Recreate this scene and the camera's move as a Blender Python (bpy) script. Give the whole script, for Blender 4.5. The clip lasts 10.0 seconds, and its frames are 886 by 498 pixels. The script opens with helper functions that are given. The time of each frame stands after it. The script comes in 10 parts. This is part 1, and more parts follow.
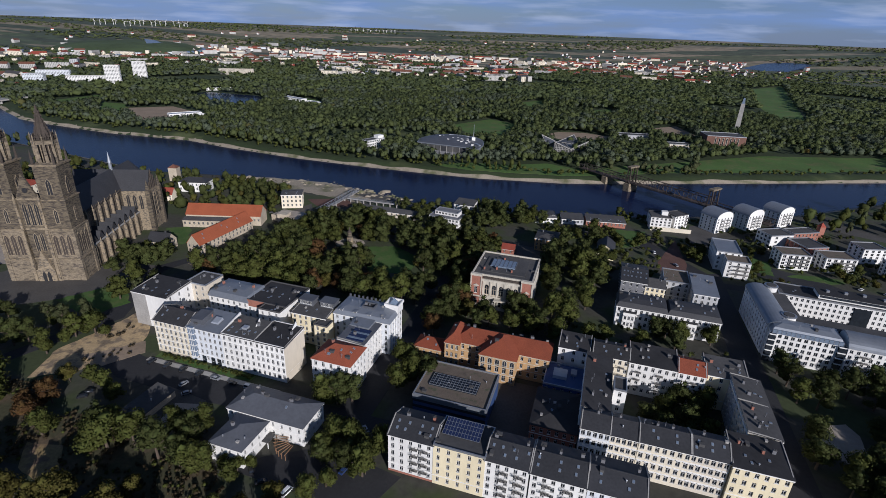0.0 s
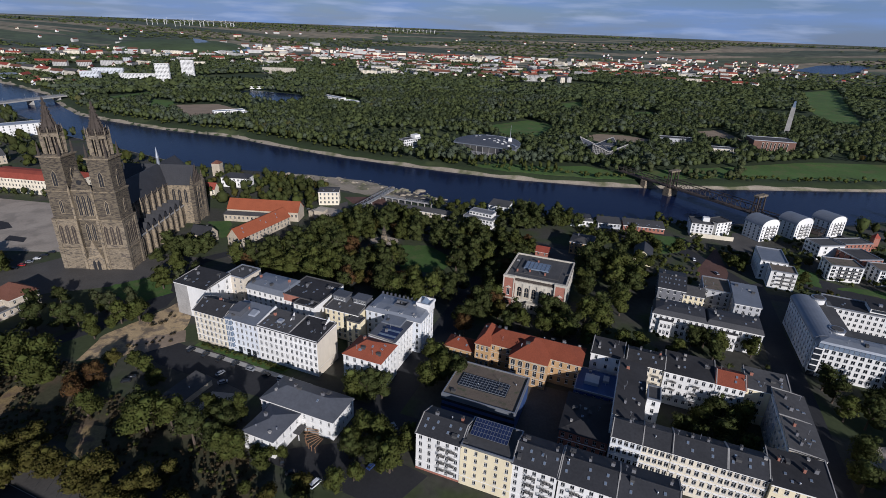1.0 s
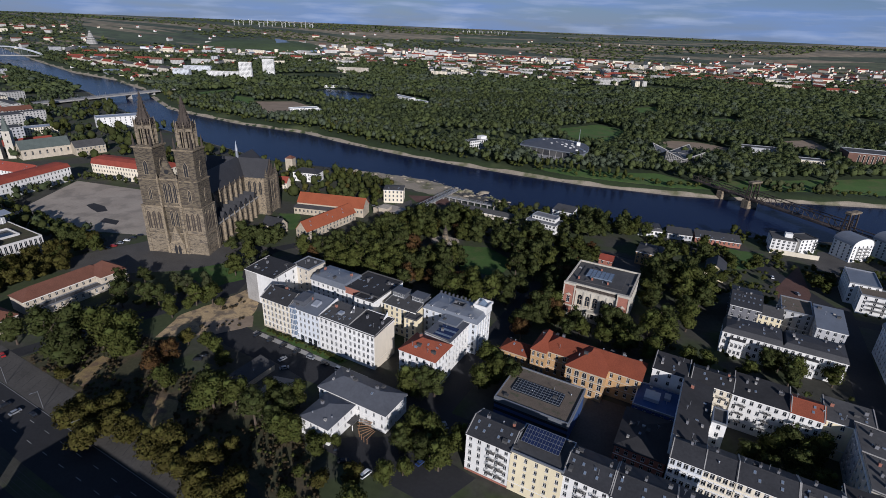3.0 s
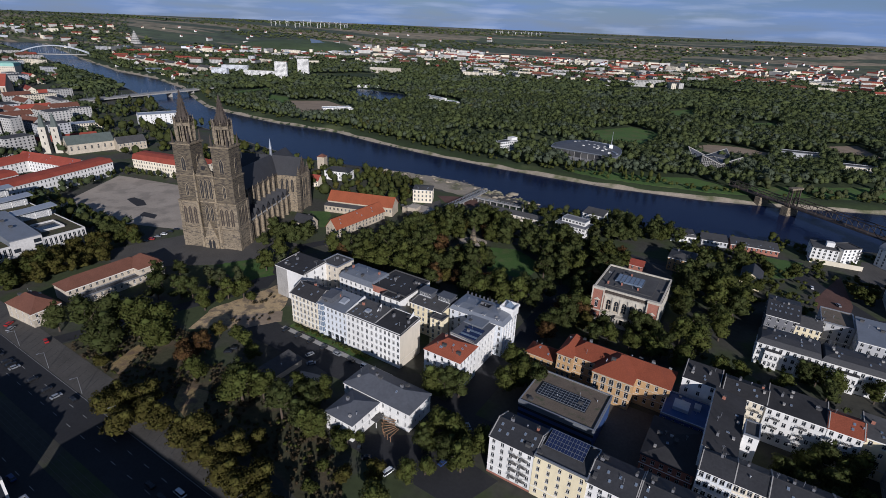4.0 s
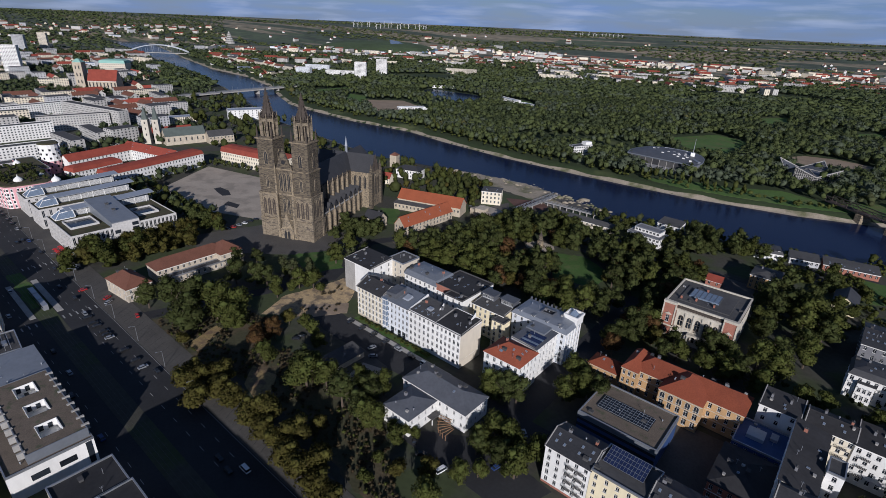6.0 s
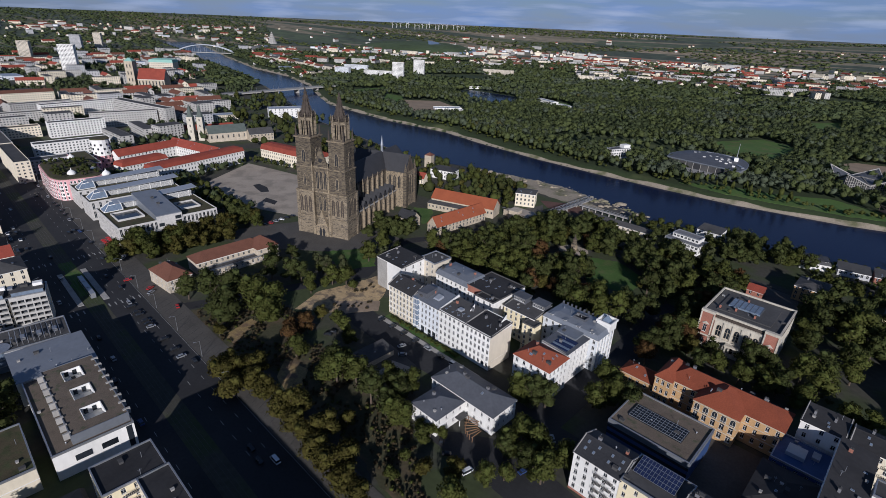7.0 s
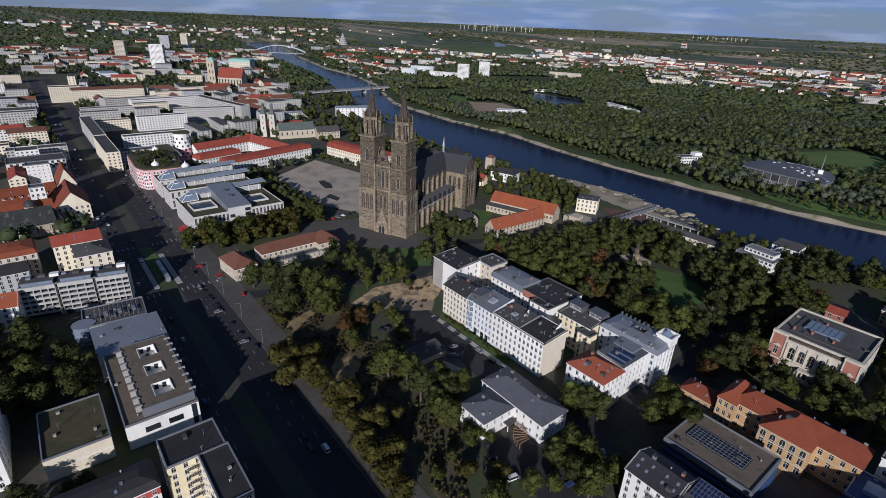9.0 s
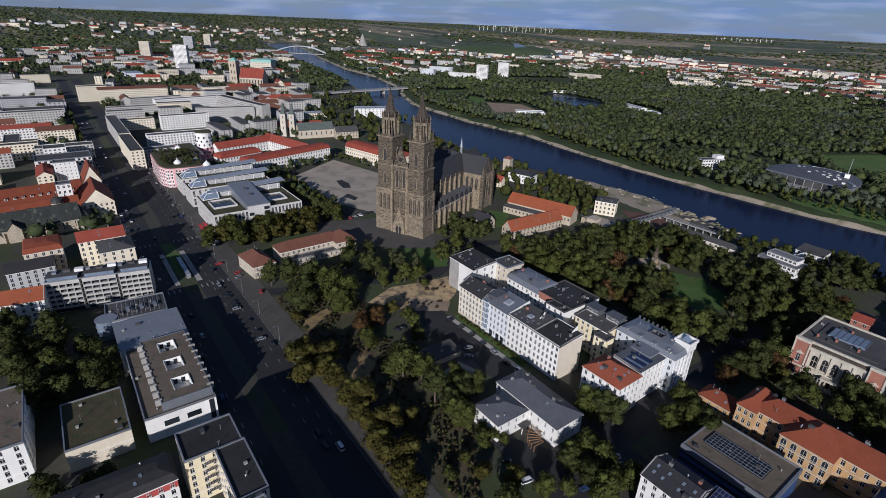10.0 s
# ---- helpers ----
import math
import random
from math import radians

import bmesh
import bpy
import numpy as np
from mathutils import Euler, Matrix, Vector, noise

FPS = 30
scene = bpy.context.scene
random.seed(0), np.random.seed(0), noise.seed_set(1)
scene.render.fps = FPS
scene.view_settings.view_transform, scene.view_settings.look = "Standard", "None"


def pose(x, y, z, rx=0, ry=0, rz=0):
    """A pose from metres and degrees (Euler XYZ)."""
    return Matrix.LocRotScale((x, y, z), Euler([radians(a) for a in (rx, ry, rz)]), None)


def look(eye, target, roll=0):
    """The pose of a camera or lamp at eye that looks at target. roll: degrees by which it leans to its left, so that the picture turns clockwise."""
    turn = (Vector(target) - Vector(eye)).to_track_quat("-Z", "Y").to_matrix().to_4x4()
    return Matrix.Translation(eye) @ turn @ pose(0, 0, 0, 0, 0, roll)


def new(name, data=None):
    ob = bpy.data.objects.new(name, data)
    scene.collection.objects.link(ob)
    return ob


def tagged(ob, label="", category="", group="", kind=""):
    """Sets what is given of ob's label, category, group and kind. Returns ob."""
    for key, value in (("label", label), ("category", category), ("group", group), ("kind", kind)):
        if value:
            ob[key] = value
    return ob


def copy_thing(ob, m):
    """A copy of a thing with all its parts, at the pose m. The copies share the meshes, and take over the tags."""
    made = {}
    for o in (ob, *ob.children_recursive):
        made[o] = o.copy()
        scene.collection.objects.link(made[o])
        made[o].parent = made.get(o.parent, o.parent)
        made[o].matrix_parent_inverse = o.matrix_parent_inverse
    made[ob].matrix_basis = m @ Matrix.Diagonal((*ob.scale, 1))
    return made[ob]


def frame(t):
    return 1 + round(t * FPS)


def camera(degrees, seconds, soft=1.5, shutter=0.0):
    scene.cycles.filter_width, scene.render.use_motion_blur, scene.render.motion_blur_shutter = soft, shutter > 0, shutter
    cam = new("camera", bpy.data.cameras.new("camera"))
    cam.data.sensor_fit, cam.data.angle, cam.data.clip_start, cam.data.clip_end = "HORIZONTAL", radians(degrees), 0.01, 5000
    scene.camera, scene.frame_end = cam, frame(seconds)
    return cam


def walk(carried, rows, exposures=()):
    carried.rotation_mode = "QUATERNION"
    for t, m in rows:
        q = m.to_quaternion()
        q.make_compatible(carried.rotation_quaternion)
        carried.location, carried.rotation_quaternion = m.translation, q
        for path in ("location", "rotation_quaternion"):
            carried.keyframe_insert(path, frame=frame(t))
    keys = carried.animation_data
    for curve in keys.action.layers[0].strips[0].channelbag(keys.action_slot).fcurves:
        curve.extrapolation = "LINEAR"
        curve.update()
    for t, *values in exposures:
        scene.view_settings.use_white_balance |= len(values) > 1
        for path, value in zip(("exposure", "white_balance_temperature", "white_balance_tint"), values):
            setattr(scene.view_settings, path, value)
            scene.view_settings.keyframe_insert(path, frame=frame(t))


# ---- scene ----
# ---- camera: a drone that hovers 150 m up and turns ----
cam = camera(81.4, 10.0, soft=0.5)
ROWS = [
    (0.0, 0.00, -23.38, -1.97), (0.5, 2.04, -23.44, -1.98), (1.0, 4.04, -23.50, -2.01), (1.5, 5.82, -23.52, -2.01),
    (2.0, 7.77, -23.54, -2.04), (2.5, 9.65, -23.59, -2.10), (4.0, 14.80, -23.70, -2.20), (4.5, 16.56, -23.74, -2.21),
    (5.0, 18.61, -23.78, -2.23), (5.5, 20.60, -23.81, -2.24), (6.0, 22.77, -23.87, -2.23), (7.5, 28.47, -23.98, -2.23),
    (8.0, 30.25, -24.00, -2.23), (8.5, 32.03, -24.02, -2.24), (9.0, 33.57, -24.04, -2.25), (9.5, 34.61, -24.03, -2.24),
    (10.0, 35.55, -24.04, -2.22)]
EYE_Z = 150.0
walk(cam, [(t, pose(0, 0, EYE_Z, 90 + p, r, y)) for t, y, p, r in ROWS], [(0.0, -0.20, 5350, 17), (10.0, -0.27, 5350, 17)])

# ---- world and sun ----
SUN_AZ, SUN_EL = 296.0, 19.5      # degrees: the way to the sun, counted from +x to +y, and its height
world = bpy.data.worlds.new("world")
scene.world = world
world.use_nodes = True
wn, wl = world.node_tree.nodes, world.node_tree.links
wn.clear()
sky = wn.new("ShaderNodeTexSky")
sky.sky_type = "NISHITA"
sky.sun_disc = False
sky.sun_elevation = radians(SUN_EL)
sky.sun_rotation = radians(90 - SUN_AZ)
sky.air_density, sky.dust_density, sky.ozone_density = 1.0, 0.2, 4.0
# haze and thin uneven cloud, dense towards the horizon and thin overhead
wtc = wn.new("ShaderNodeTexCoord")
wmap = wn.new("ShaderNodeMapping")
wmap.inputs["Scale"].default_value = (1.6, 1.6, 13.0)
wnoise = wn.new("ShaderNodeTexNoise")
wnoise.inputs["Scale"].default_value = 2.6
wnoise.inputs["Detail"].default_value = 7
wcloud = wn.new("ShaderNodeMapRange")
wcloud.inputs["From Min"].default_value, wcloud.inputs["From Max"].default_value = 0.40, 0.66
wcloud.inputs["To Min"].default_value, wcloud.inputs["To Max"].default_value = 0.50, 1.15
wsep = wn.new("ShaderNodeSeparateXYZ")
whaze = wn.new("ShaderNodeMapRange")
whaze.inputs["From Min"].default_value, whaze.inputs["From Max"].default_value = 0.0, 0.55
whaze.inputs["To Min"].default_value, whaze.inputs["To Max"].default_value = 0.95, 0.12
wfac = wn.new("ShaderNodeMath")
wfac.operation = "MULTIPLY"
wfac.use_clamp = True
wmix = wn.new("ShaderNodeMix")
wmix.data_type = "RGBA"
wmix.inputs["B"].default_value = (5.2, 7.3, 11.2, 1)
wbg = wn.new("ShaderNodeBackground")
wbg.inputs["Strength"].default_value = 0.0445
wout = wn.new("ShaderNodeOutputWorld")
wl.new(wtc.outputs["Generated"], wmap.inputs["Vector"])
wl.new(wmap.outputs["Vector"], wnoise.inputs["Vector"])
wl.new(wnoise.outputs["Fac"], wcloud.inputs["Value"])
wl.new(wtc.outputs["Generated"], wsep.inputs["Vector"])
wl.new(wsep.outputs["Z"], whaze.inputs["Value"])
wl.new(wcloud.outputs["Result"], wfac.inputs[0])
wl.new(whaze.outputs["Result"], wfac.inputs[1])
wl.new(wfac.outputs[0], wmix.inputs["Factor"])
wl.new(sky.outputs["Color"], wmix.inputs["A"])
wstreak = wn.new("ShaderNodeTexNoise")
wstreak.inputs["Scale"].default_value = 5.0
wstreak.inputs["Detail"].default_value = 8
wmask = wn.new("ShaderNodeMapRange")
wmask.inputs["From Min"].default_value, wmask.inputs["From Max"].default_value = 0.50, 0.72
wmask.inputs["To Min"].default_value, wmask.inputs["To Max"].default_value = 0.0, 0.75
wwhite = wn.new("ShaderNodeMix")
wwhite.data_type = "RGBA"
wwhite.inputs["B"].default_value = (11.0, 12.0, 13.5, 1)
wl.new(wmap.outputs["Vector"], wstreak.inputs["Vector"])
wl.new(wstreak.outputs["Fac"], wmask.inputs["Value"])
wlow = wn.new("ShaderNodeMath")
wlow.operation = "MULTIPLY"
wl.new(wmask.outputs["Result"], wlow.inputs[0])
wl.new(whaze.outputs["Result"], wlow.inputs[1])
wl.new(wlow.outputs[0], wwhite.inputs["Factor"])
wl.new(wmix.outputs["Result"], wwhite.inputs["A"])
wl.new(wwhite.outputs["Result"], wbg.inputs["Color"])
wl.new(wbg.outputs["Background"], wout.inputs["Surface"])

sun_data = bpy.data.lights.new("sun", "SUN")
sun_data.energy, sun_data.angle, sun_data.color = 5.7, radians(0.55), (1.0, 0.89, 0.72)
sun = new("sun", sun_data)
_s = (math.cos(radians(SUN_EL)) * math.cos(radians(SUN_AZ)), math.cos(radians(SUN_EL)) * math.sin(radians(SUN_AZ)), math.sin(radians(SUN_EL)))
sun.matrix_world = look((_s[0] * 400, _s[1] * 400, _s[2] * 400), (0, 0, 0))


# ---- materials ----
def mat(name, base, rough=0.85, metal=0.0, big=(0.08, 0.18), fine=(1.5, 0.16), per_object=0.0, per_island=0.0, second=None, bump=0.0,
        stretch=(1, 1, 1), hue=0.0, spec=0.3):
    """A worn surface: its colour varies at two scales (scale, amount); second: (colour, scale, threshold, width) patches of another colour."""
    m = bpy.data.materials.new(name)
    m.use_nodes = True
    n, l = m.node_tree.nodes, m.node_tree.links
    b = n["Principled BSDF"]
    b.inputs["Roughness"].default_value = rough
    b.inputs["Metallic"].default_value = metal
    b.inputs["Specular IOR Level"].default_value = spec
    g = n.new("ShaderNodeNewGeometry")
    mp = n.new("ShaderNodeMapping")
    mp.inputs["Scale"].default_value = stretch
    l.new(g.outputs["Position"], mp.inputs["Vector"])
    value = None

    def noise_at(scale, detail=4):
        t = n.new("ShaderNodeTexNoise")
        t.inputs["Scale"].default_value = scale
        t.inputs["Detail"].default_value = detail
        l.new(mp.outputs["Vector"], t.inputs["Vector"])
        return t.outputs["Fac"]

    def madd(a, mul, add):
        k = n.new("ShaderNodeMath")
        k.operation = "MULTIPLY_ADD"
        l.new(a, k.inputs[0])
        k.inputs[1].default_value = mul
        if isinstance(add, (int, float)):
            k.inputs[2].default_value = add
        else:
            l.new(add, k.inputs[2])
        return k.outputs[0]
    value = madd(noise_at(big[0]), 2 * big[1] * 1.6, 1 - big[1] * 1.6)
    fn = noise_at(fine[0])
    value = madd(fn, 2 * fine[1] * 1.6, madd(value, 1.0, -fine[1] * 1.6))
    if per_object:
        oi = n.new("ShaderNodeObjectInfo")
        value = madd(oi.outputs["Random"], 2 * per_object, madd(value, 1.0, -per_object))
    if per_island:
        value = madd(g.outputs["Random Per Island"], 2 * per_island, madd(value, 1.0, -per_island))
    hs = n.new("ShaderNodeHueSaturation")
    col = n.new("ShaderNodeRGB")
    col.outputs[0].default_value = (*base, 1)
    src = col.outputs[0]
    if second:
        c2, sc, th, wd = second
        rp = n.new("ShaderNodeMapRange")
        rp.inputs["From Min"].default_value, rp.inputs["From Max"].default_value = th - wd, th + wd
        l.new(noise_at(sc, 5), rp.inputs["Value"])
        mx = n.new("ShaderNodeMix")
        mx.data_type = "RGBA"
        l.new(rp.outputs["Result"], mx.inputs["Factor"])
        l.new(src, mx.inputs["A"])
        mx.inputs["B"].default_value = (*c2, 1)
        src = mx.outputs["Result"]
    l.new(src, hs.inputs["Color"])
    l.new(value, hs.inputs["Value"])
    if hue:
        rnd = n.new("ShaderNodeObjectInfo").outputs["Random"] if not per_island else g.outputs["Random Per Island"]
        l.new(madd(rnd, 2 * hue, 0.5 - hue), hs.inputs["Hue"])
    l.new(hs.outputs["Color"], b.inputs["Base Color"])
    if bump:
        bp = n.new("ShaderNodeBump")
        bp.inputs["Strength"].default_value = 0.6
        bp.inputs["Distance"].default_value = bump
        l.new(fn, bp.inputs["Height"])
        l.new(bp.outputs["Normal"], b.inputs["Normal"])
    return m


def plaster(name, base, stain=0.12):
    return mat(name, base, 0.9, big=(0.12, stain), fine=(0.9, stain * 0.6), per_object=0.05, stretch=(1, 1, 0.35))


def leaf(name, base, isl=0.35, hue=0.012):
    m = mat(name, base, 0.75, big=(0.08, 0.16), fine=(0.5, 0.22), per_object=0.16, per_island=isl, hue=hue, spec=0.08)
    n, l = m.node_tree.nodes, m.node_tree.links
    b = n["Principled BSDF"]
    thin_ = n.new("ShaderNodeBsdfTranslucent")
    mix_ = n.new("ShaderNodeMixShader")
    mix_.inputs["Fac"].default_value = 0.30
    l.new(b.inputs["Base Color"].links[0].from_socket, thin_.inputs["Color"])
    l.new(b.outputs["BSDF"], mix_.inputs[1])
    l.new(thin_.outputs["BSDF"], mix_.inputs[2])
    l.new(mix_.outputs["Shader"], n["Material Output"].inputs["Surface"])
    return m


M = {}
M["white"] = plaster("white_plaster", (0.71, 0.695, 0.655))
M["cool"] = plaster("cool_white_plaster", (0.62, 0.64, 0.66))
M["cream"] = plaster("cream_plaster", (0.68, 0.61, 0.47))
M["yellow"] = plaster("yellow_plaster", (0.72, 0.63, 0.42))
M["beige"] = plaster("beige_plaster", (0.56, 0.50, 0.40))
M["offwhite"] = plaster("greyed_white_plaster", (0.43, 0.415, 0.385), 0.18)
M["ochre"] = mat("ochre_brick", (0.42, 0.27, 0.13), 0.9, big=(0.2, 0.15), fine=(2.5, 0.2))
M["grey"] = plaster("grey_plaster", (0.42, 0.42, 0.42))
M["dark"] = plaster("dark_grey_plaster", (0.16, 0.16, 0.17))
M["pink"] = plaster("pink_plaster", (0.60, 0.33, 0.34), 0.2)
M["red"] = plaster("red_plaster", (0.36, 0.07, 0.06))
M["brick"] = mat("red_brick", (0.30, 0.13, 0.09), 0.9, big=(0.2, 0.2), fine=(3.0, 0.25))
M["sandstone"] = mat("sandstone_trim", (0.46, 0.40, 0.31), 0.9, big=(0.3, 0.22), fine=(2.0, 0.2))
M["stone"] = mat("weathered_cathedral_stone", (0.130, 0.106, 0.072), 0.95, big=(0.10, 0.26), fine=(1.6, 0.42),
                 second=((0.050, 0.042, 0.036), 0.85, 0.53, 0.07), bump=0.4, stretch=(0.45, 0.45, 2.1))
M["stone_low"] = mat("pale_stained_cathedral_stone", (0.205, 0.167, 0.115), 0.95, big=(0.12, 0.28), fine=(1.6, 0.42),
                     second=((0.088, 0.073, 0.058), 0.70, 0.56, 0.08), bump=0.35, stretch=(0.55, 0.55, 1.5))
M["stone_pale"] = mat("pale_cathedral_stone", (0.250, 0.200, 0.132), 0.95, big=(0.1, 0.22), fine=(1.2, 0.30),
                      second=((0.10, 0.086, 0.070), 0.8, 0.56, 0.09), bump=0.3, stretch=(0.7, 0.7, 1.0))
M["stone_dark"] = mat("blackened_stone", (0.062, 0.050, 0.041), 0.95, big=(0.3, 0.3), fine=(1.8, 0.45), bump=0.3)
M["rubble"] = mat("pale_rubble_wall", (0.42, 0.36, 0.27), 0.95, big=(0.2, 0.2), fine=(1.5, 0.25), bump=0.2)
M["slate"] = mat("dark_slate_roof", (0.040, 0.040, 0.043), 0.62, big=(0.15, 0.16), fine=(1.2, 0.2), per_object=0.12)
M["black"] = mat("black_roofing_felt", (0.030, 0.029, 0.030), 0.8, big=(0.15, 0.25), fine=(0.8, 0.2), per_object=0.15)
M["felt"] = mat("grey_roofing_felt", (0.070, 0.068, 0.067), 0.85, big=(0.1, 0.25), fine=(0.7, 0.2), per_object=0.12)
M["gravel"] = mat("brown_gravel_roof", (0.135, 0.108, 0.082), 0.95, big=(0.2, 0.2), fine=(3.0, 0.3), second=((0.08, 0.085, 0.05), 0.3, 0.62, 0.06))
M["sedum"] = mat("green_roof_planting", (0.070, 0.058, 0.032), 0.95, big=(0.25, 0.3), fine=(2.0, 0.3), second=((0.052, 0.058, 0.024), 0.3, 0.55, 0.1))
M["zinc"] = mat("zinc_roof", (0.22, 0.235, 0.26), 0.45, metal=0.35, big=(0.15, 0.12), fine=(0.8, 0.08), per_object=0.1)
M["grey_zinc"] = mat("weathered_grey_metal_roof", (0.098, 0.102, 0.114), 0.55, metal=0.10, big=(0.15, 0.18), fine=(0.8, 0.14), per_object=0.1)
M["steel"] = mat("pale_metal_roof", (0.40, 0.42, 0.45), 0.4, metal=0.4, big=(0.1, 0.1), fine=(0.8, 0.08))
M["tile"] = mat("orange_roof_tiles", (0.25, 0.068, 0.034), 0.85, big=(0.15, 0.16), fine=(2.2, 0.22), per_object=0.10, bump=0.08)
M["tile_old"] = mat("dark_red_roof_tiles", (0.200, 0.052, 0.024), 0.85, big=(0.15, 0.18), fine=(2.2, 0.22), per_object=0.10, bump=0.08)
M["dark_brick"] = mat("dark_brown_brick", (0.150, 0.082, 0.060), 0.9, big=(0.1, 0.2), fine=(2.0, 0.2))
M["tile_bright"] = mat("fresh_orange_tiles", (0.265, 0.074, 0.031), 0.85, big=(0.15, 0.14), fine=(2.2, 0.2), bump=0.08)
M["museum_stone"] = mat("pale_museum_stone", (0.48, 0.44, 0.36), 0.9, big=(0.2, 0.2), fine=(1.4, 0.2), stretch=(1, 1, 0.4))
M["old_slate"] = mat("mottled_old_slates", (0.034, 0.037, 0.034), 0.8, big=(0.2, 0.25), fine=(1.2, 0.35), second=((0.085, 0.10, 0.075), 0.35, 0.62, 0.05), stretch=(1, 1, 0.4))
M["marble"] = mat("pale_stone_cladding", (0.53, 0.51, 0.48), 0.55, big=(0.2, 0.15), fine=(0.9, 0.2))
M["red_paving"] = mat("dark_red_paving", (0.115, 0.062, 0.048), 0.9, big=(0.1, 0.2), fine=(1.0, 0.22))
M["straw"] = mat("dry_straw_coloured_grass", (0.26, 0.19, 0.085), 0.95, big=(0.15, 0.25), fine=(1.0, 0.3), second=((0.16, 0.11, 0.07), 0.2, 0.55, 0.08))
M["tile_red"] = mat("red_roof_tiles", (0.25, 0.055, 0.034), 0.85, big=(0.15, 0.18), fine=(2.0, 0.22), per_object=0.14)
M["tile_brown"] = mat("brown_roof_tiles", (0.140, 0.060, 0.038), 0.85, big=(0.2, 0.18), fine=(2.0, 0.25), per_object=0.1)
M["copper"] = mat("green_copper_roof", (0.24, 0.42, 0.36), 0.7, big=(0.2, 0.15), fine=(1.0, 0.1))
M["verdigris"] = mat("dull_green_metal_roof", (0.095, 0.112, 0.10), 0.7, big=(0.2, 0.2), fine=(1.0, 0.15))
M["glass"] = mat("dark_window_glass", (0.020, 0.024, 0.030), 0.12, big=(0.4, 0.25), fine=(1.0, 0.2), per_object=0.4, spec=0.5)
M["lead_glass"] = mat("leaded_window", (0.030, 0.030, 0.032), 0.4, big=(0.4, 0.2), fine=(1.0, 0.2))
M["sky_glass"] = mat("roof_glass", (0.16, 0.20, 0.26), 0.15, big=(0.4, 0.2), fine=(1.0, 0.2), spec=0.6)
M["solar"] = mat("solar_cells", (0.018, 0.026, 0.07), 0.2, big=(0.4, 0.2), fine=(1.0, 0.2), spec=0.6)
M["frame"] = mat("white_window_frame", (0.72, 0.71, 0.68), 0.6, fine=(1.0, 0.05), big=(0.3, 0.05))
M["trim"] = plaster("white_stucco_trim", (0.75, 0.735, 0.695), 0.08)
M["railing"] = mat("dark_iron", (0.035, 0.036, 0.038), 0.55, metal=0.4)
M["rust_iron"] = mat("brown_bridge_iron", (0.075, 0.058, 0.048), 0.75, metal=0.2, big=(0.2, 0.2), fine=(1.5, 0.2))
M["metal"] = mat("bare_metal", (0.42, 0.43, 0.45), 0.4, metal=0.7)
M["gold"] = mat("gilded_metal", (0.62, 0.42, 0.12), 0.35, metal=0.8)
M["wood"] = mat("brown_timber", (0.22, 0.13, 0.07), 0.8, big=(0.5, 0.2), fine=(3, 0.2))
M["rail"] = mat("worn_rail_steel", (0.07, 0.065, 0.06), 0.5, metal=0.3)
M["scrub"] = leaf("dry_brown_scrub", (0.060, 0.047, 0.026), 0.3)
M["concrete"] = mat("pale_concrete", (0.33, 0.315, 0.29), 0.9, big=(0.15, 0.2), fine=(1.2, 0.15))
M["blue_panel"] = mat("dark_blue_panels", (0.040, 0.075, 0.19), 0.4, big=(0.3, 0.15), fine=(1.0, 0.1))
M["asphalt"] = mat("asphalt", (0.030, 0.030, 0.032), 0.85, big=(0.06, 0.22), fine=(0.8, 0.2), second=((0.028, 0.028, 0.030), 0.1, 0.58, 0.05))
M["paving"] = mat("stone_paving", (0.082, 0.076, 0.068), 0.9, big=(0.1, 0.2), fine=(1.0, 0.22))
M["square"] = mat("pale_gravel_square", (0.36, 0.31, 0.25), 0.95, big=(0.05, 0.16), fine=(0.6, 0.12), second=((0.27, 0.235, 0.19), 0.06, 0.55, 0.06))
M["paint"] = mat("road_paint", (0.30, 0.30, 0.29), 0.8, fine=(1.5, 0.25))
M["lawn"] = mat("mown_lawn", (0.055, 0.105, 0.022), 0.95, big=(0.06, 0.22), fine=(0.7, 0.2), second=((0.085, 0.105, 0.035), 0.12, 0.6, 0.1))
M["rough_grass"] = mat("dull_hill_grass", (0.058, 0.082, 0.034), 0.95, big=(0.006, 0.3), fine=(0.05, 0.25))
M["meadow"] = mat("river_meadow", (0.070, 0.125, 0.026), 0.95, big=(0.02, 0.25), fine=(0.3, 0.2), second=((0.11, 0.12, 0.04), 0.05, 0.6, 0.1))
M["earth"] = mat("rough_grass_and_earth", (0.060, 0.058, 0.030), 0.95, big=(0.05, 0.25), fine=(0.8, 0.3), second=((0.105, 0.078, 0.048), 0.09, 0.56, 0.07))
M["sand"] = mat("yellow_building_sand", (0.42, 0.31, 0.17), 0.95, big=(0.15, 0.25), fine=(1.0, 0.25), second=((0.20, 0.155, 0.105), 0.2, 0.55, 0.06))
M["bank"] = mat("stony_river_bank", (0.30, 0.255, 0.19), 0.95, big=(0.08, 0.2), fine=(0.8, 0.25), second=((0.13, 0.13, 0.065), 0.06, 0.58, 0.08))
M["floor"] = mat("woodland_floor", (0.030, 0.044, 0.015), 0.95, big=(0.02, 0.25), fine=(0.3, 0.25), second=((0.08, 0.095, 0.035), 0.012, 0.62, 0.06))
M["town"] = mat("town_ground", (0.060, 0.058, 0.046), 0.95, big=(0.03, 0.25), fine=(0.4, 0.25), second=((0.046, 0.058, 0.024), 0.03, 0.52, 0.05))
M["dirt"] = mat("bare_brown_ground", (0.26, 0.20, 0.14), 0.95, big=(0.05, 0.2), fine=(0.5, 0.2))
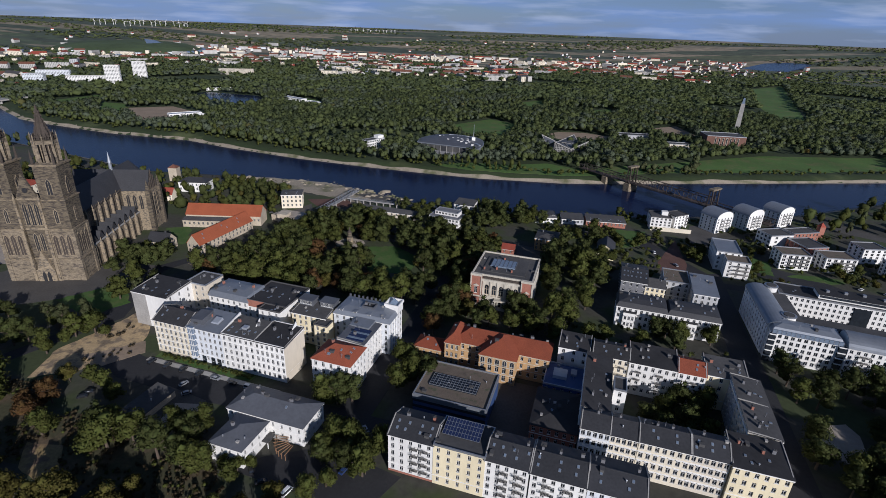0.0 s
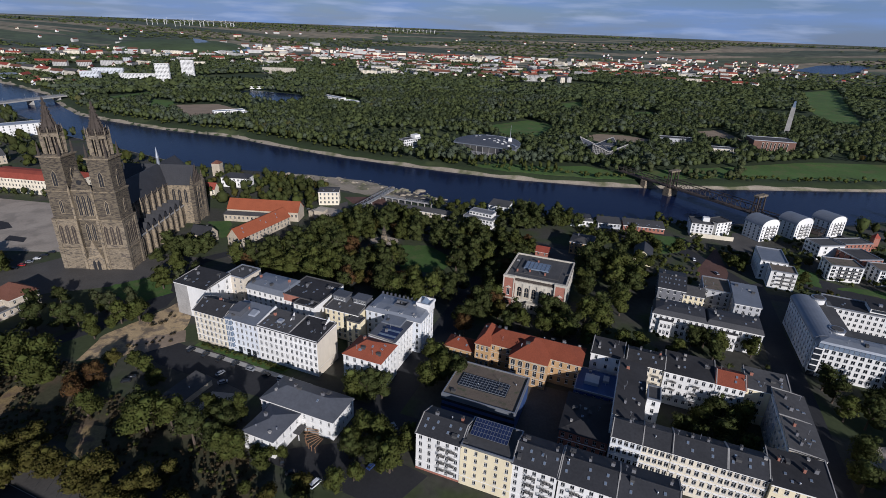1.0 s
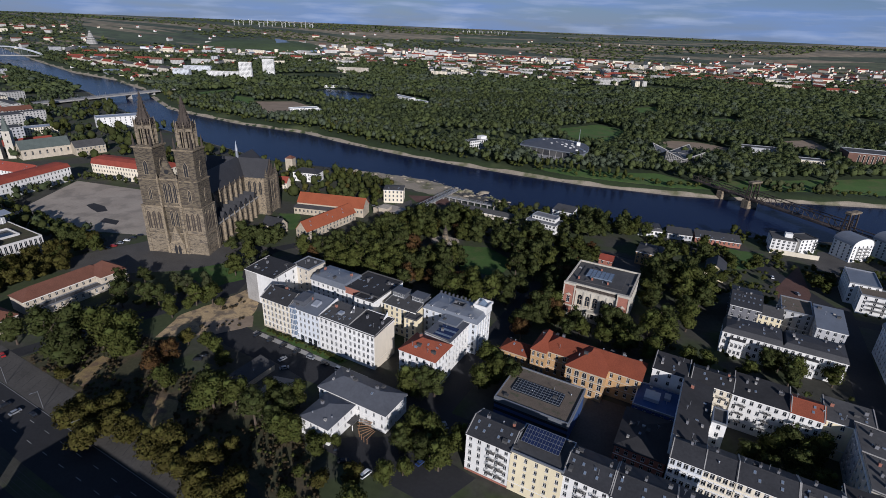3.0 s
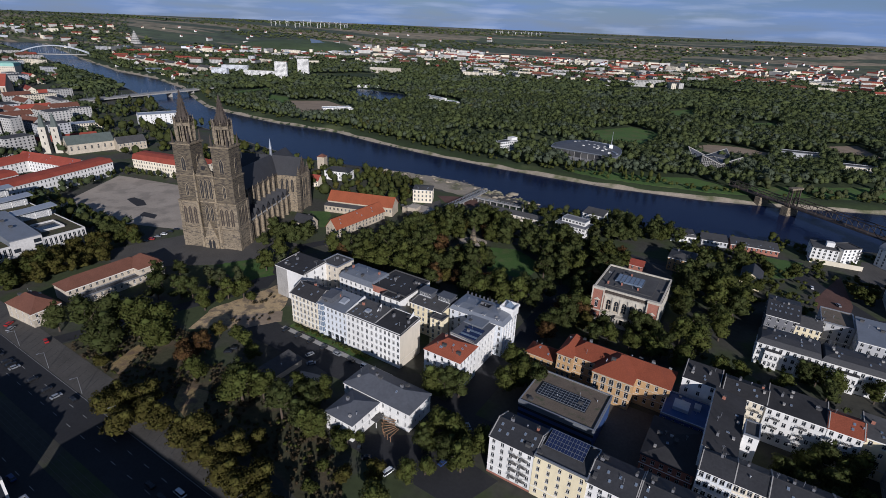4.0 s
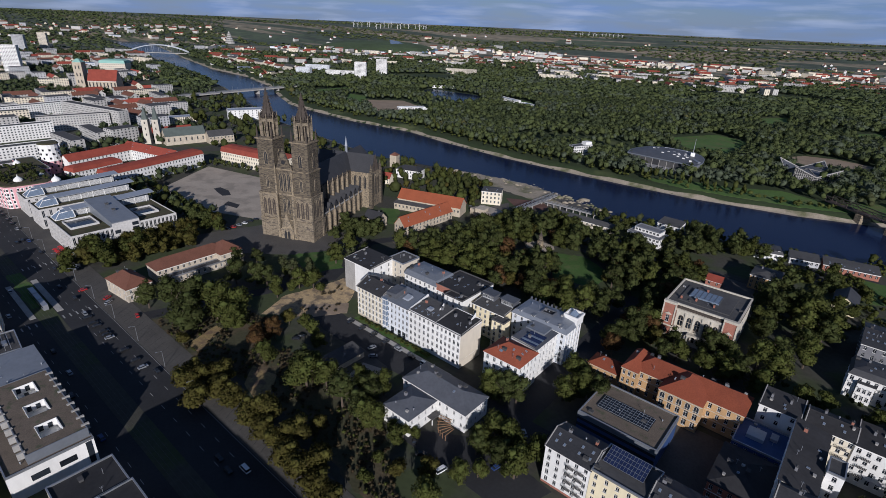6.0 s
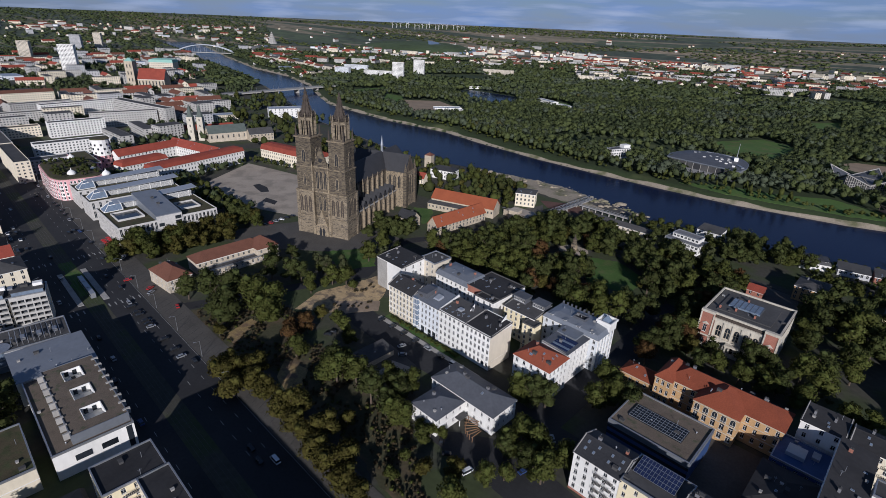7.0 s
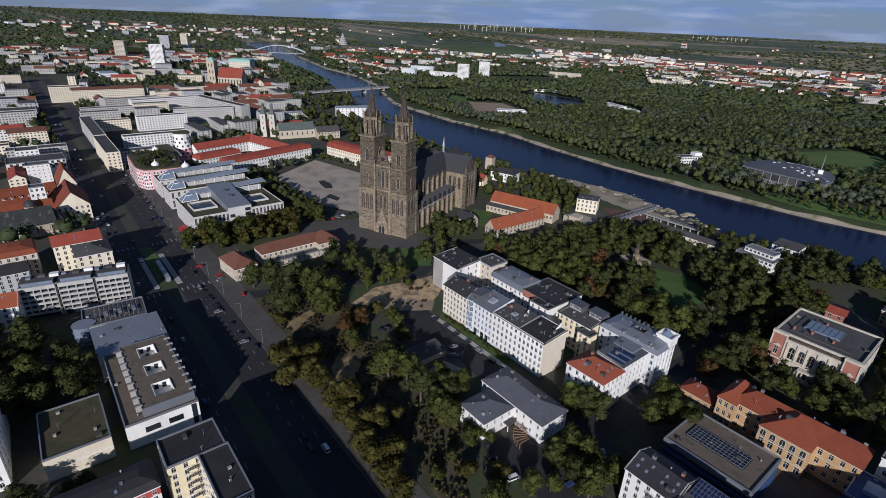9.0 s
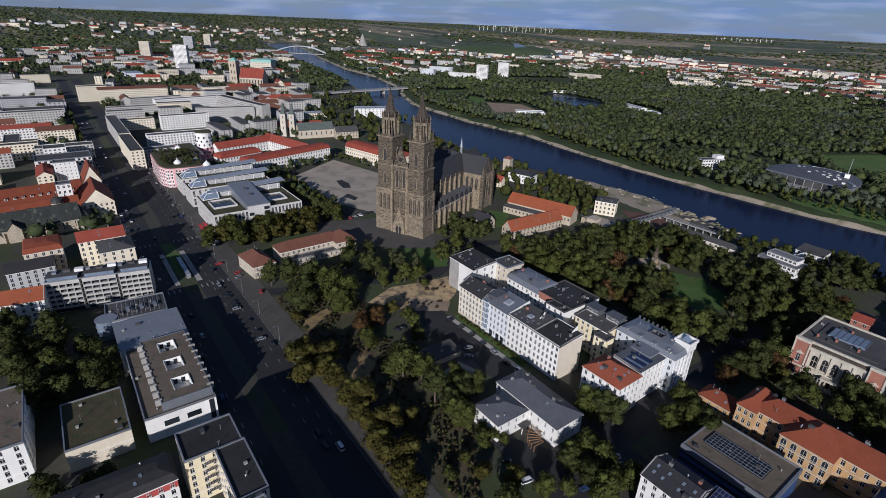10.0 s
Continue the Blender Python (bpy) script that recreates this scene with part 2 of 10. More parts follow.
M["bark"] = mat("tree_bark", (0.085, 0.065, 0.048), 0.95, fine=(3, 0.25))
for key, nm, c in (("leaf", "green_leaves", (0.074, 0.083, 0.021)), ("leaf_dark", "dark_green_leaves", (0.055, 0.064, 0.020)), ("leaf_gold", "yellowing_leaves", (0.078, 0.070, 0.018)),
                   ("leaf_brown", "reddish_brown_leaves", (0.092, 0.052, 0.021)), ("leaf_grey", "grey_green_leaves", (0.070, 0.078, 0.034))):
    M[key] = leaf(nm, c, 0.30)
    # the woods' copies are shifted to blue, distance haze put into the colour
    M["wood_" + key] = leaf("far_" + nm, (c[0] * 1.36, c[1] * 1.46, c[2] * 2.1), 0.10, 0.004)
M["car_white"] = mat("white_car_paint", (0.70, 0.70, 0.70), 0.3, fine=(1, 0.03), big=(0.3, 0.03), spec=0.5)
M["car_black"] = mat("black_car_paint", (0.018, 0.018, 0.020), 0.25, fine=(1, 0.1), spec=0.5)
M["car_silver"] = mat("silver_car_paint", (0.34, 0.35, 0.37), 0.3, metal=0.4, fine=(1, 0.05), big=(0.3, 0.03))
M["car_red"] = mat("red_car_paint", (0.38, 0.020, 0.018), 0.3, fine=(1, 0.05), big=(0.3, 0.03), spec=0.5)
M["car_blue"] = mat("blue_car_paint", (0.025, 0.05, 0.16), 0.3, fine=(1, 0.05), big=(0.3, 0.03), spec=0.5)
M["tyre"] = mat("black_rubber", (0.02, 0.02, 0.02), 0.9)

# water: dark, nearly smooth, with small ripples
def water_material():
    m = bpy.data.materials.new("river_water")
    m.use_nodes = True
    n, l = m.node_tree.nodes, m.node_tree.links
    b = n["Principled BSDF"]
    b.inputs["Base Color"].default_value = (0.007, 0.013, 0.042, 1)
    b.inputs["Roughness"].default_value = 0.16
    b.inputs["IOR"].default_value = 1.33
    b.inputs["Specular IOR Level"].default_value = 0.09
    g = n.new("ShaderNodeNewGeometry")
    t = n.new("ShaderNodeTexNoise")
    t.inputs["Scale"].default_value = 0.35
    t.inputs["Detail"].default_value = 6
    bp = n.new("ShaderNodeBump")
    bp.inputs["Strength"].default_value = 0.35
    bp.inputs["Distance"].default_value = 0.5
    l.new(g.outputs["Position"], t.inputs["Vector"])
    l.new(t.outputs["Fac"], bp.inputs["Height"])
    l.new(bp.outputs["Normal"], b.inputs["Normal"])
    return m
M["water"] = water_material()


# far fields: large patches of stubble, pasture and wood
def field_material():
    m = bpy.data.materials.new("far_fields")
    m.use_nodes = True
    n, l = m.node_tree.nodes, m.node_tree.links
    b = n["Principled BSDF"]
    b.inputs["Roughness"].default_value = 0.95
    g = n.new("ShaderNodeNewGeometry")
    mp = n.new("ShaderNodeMapping")
    mp.inputs["Scale"].default_value = (0.0015, 0.0105, 0.0)
    mp.inputs["Rotation"].default_value = (0, 0, 0.0)
    v = n.new("ShaderNodeTexVoronoi")
    v.inputs["Scale"].default_value = 1.0
    r = n.new("ShaderNodeValToRGB")
    r.color_ramp.interpolation = "CONSTANT"
    e = r.color_ramp.elements
    e[0].position, e[0].color = 0.0, (0.045, 0.060, 0.036, 1)
    e[1].position, e[1].color = 0.25, (0.18, 0.155, 0.10, 1)
    for p, c in ((0.46, (0.080, 0.090, 0.045, 1)), (0.58, (0.060, 0.080, 0.040, 1)), (0.76, (0.235, 0.190, 0.125, 1)), (0.88, (0.060, 0.072, 0.042, 1))):
        x = e.new(p)
        x.color = c
    sep = n.new("ShaderNodeSeparateColor")
    t = n.new("ShaderNodeTexNoise")
    t.inputs["Scale"].default_value = 0.02
    t.inputs["Detail"].default_value = 5
    hs = n.new("ShaderNodeHueSaturation")
    mr = n.new("ShaderNodeMapRange")
    mr.inputs["From Min"].default_value, mr.inputs["From Max"].default_value = 0.3, 0.7
    mr.inputs["To Min"].default_value, mr.inputs["To Max"].default_value = 0.6, 1.35
    l.new(g.outputs["Position"], mp.inputs["Vector"])
    l.new(mp.outputs["Vector"], v.inputs["Vector"])
    l.new(v.outputs["Color"], sep.inputs["Color"])
    l.new(sep.outputs["Red"], r.inputs["Fac"])
    l.new(g.outputs["Position"], t.inputs["Vector"])
    l.new(t.outputs["Fac"], mr.inputs["Value"])
    l.new(mr.outputs["Result"], hs.inputs["Value"])
    l.new(r.outputs["Color"], hs.inputs["Color"])
    l.new(hs.outputs["Color"], b.inputs["Base Color"])
    return m
M["fields"] = field_material()


# ---- mesh helpers ----
class Shape:
    """Collects faces; a face keeps its own corners."""
    def __init__(self):
        self.v, self.f, self.k = [], [], []

    def face(self, pts, k=0):
        i = len(self.v)
        self.v.extend(pts)
        self.f.append(tuple(range(i, i + len(pts))))
        self.k.append(k)

    def solid(self, low, high, k=0, bottom=True):
        """A closed body between two rings of the same number of corners (counter-clockwise from above)."""
        n = len(low)
        i = len(self.v)
        self.v.extend(low)
        self.v.extend(high)
        for a in range(n):
            b = (a + 1) % n
            self.f.append((i + a, i + b, i + n + b, i + n + a))
            self.k.append(k)
        self.f.append(tuple(i + n + a for a in range(n)))
        self.k.append(k)
        if bottom:
            self.f.append(tuple(i + a for a in reversed(range(n))))
            self.k.append(k)

    def box(self, x0, x1, y0, y1, z0, z1, k=0):
        self.solid([(x0, y0, z0), (x1, y0, z0), (x1, y1, z0), (x0, y1, z0)], [(x0, y0, z1), (x1, y0, z1), (x1, y1, z1), (x0, y1, z1)], k)

    def ring(self, x, y, r0, z0, r1, z1, n=8, k=0, turn=0.0):
        a = [turn + 2 * math.pi * i / n for i in range(n)]
        self.solid([(x + r0 * math.cos(t), y + r0 * math.sin(t), z0) for t in a], [(x + r1 * math.cos(t), y + r1 * math.sin(t), z1) for t in a], k)

    def beam(self, a, b, w, k=0):
        """A square bar from a to b."""
        a, b = Vector(a), Vector(b)
        d = (b - a).normalized()
        s = d.cross(Vector((0, 0, 1)))
        s = (s.normalized() if s.length > 1e-3 else Vector((1, 0, 0))) * w / 2
        u = s.cross(d).normalized() * w / 2
        q = [s + u, -s + u, -s - u, s - u]
        self.solid([tuple(a + c) for c in q], [tuple(b + c) for c in q], k)

    def mesh(self, name, mats):
        me = bpy.data.meshes.new(name)
        me.from_pydata([tuple(p) for p in self.v], [], self.f)
        for m in mats if isinstance(mats, (list, tuple)) else [mats]:
            me.materials.append(m)
        if any(self.k):
            me.polygons.foreach_set("material_index", self.k)
        me.update()
        return me


def part(name, shape, mats, parent, label="", m=None):
    """One mesh object under a thing or a part."""
    me = shape if isinstance(shape, bpy.types.Mesh) else shape.mesh(name, mats)
    ob = new(name, me)
    ob.parent = parent
    if m is not None:
        ob.matrix_basis = m
    return tagged(ob, label) if label else ob


def thing(name, label, category, m, group="", kind=""):
    ob = new(name)
    ob.empty_display_size = 0.5
    ob.matrix_basis = m
    return tagged(ob, label, category, group, kind)


# ---- ground: one sheet with the river's bed in it, rising to the horizon ----
NEAR_BANK = [(-2600, 1900), (-1749, 1425), (-1384, 1190), (-1040, 1003), (-890, 905), (-564, 668), (-316, 545), (-204, 533), (-117, 516),
             (-57, 485), (-27, 458), (38, 449), (94, 445), (173, 444), (243, 451), (338, 462), (475, 515), (800, 640), (1700, 1000)]
FAR_BANK = [(-2500, 2050), (-1600, 1440), (-1232, 1210), (-1032, 1124), (-855, 1005), (-735, 890), (-650, 815), (-603, 791), (-464, 735), (-344, 707),
            (-274, 670), (-174, 626), (-81, 595), (-16, 577), (46, 562), (137, 553), (195, 557), (341, 576), (546, 603), (800, 700), (1700, 1080)]
WATER_Z = -5.0


def polyline_distance(px, py, line):
    best = np.full(px.shape, 1e9)
    for (x0, y0), (x1, y1) in zip(line, line[1:]):
        dx, dy = x1 - x0, y1 - y0
        t = np.clip(((px - x0) * dx + (py - y0) * dy) / (dx * dx + dy * dy), 0, 1)
        best = np.minimum(best, np.hypot(px - x0 - t * dx, py - y0 - t * dy))
    return best


def inside(px, py, poly):
    hit = np.zeros(np.shape(px), bool)
    for (x0, y0), (x1, y1) in zip(poly, poly[1:] + poly[:1]):
        if y0 != y1:
            hit ^= ((y0 > py) != (y1 > py)) & (px < (x1 - x0) * (py - y0) / (y1 - y0) + x0)
    return hit


RIVER = NEAR_BANK + FAR_BANK[::-1]


def river_distance(px, py):
    """Signed distance to the river's edge, below zero in the water, and whether the far bank is the nearer one."""
    dn, df = polyline_distance(px, py, NEAR_BANK), polyline_distance(px, py, FAR_BANK)
    d = np.minimum(dn, df)
    return np.where(inside(px, py, RIVER), -d, d), df < dn


def far_rise(r):
    """Height of the land at a distance r: level to 3 km, then up to the horizon."""
    s = np.clip((r - 3000) / 1950, 0, 1)
    d = r + 17500 * s ** 2.4
    return np.where(r > 3000, EYE_Z - r * EYE_Z / d, 0.0)


def ground_z(x, y):
    x, y = np.asarray(x, float), np.asarray(y, float)
    sd, far = river_distance(x, y)
    w = np.where(far, 12.0, 14.0)
    s = np.clip(sd / w, 0, 1)
    z = np.where(sd > 0, WATER_Z * (1 - s) ** 1.3, WATER_Z + np.maximum(sd * 0.25, -4))
    return z + far_rise(np.hypot(x, y))


def polar_sheet():
    az = np.radians(np.concatenate([np.arange(-60, 110, 0.6), np.arange(110, 300, 5.0)])) + math.pi / 2
    r = np.concatenate([[0.02, 4.0], np.arange(30, 380, 25), np.arange(380, 760, 5), np.arange(760, 1200, 12), np.arange(1200, 2200, 40), np.arange(2200, 4951, 110), [4955]])
    return az, r


def ground():
    az, r = polar_sheet()
    A, Rr = np.meshgrid(az, r)
    X, Y = Rr * np.cos(A), Rr * np.sin(A)
    Z = ground_z(X, Y)
    nr, na = A.shape
    i = np.arange(nr - 1)[:, None] * na + np.arange(na)[None, :]
    j = np.arange(nr - 1)[:, None] * na + (np.arange(na)[None, :] + 1) % na
    quads = np.stack([i, j, j + na, i + na], -1).reshape(-1, 4)[:, ::-1]
    cx = X.ravel()[quads].mean(1)
    cy = Y.ravel()[quads].mean(1)
    sd, far = river_distance(cx, cy)
    rr = np.hypot(cx, cy)
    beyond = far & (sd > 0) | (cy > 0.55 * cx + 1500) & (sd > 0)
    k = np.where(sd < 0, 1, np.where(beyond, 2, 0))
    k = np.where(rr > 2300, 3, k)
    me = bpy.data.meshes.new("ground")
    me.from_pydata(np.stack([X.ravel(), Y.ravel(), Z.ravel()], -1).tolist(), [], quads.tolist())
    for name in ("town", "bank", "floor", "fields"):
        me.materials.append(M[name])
    me.polygons.foreach_set("material_index", k.astype(np.int32))
    me.polygons.foreach_set("use_smooth", np.ones(len(quads), bool))
    me.update()
    tagged(new("ground", me), "flat town and river plain rising to a hazy horizon", "ground", kind="structure")
    keep = quads[sd < 9]
    used, back = np.unique(keep, return_inverse=True)
    wv = np.stack([X.ravel()[used], Y.ravel()[used], np.full(len(used), WATER_Z)], -1)
    me = bpy.data.meshes.new("water")
    me.from_pydata(wv.tolist(), [], back.reshape(-1, 4).tolist())
    me.materials.append(M["water"])
    me.update()
    tagged(new("water", me), "wide dark blue river with small ripples", "river", kind="structure")


def bank(line, side, width, label):
    """The stony slope at the water's edge, a strip that follows the bank."""
    pts = []
    for (x0, y0), (x1, y1) in zip(line, line[1:]):
        n = max(1, int(math.hypot(x1 - x0, y1 - y0) / 8))
        pts += [Vector((x0 + (x1 - x0) * i / n, y0 + (y1 - y0) * i / n, 0)) for i in range(n)]
    rows = []
    for i, p in enumerate(pts):
        d = pts[min(i + 3, len(pts) - 1)] - pts[max(i - 3, 0)]
        nrm = Vector((-d.y, d.x, 0)).normalized() * side
        w = width * (1 + 0.45 * noise.noise(p * 0.03))
        rows.append([p + nrm * (w * u - 2.0) for u in (0.0, 0.4, 0.75, 1.0)])
    flat = np.array([[q.x, q.y] for r in rows for q in r])
    z = ground_z(flat[:, 0], flat[:, 1]) + np.tile([0.35, 0.3, 0.3, 0.1], len(rows))
    v = np.column_stack([flat, z]).tolist()
    f = []
    for i in range(len(rows) - 1):
        for j in range(3):
            q = (4 * i + j, 4 * i + j + 1, 4 * i + j + 5, 4 * i + j + 4)
            f.append(q if side < 0 else q[::-1])
    me = bpy.data.meshes.new("river_bank")
    me.from_pydata(v, [], f)
    me.materials.append(M["bank"])
    me.update()
    tagged(new("river_bank", me), label, "river bank", kind="structure")


ground()
bank(FAR_BANK, 1, 6.5, "narrow sandy strip along the far water's edge")
bank(NEAR_BANK, -1, 10.0, "stony slope along the near water's edge")


PAVED = []      # pieces of ground that stay free of trees


def ragged(pts):
    """The outline with its long sides broken up into uneven short ones."""
    out = []
    for (x0, y0), (x1, y1) in zip(pts, pts[1:] + pts[:1]):
        n = max(1, int(math.hypot(x1 - x0, y1 - y0) / 3.0))
        n = min(n, 24)
        w = min(2.2, math.hypot(x1 - x0, y1 - y0) * 0.06)
        for i in range(n):
            x, y = x0 + (x1 - x0) * i / n, y0 + (y1 - y0) * i / n
            out.append((x + w * noise.noise((x * 0.21, y * 0.21, 1.0)), y + w * noise.noise((x * 0.21, y * 0.21, 7.0))))
    return out


def patch(name, pts, mkey, label, category, z=0.05, thick=0.3):
    """A thin flat piece of ground: a lawn, a road, a square."""
    if category not in ("road marking", "rail"):
        PAVED.append(list(pts))
    if mkey in ("lawn", "meadow", "sand", "straw", "dirt", "earth", "bank"):
        pts = ragged(pts)
    s = Shape()
    area = sum(a[0] * b[1] - b[0] * a[1] for a, b in zip(pts, pts[1:] + pts[:1]))
    pts = pts if area > 0 else pts[::-1]
    s.solid([(x, y, z - thick) for x, y in pts], [(x, y, z) for x, y in pts])
    ob = new(name, s.mesh(name, M[mkey]))
    return tagged(ob, label, category, kind="structure")


def rot2(a, x, y):
    c, s = math.cos(radians(a)), math.sin(radians(a))
    return c * x - s * y, s * x + c * y


# the boulevard runs at 162 degrees; u along it, v across it, from a point on its middle
BX, BY, BA = -251.0, 131.0, 162.0


def blvd(u, v):
    x, y = rot2(BA, u, v)
    return BX + x, BY + y


def strip(name, u0, u1, v0, v1, mkey, label, category, z):
    return patch(name, [blvd(u0, v0), blvd(u1, v0), blvd(u1, v1), blvd(u0, v1)], mkey, label, category, z)


strip("road", -330, 1150, -20, 22, "asphalt", "wide dark asphalt boulevard with two carriageways", "road", 0.04)
strip("tram_track_bed", -330, 1150, -2.0, 6.5, "town", "grassed tram track bed along the boulevard", "tram track", 0.08)
strip("pavement", -330, 330, -33, -20.1, "paving", "paved strip with slanted parking bays", "pavement", 0.12)
strip("pavement", -330, 1150, 22.1, 27, "paving", "paved footway along the house fronts", "pavement", 0.12)
for k in range(-12, 26):
    for v in (-8.5, -14.5, 12.5):
        strip("lane_mark", k * 11, k * 11 + 3.2, v - 0.09, v + 0.09, "paint", "white lane dash painted on the asphalt", "road marking", 0.052)
for v in (-19.6,):
    strip("edge_line", -330, 700, v - 0.07, v + 0.07, "paint", "thin white line along the carriageway", "road marking", 0.052)
for k in range(-28, 22):
    x, y = blvd(k * 5.2, -26)
    ax, ay = rot2(BA - 62, 1, 0)
    nx, ny = rot2(BA + 28, 0.09, 0)
    patch("bay_line", [(x - 4 * ax - nx, y - 4 * ay - ny), (x + 4 * ax - nx, y + 4 * ay - ny), (x + 4 * ax + nx, y + 4 * ay + ny), (x - 4 * ax + nx, y - 4 * ay + ny)],
          "asphalt", "dark line between two parking bays", "road marking", 0.128, 0.2)
for v in (0.2, 1.7, 3.6, 5.1):
    strip("rail", -330, 900, v - 0.05, v + 0.05, "rail", "steel tram rail", "rail", 0.10)
for u0 in (18.0, 96.0):
    for k in range(13):
        v0 = -18.5 + 3.0 * k
        if not -3.5 < v0 < 7.0:
            strip("zebra_stripe", u0, u0 + 4.0, v0, v0 + 0.6, "paint", "white zebra stripe painted on the asphalt", "road marking", 0.054)
for v0, v1 in ((-5.4, -2.4), (6.9, 9.6)):
    strip("tram_stop_platform", 28, 78, v0, v1, "concrete", "pale raised platform of a tram stop", "platform", 0.28)
patch("cathedral_square", [(-430, 398), (-305, 388), (-262, 302), (-345, 294), (-402, 298)], "square", "wide pale gravel square beside the cathedral", "square", 0.06)
patch("forecourt", [(-300, 250), (-262, 300), (-205, 308), (-182, 305), (-188, 274), (-216, 257), (-246, 244), (-275, 236)], "paving", "grey paved forecourt before the cathedral", "forecourt", 0.07)
patch("lawn", [(-216, 257), (-190, 279), (-172, 257), (-186, 240)], "lawn", "green lawn before the cathedral", "lawn", 0.08)
patch("lawn", [(-62, 343), (-32, 350), (-10, 330), (-18, 305), (-43, 304)], "lawn", "sunny lawn among the park's trees", "lawn", 0.08)
patch("building_site", [(-180, 188), (-182, 210), (-171, 228), (-162, 246), (-147, 229), (-143, 209), (-160, 195)], "sand", "dug-up building site with yellow sand", "building site", 0.10)
patch("street", [(-172, 225), (-138, 206), (-90, 190), (-33, 172), (30, 152), (26, 140), (-36, 159), (-94, 175), (-142, 190), (-178, 214)], "asphalt", "asphalt street along the white house fronts", "street", 0.06)
patch("street", [(-40, 170), (-26, 166), (18, 300), (4, 304)], "asphalt", "narrow asphalt street along the houses", "street", 0.05)
patch("lane", [(-238, 160), (-204, 205), (-178, 240), (-186, 300), (-168, 318), (-160, 316), (-174, 298), (-167, 240), (-196, 202), (-230, 156)], "asphalt", "narrow asphalt lane under trees", "street", 0.055)
patch("footway", [(-135.8, 203.4), (-67.3, 181.2), (-66.5, 183.7), (-135.0, 206.0)], "concrete", "pale footway along the white house fronts", "pavement", 0.12)
patch("front_garden", [(-132.8, 206.1), (-82.4, 189.7), (-81.3, 193.2), (-131.7, 209.6)], "lawn", "narrow front garden before the white houses", "garden", 0.10)
patch("yard", [(-120, 162), (-116, 185), (-96, 176), (-92, 160)], "paving", "grey paved yard beside a low hut", "yard", 0.09)
patch("yard", [(-74, 140), (-50, 132), (-22, 122), (-10, 138), (-40, 152), (-62, 146)], "asphalt", "paved yard with parked cars", "yard", 0.09)
patch("yard", [(20, 200), (72, 184), (58, 140), (6, 156)], "paving", "shaded paved school yard", "yard", 0.09)
patch("street", [(196, 320), (182, 316), (146, 200), (118, 108), (132, 104), (160, 196)], "asphalt", "asphalt street between house rows", "street", 0.05)
patch("street", [(150, 420), (140, 418), (178, 300), (300, 262), (420, 228), (424, 240), (306, 274), (192, 304)], "asphalt", "asphalt street past white modern houses", "street", 0.045)
patch("park_path", [(158, 163), (169, 171), (177, 172), (178, 165), (174, 156), (162, 149), (159, 155)], "square", "round pale gravel place in the small park", "path", 0.08)
patch("meadow", [(190, 574), (299, 600), (444, 616), (600, 650), (640, 720), (444, 705), (299, 648), (186, 604)], "meadow", "bright green river meadow", "meadow", 0.10)
patch("meadow", [(20, 869), (90, 941), (133, 894), (92, 790), (43, 799)], "meadow", "park meadow in a clearing", "meadow", 0.10)
patch("meadow", [(974, 1692), (1179, 1860), (742, 1065), (661, 1012), (758, 1264)], "meadow", "long meadow in a clearing", "meadow", 0.10)
patch("bare_field", [(160, 800), (190, 838), (232, 838), (268, 812), (252, 780), (214, 792), (184, 776)], "dirt", "bare brown ground in a clearing", "field", 0.10)
patch("bare_field", [(-560, 920), (-484, 960), (-387, 880), (-461, 817)], "dirt", "bare brown ground in a clearing", "field", 0.10)
patch("lake", [(-530, 1115), (-515, 1175), (-390, 1140), (-350, 1070), (-372, 1015), (-440, 1050)], "water", "small dark lake in the park", "lake", 0.12)
FAR_LAKE = [(1540, 2800), (1770, 3000), (1910, 3010), (1990, 2930), (1850, 2790), (1700, 2670), (1590, 2690)]
PAVED.append(FAR_LAKE)
fl = Shape()
fl.face([(x, y, float(ground_z(x, y)) + 1.0) for x, y in FAR_LAKE])
tagged(new("lake", fl.mesh("lake", M["water"])), "distant pale lake", "lake", kind="structure")
patch("quay", [(-214, 515), (-175, 520), (-113, 508), (-54, 472), (-70, 446), (-118, 470), (-167, 490)], "bank", "pale stony quay by the river", "quay", 0.10)

patch("car_park", [(159, 335), (190, 380), (179, 332), (167, 309), (154, 313)], "red_paving", "dark red paved car park", "car park", 0.07)
patch("plaza", [(217, 414), (238, 416), (227, 383), (204, 364), (196, 372)], "paving", "grey paved place between the riverside houses", "plaza", 0.07)
patch("street", [(221, 317), (243, 301), (275, 270), (281, 277), (260, 315), (233, 336)], "asphalt", "asphalt street between white modern houses", "street", 0.065)
patch("garden", [(229, 355), (243, 341), (233, 317), (221, 326)], "lawn", "green strip beside a street", "garden", 0.08)
patch("lawn", [(284, 312), (267, 307), (242, 318), (250, 322), (286, 315)], "lawn", "front lawn of the white apartment houses", "lawn", 0.08)
patch("river_path", [(340, 433), (363, 421), (377, 396), (369, 387), (347, 406), (330, 422)], "paving", "pale paved path along the bank", "path", 0.08)
patch("garden", [(140, 359), (146, 400), (173, 396), (158, 366)], "lawn", "garden with lawn beside a yellow house", "garden", 0.075)
patch("yard", [(-106, 418), (-118, 383), (-126, 384), (-126, 418), (-113, 440)], "paving", "pale paved yard of the mansion", "yard", 0.08)
patch("tennis_court", [(-119, 452), (-79, 460), (-78, 435), (-107, 435)], "red_paving", "red sports court by the river", "court", 0.08)
patch("quay_road", [(-81, 487), (-43, 466), (-14, 444), (-18, 438), (-50, 451), (-83, 474)], "paving", "pale road along the quay", "street", 0.11)
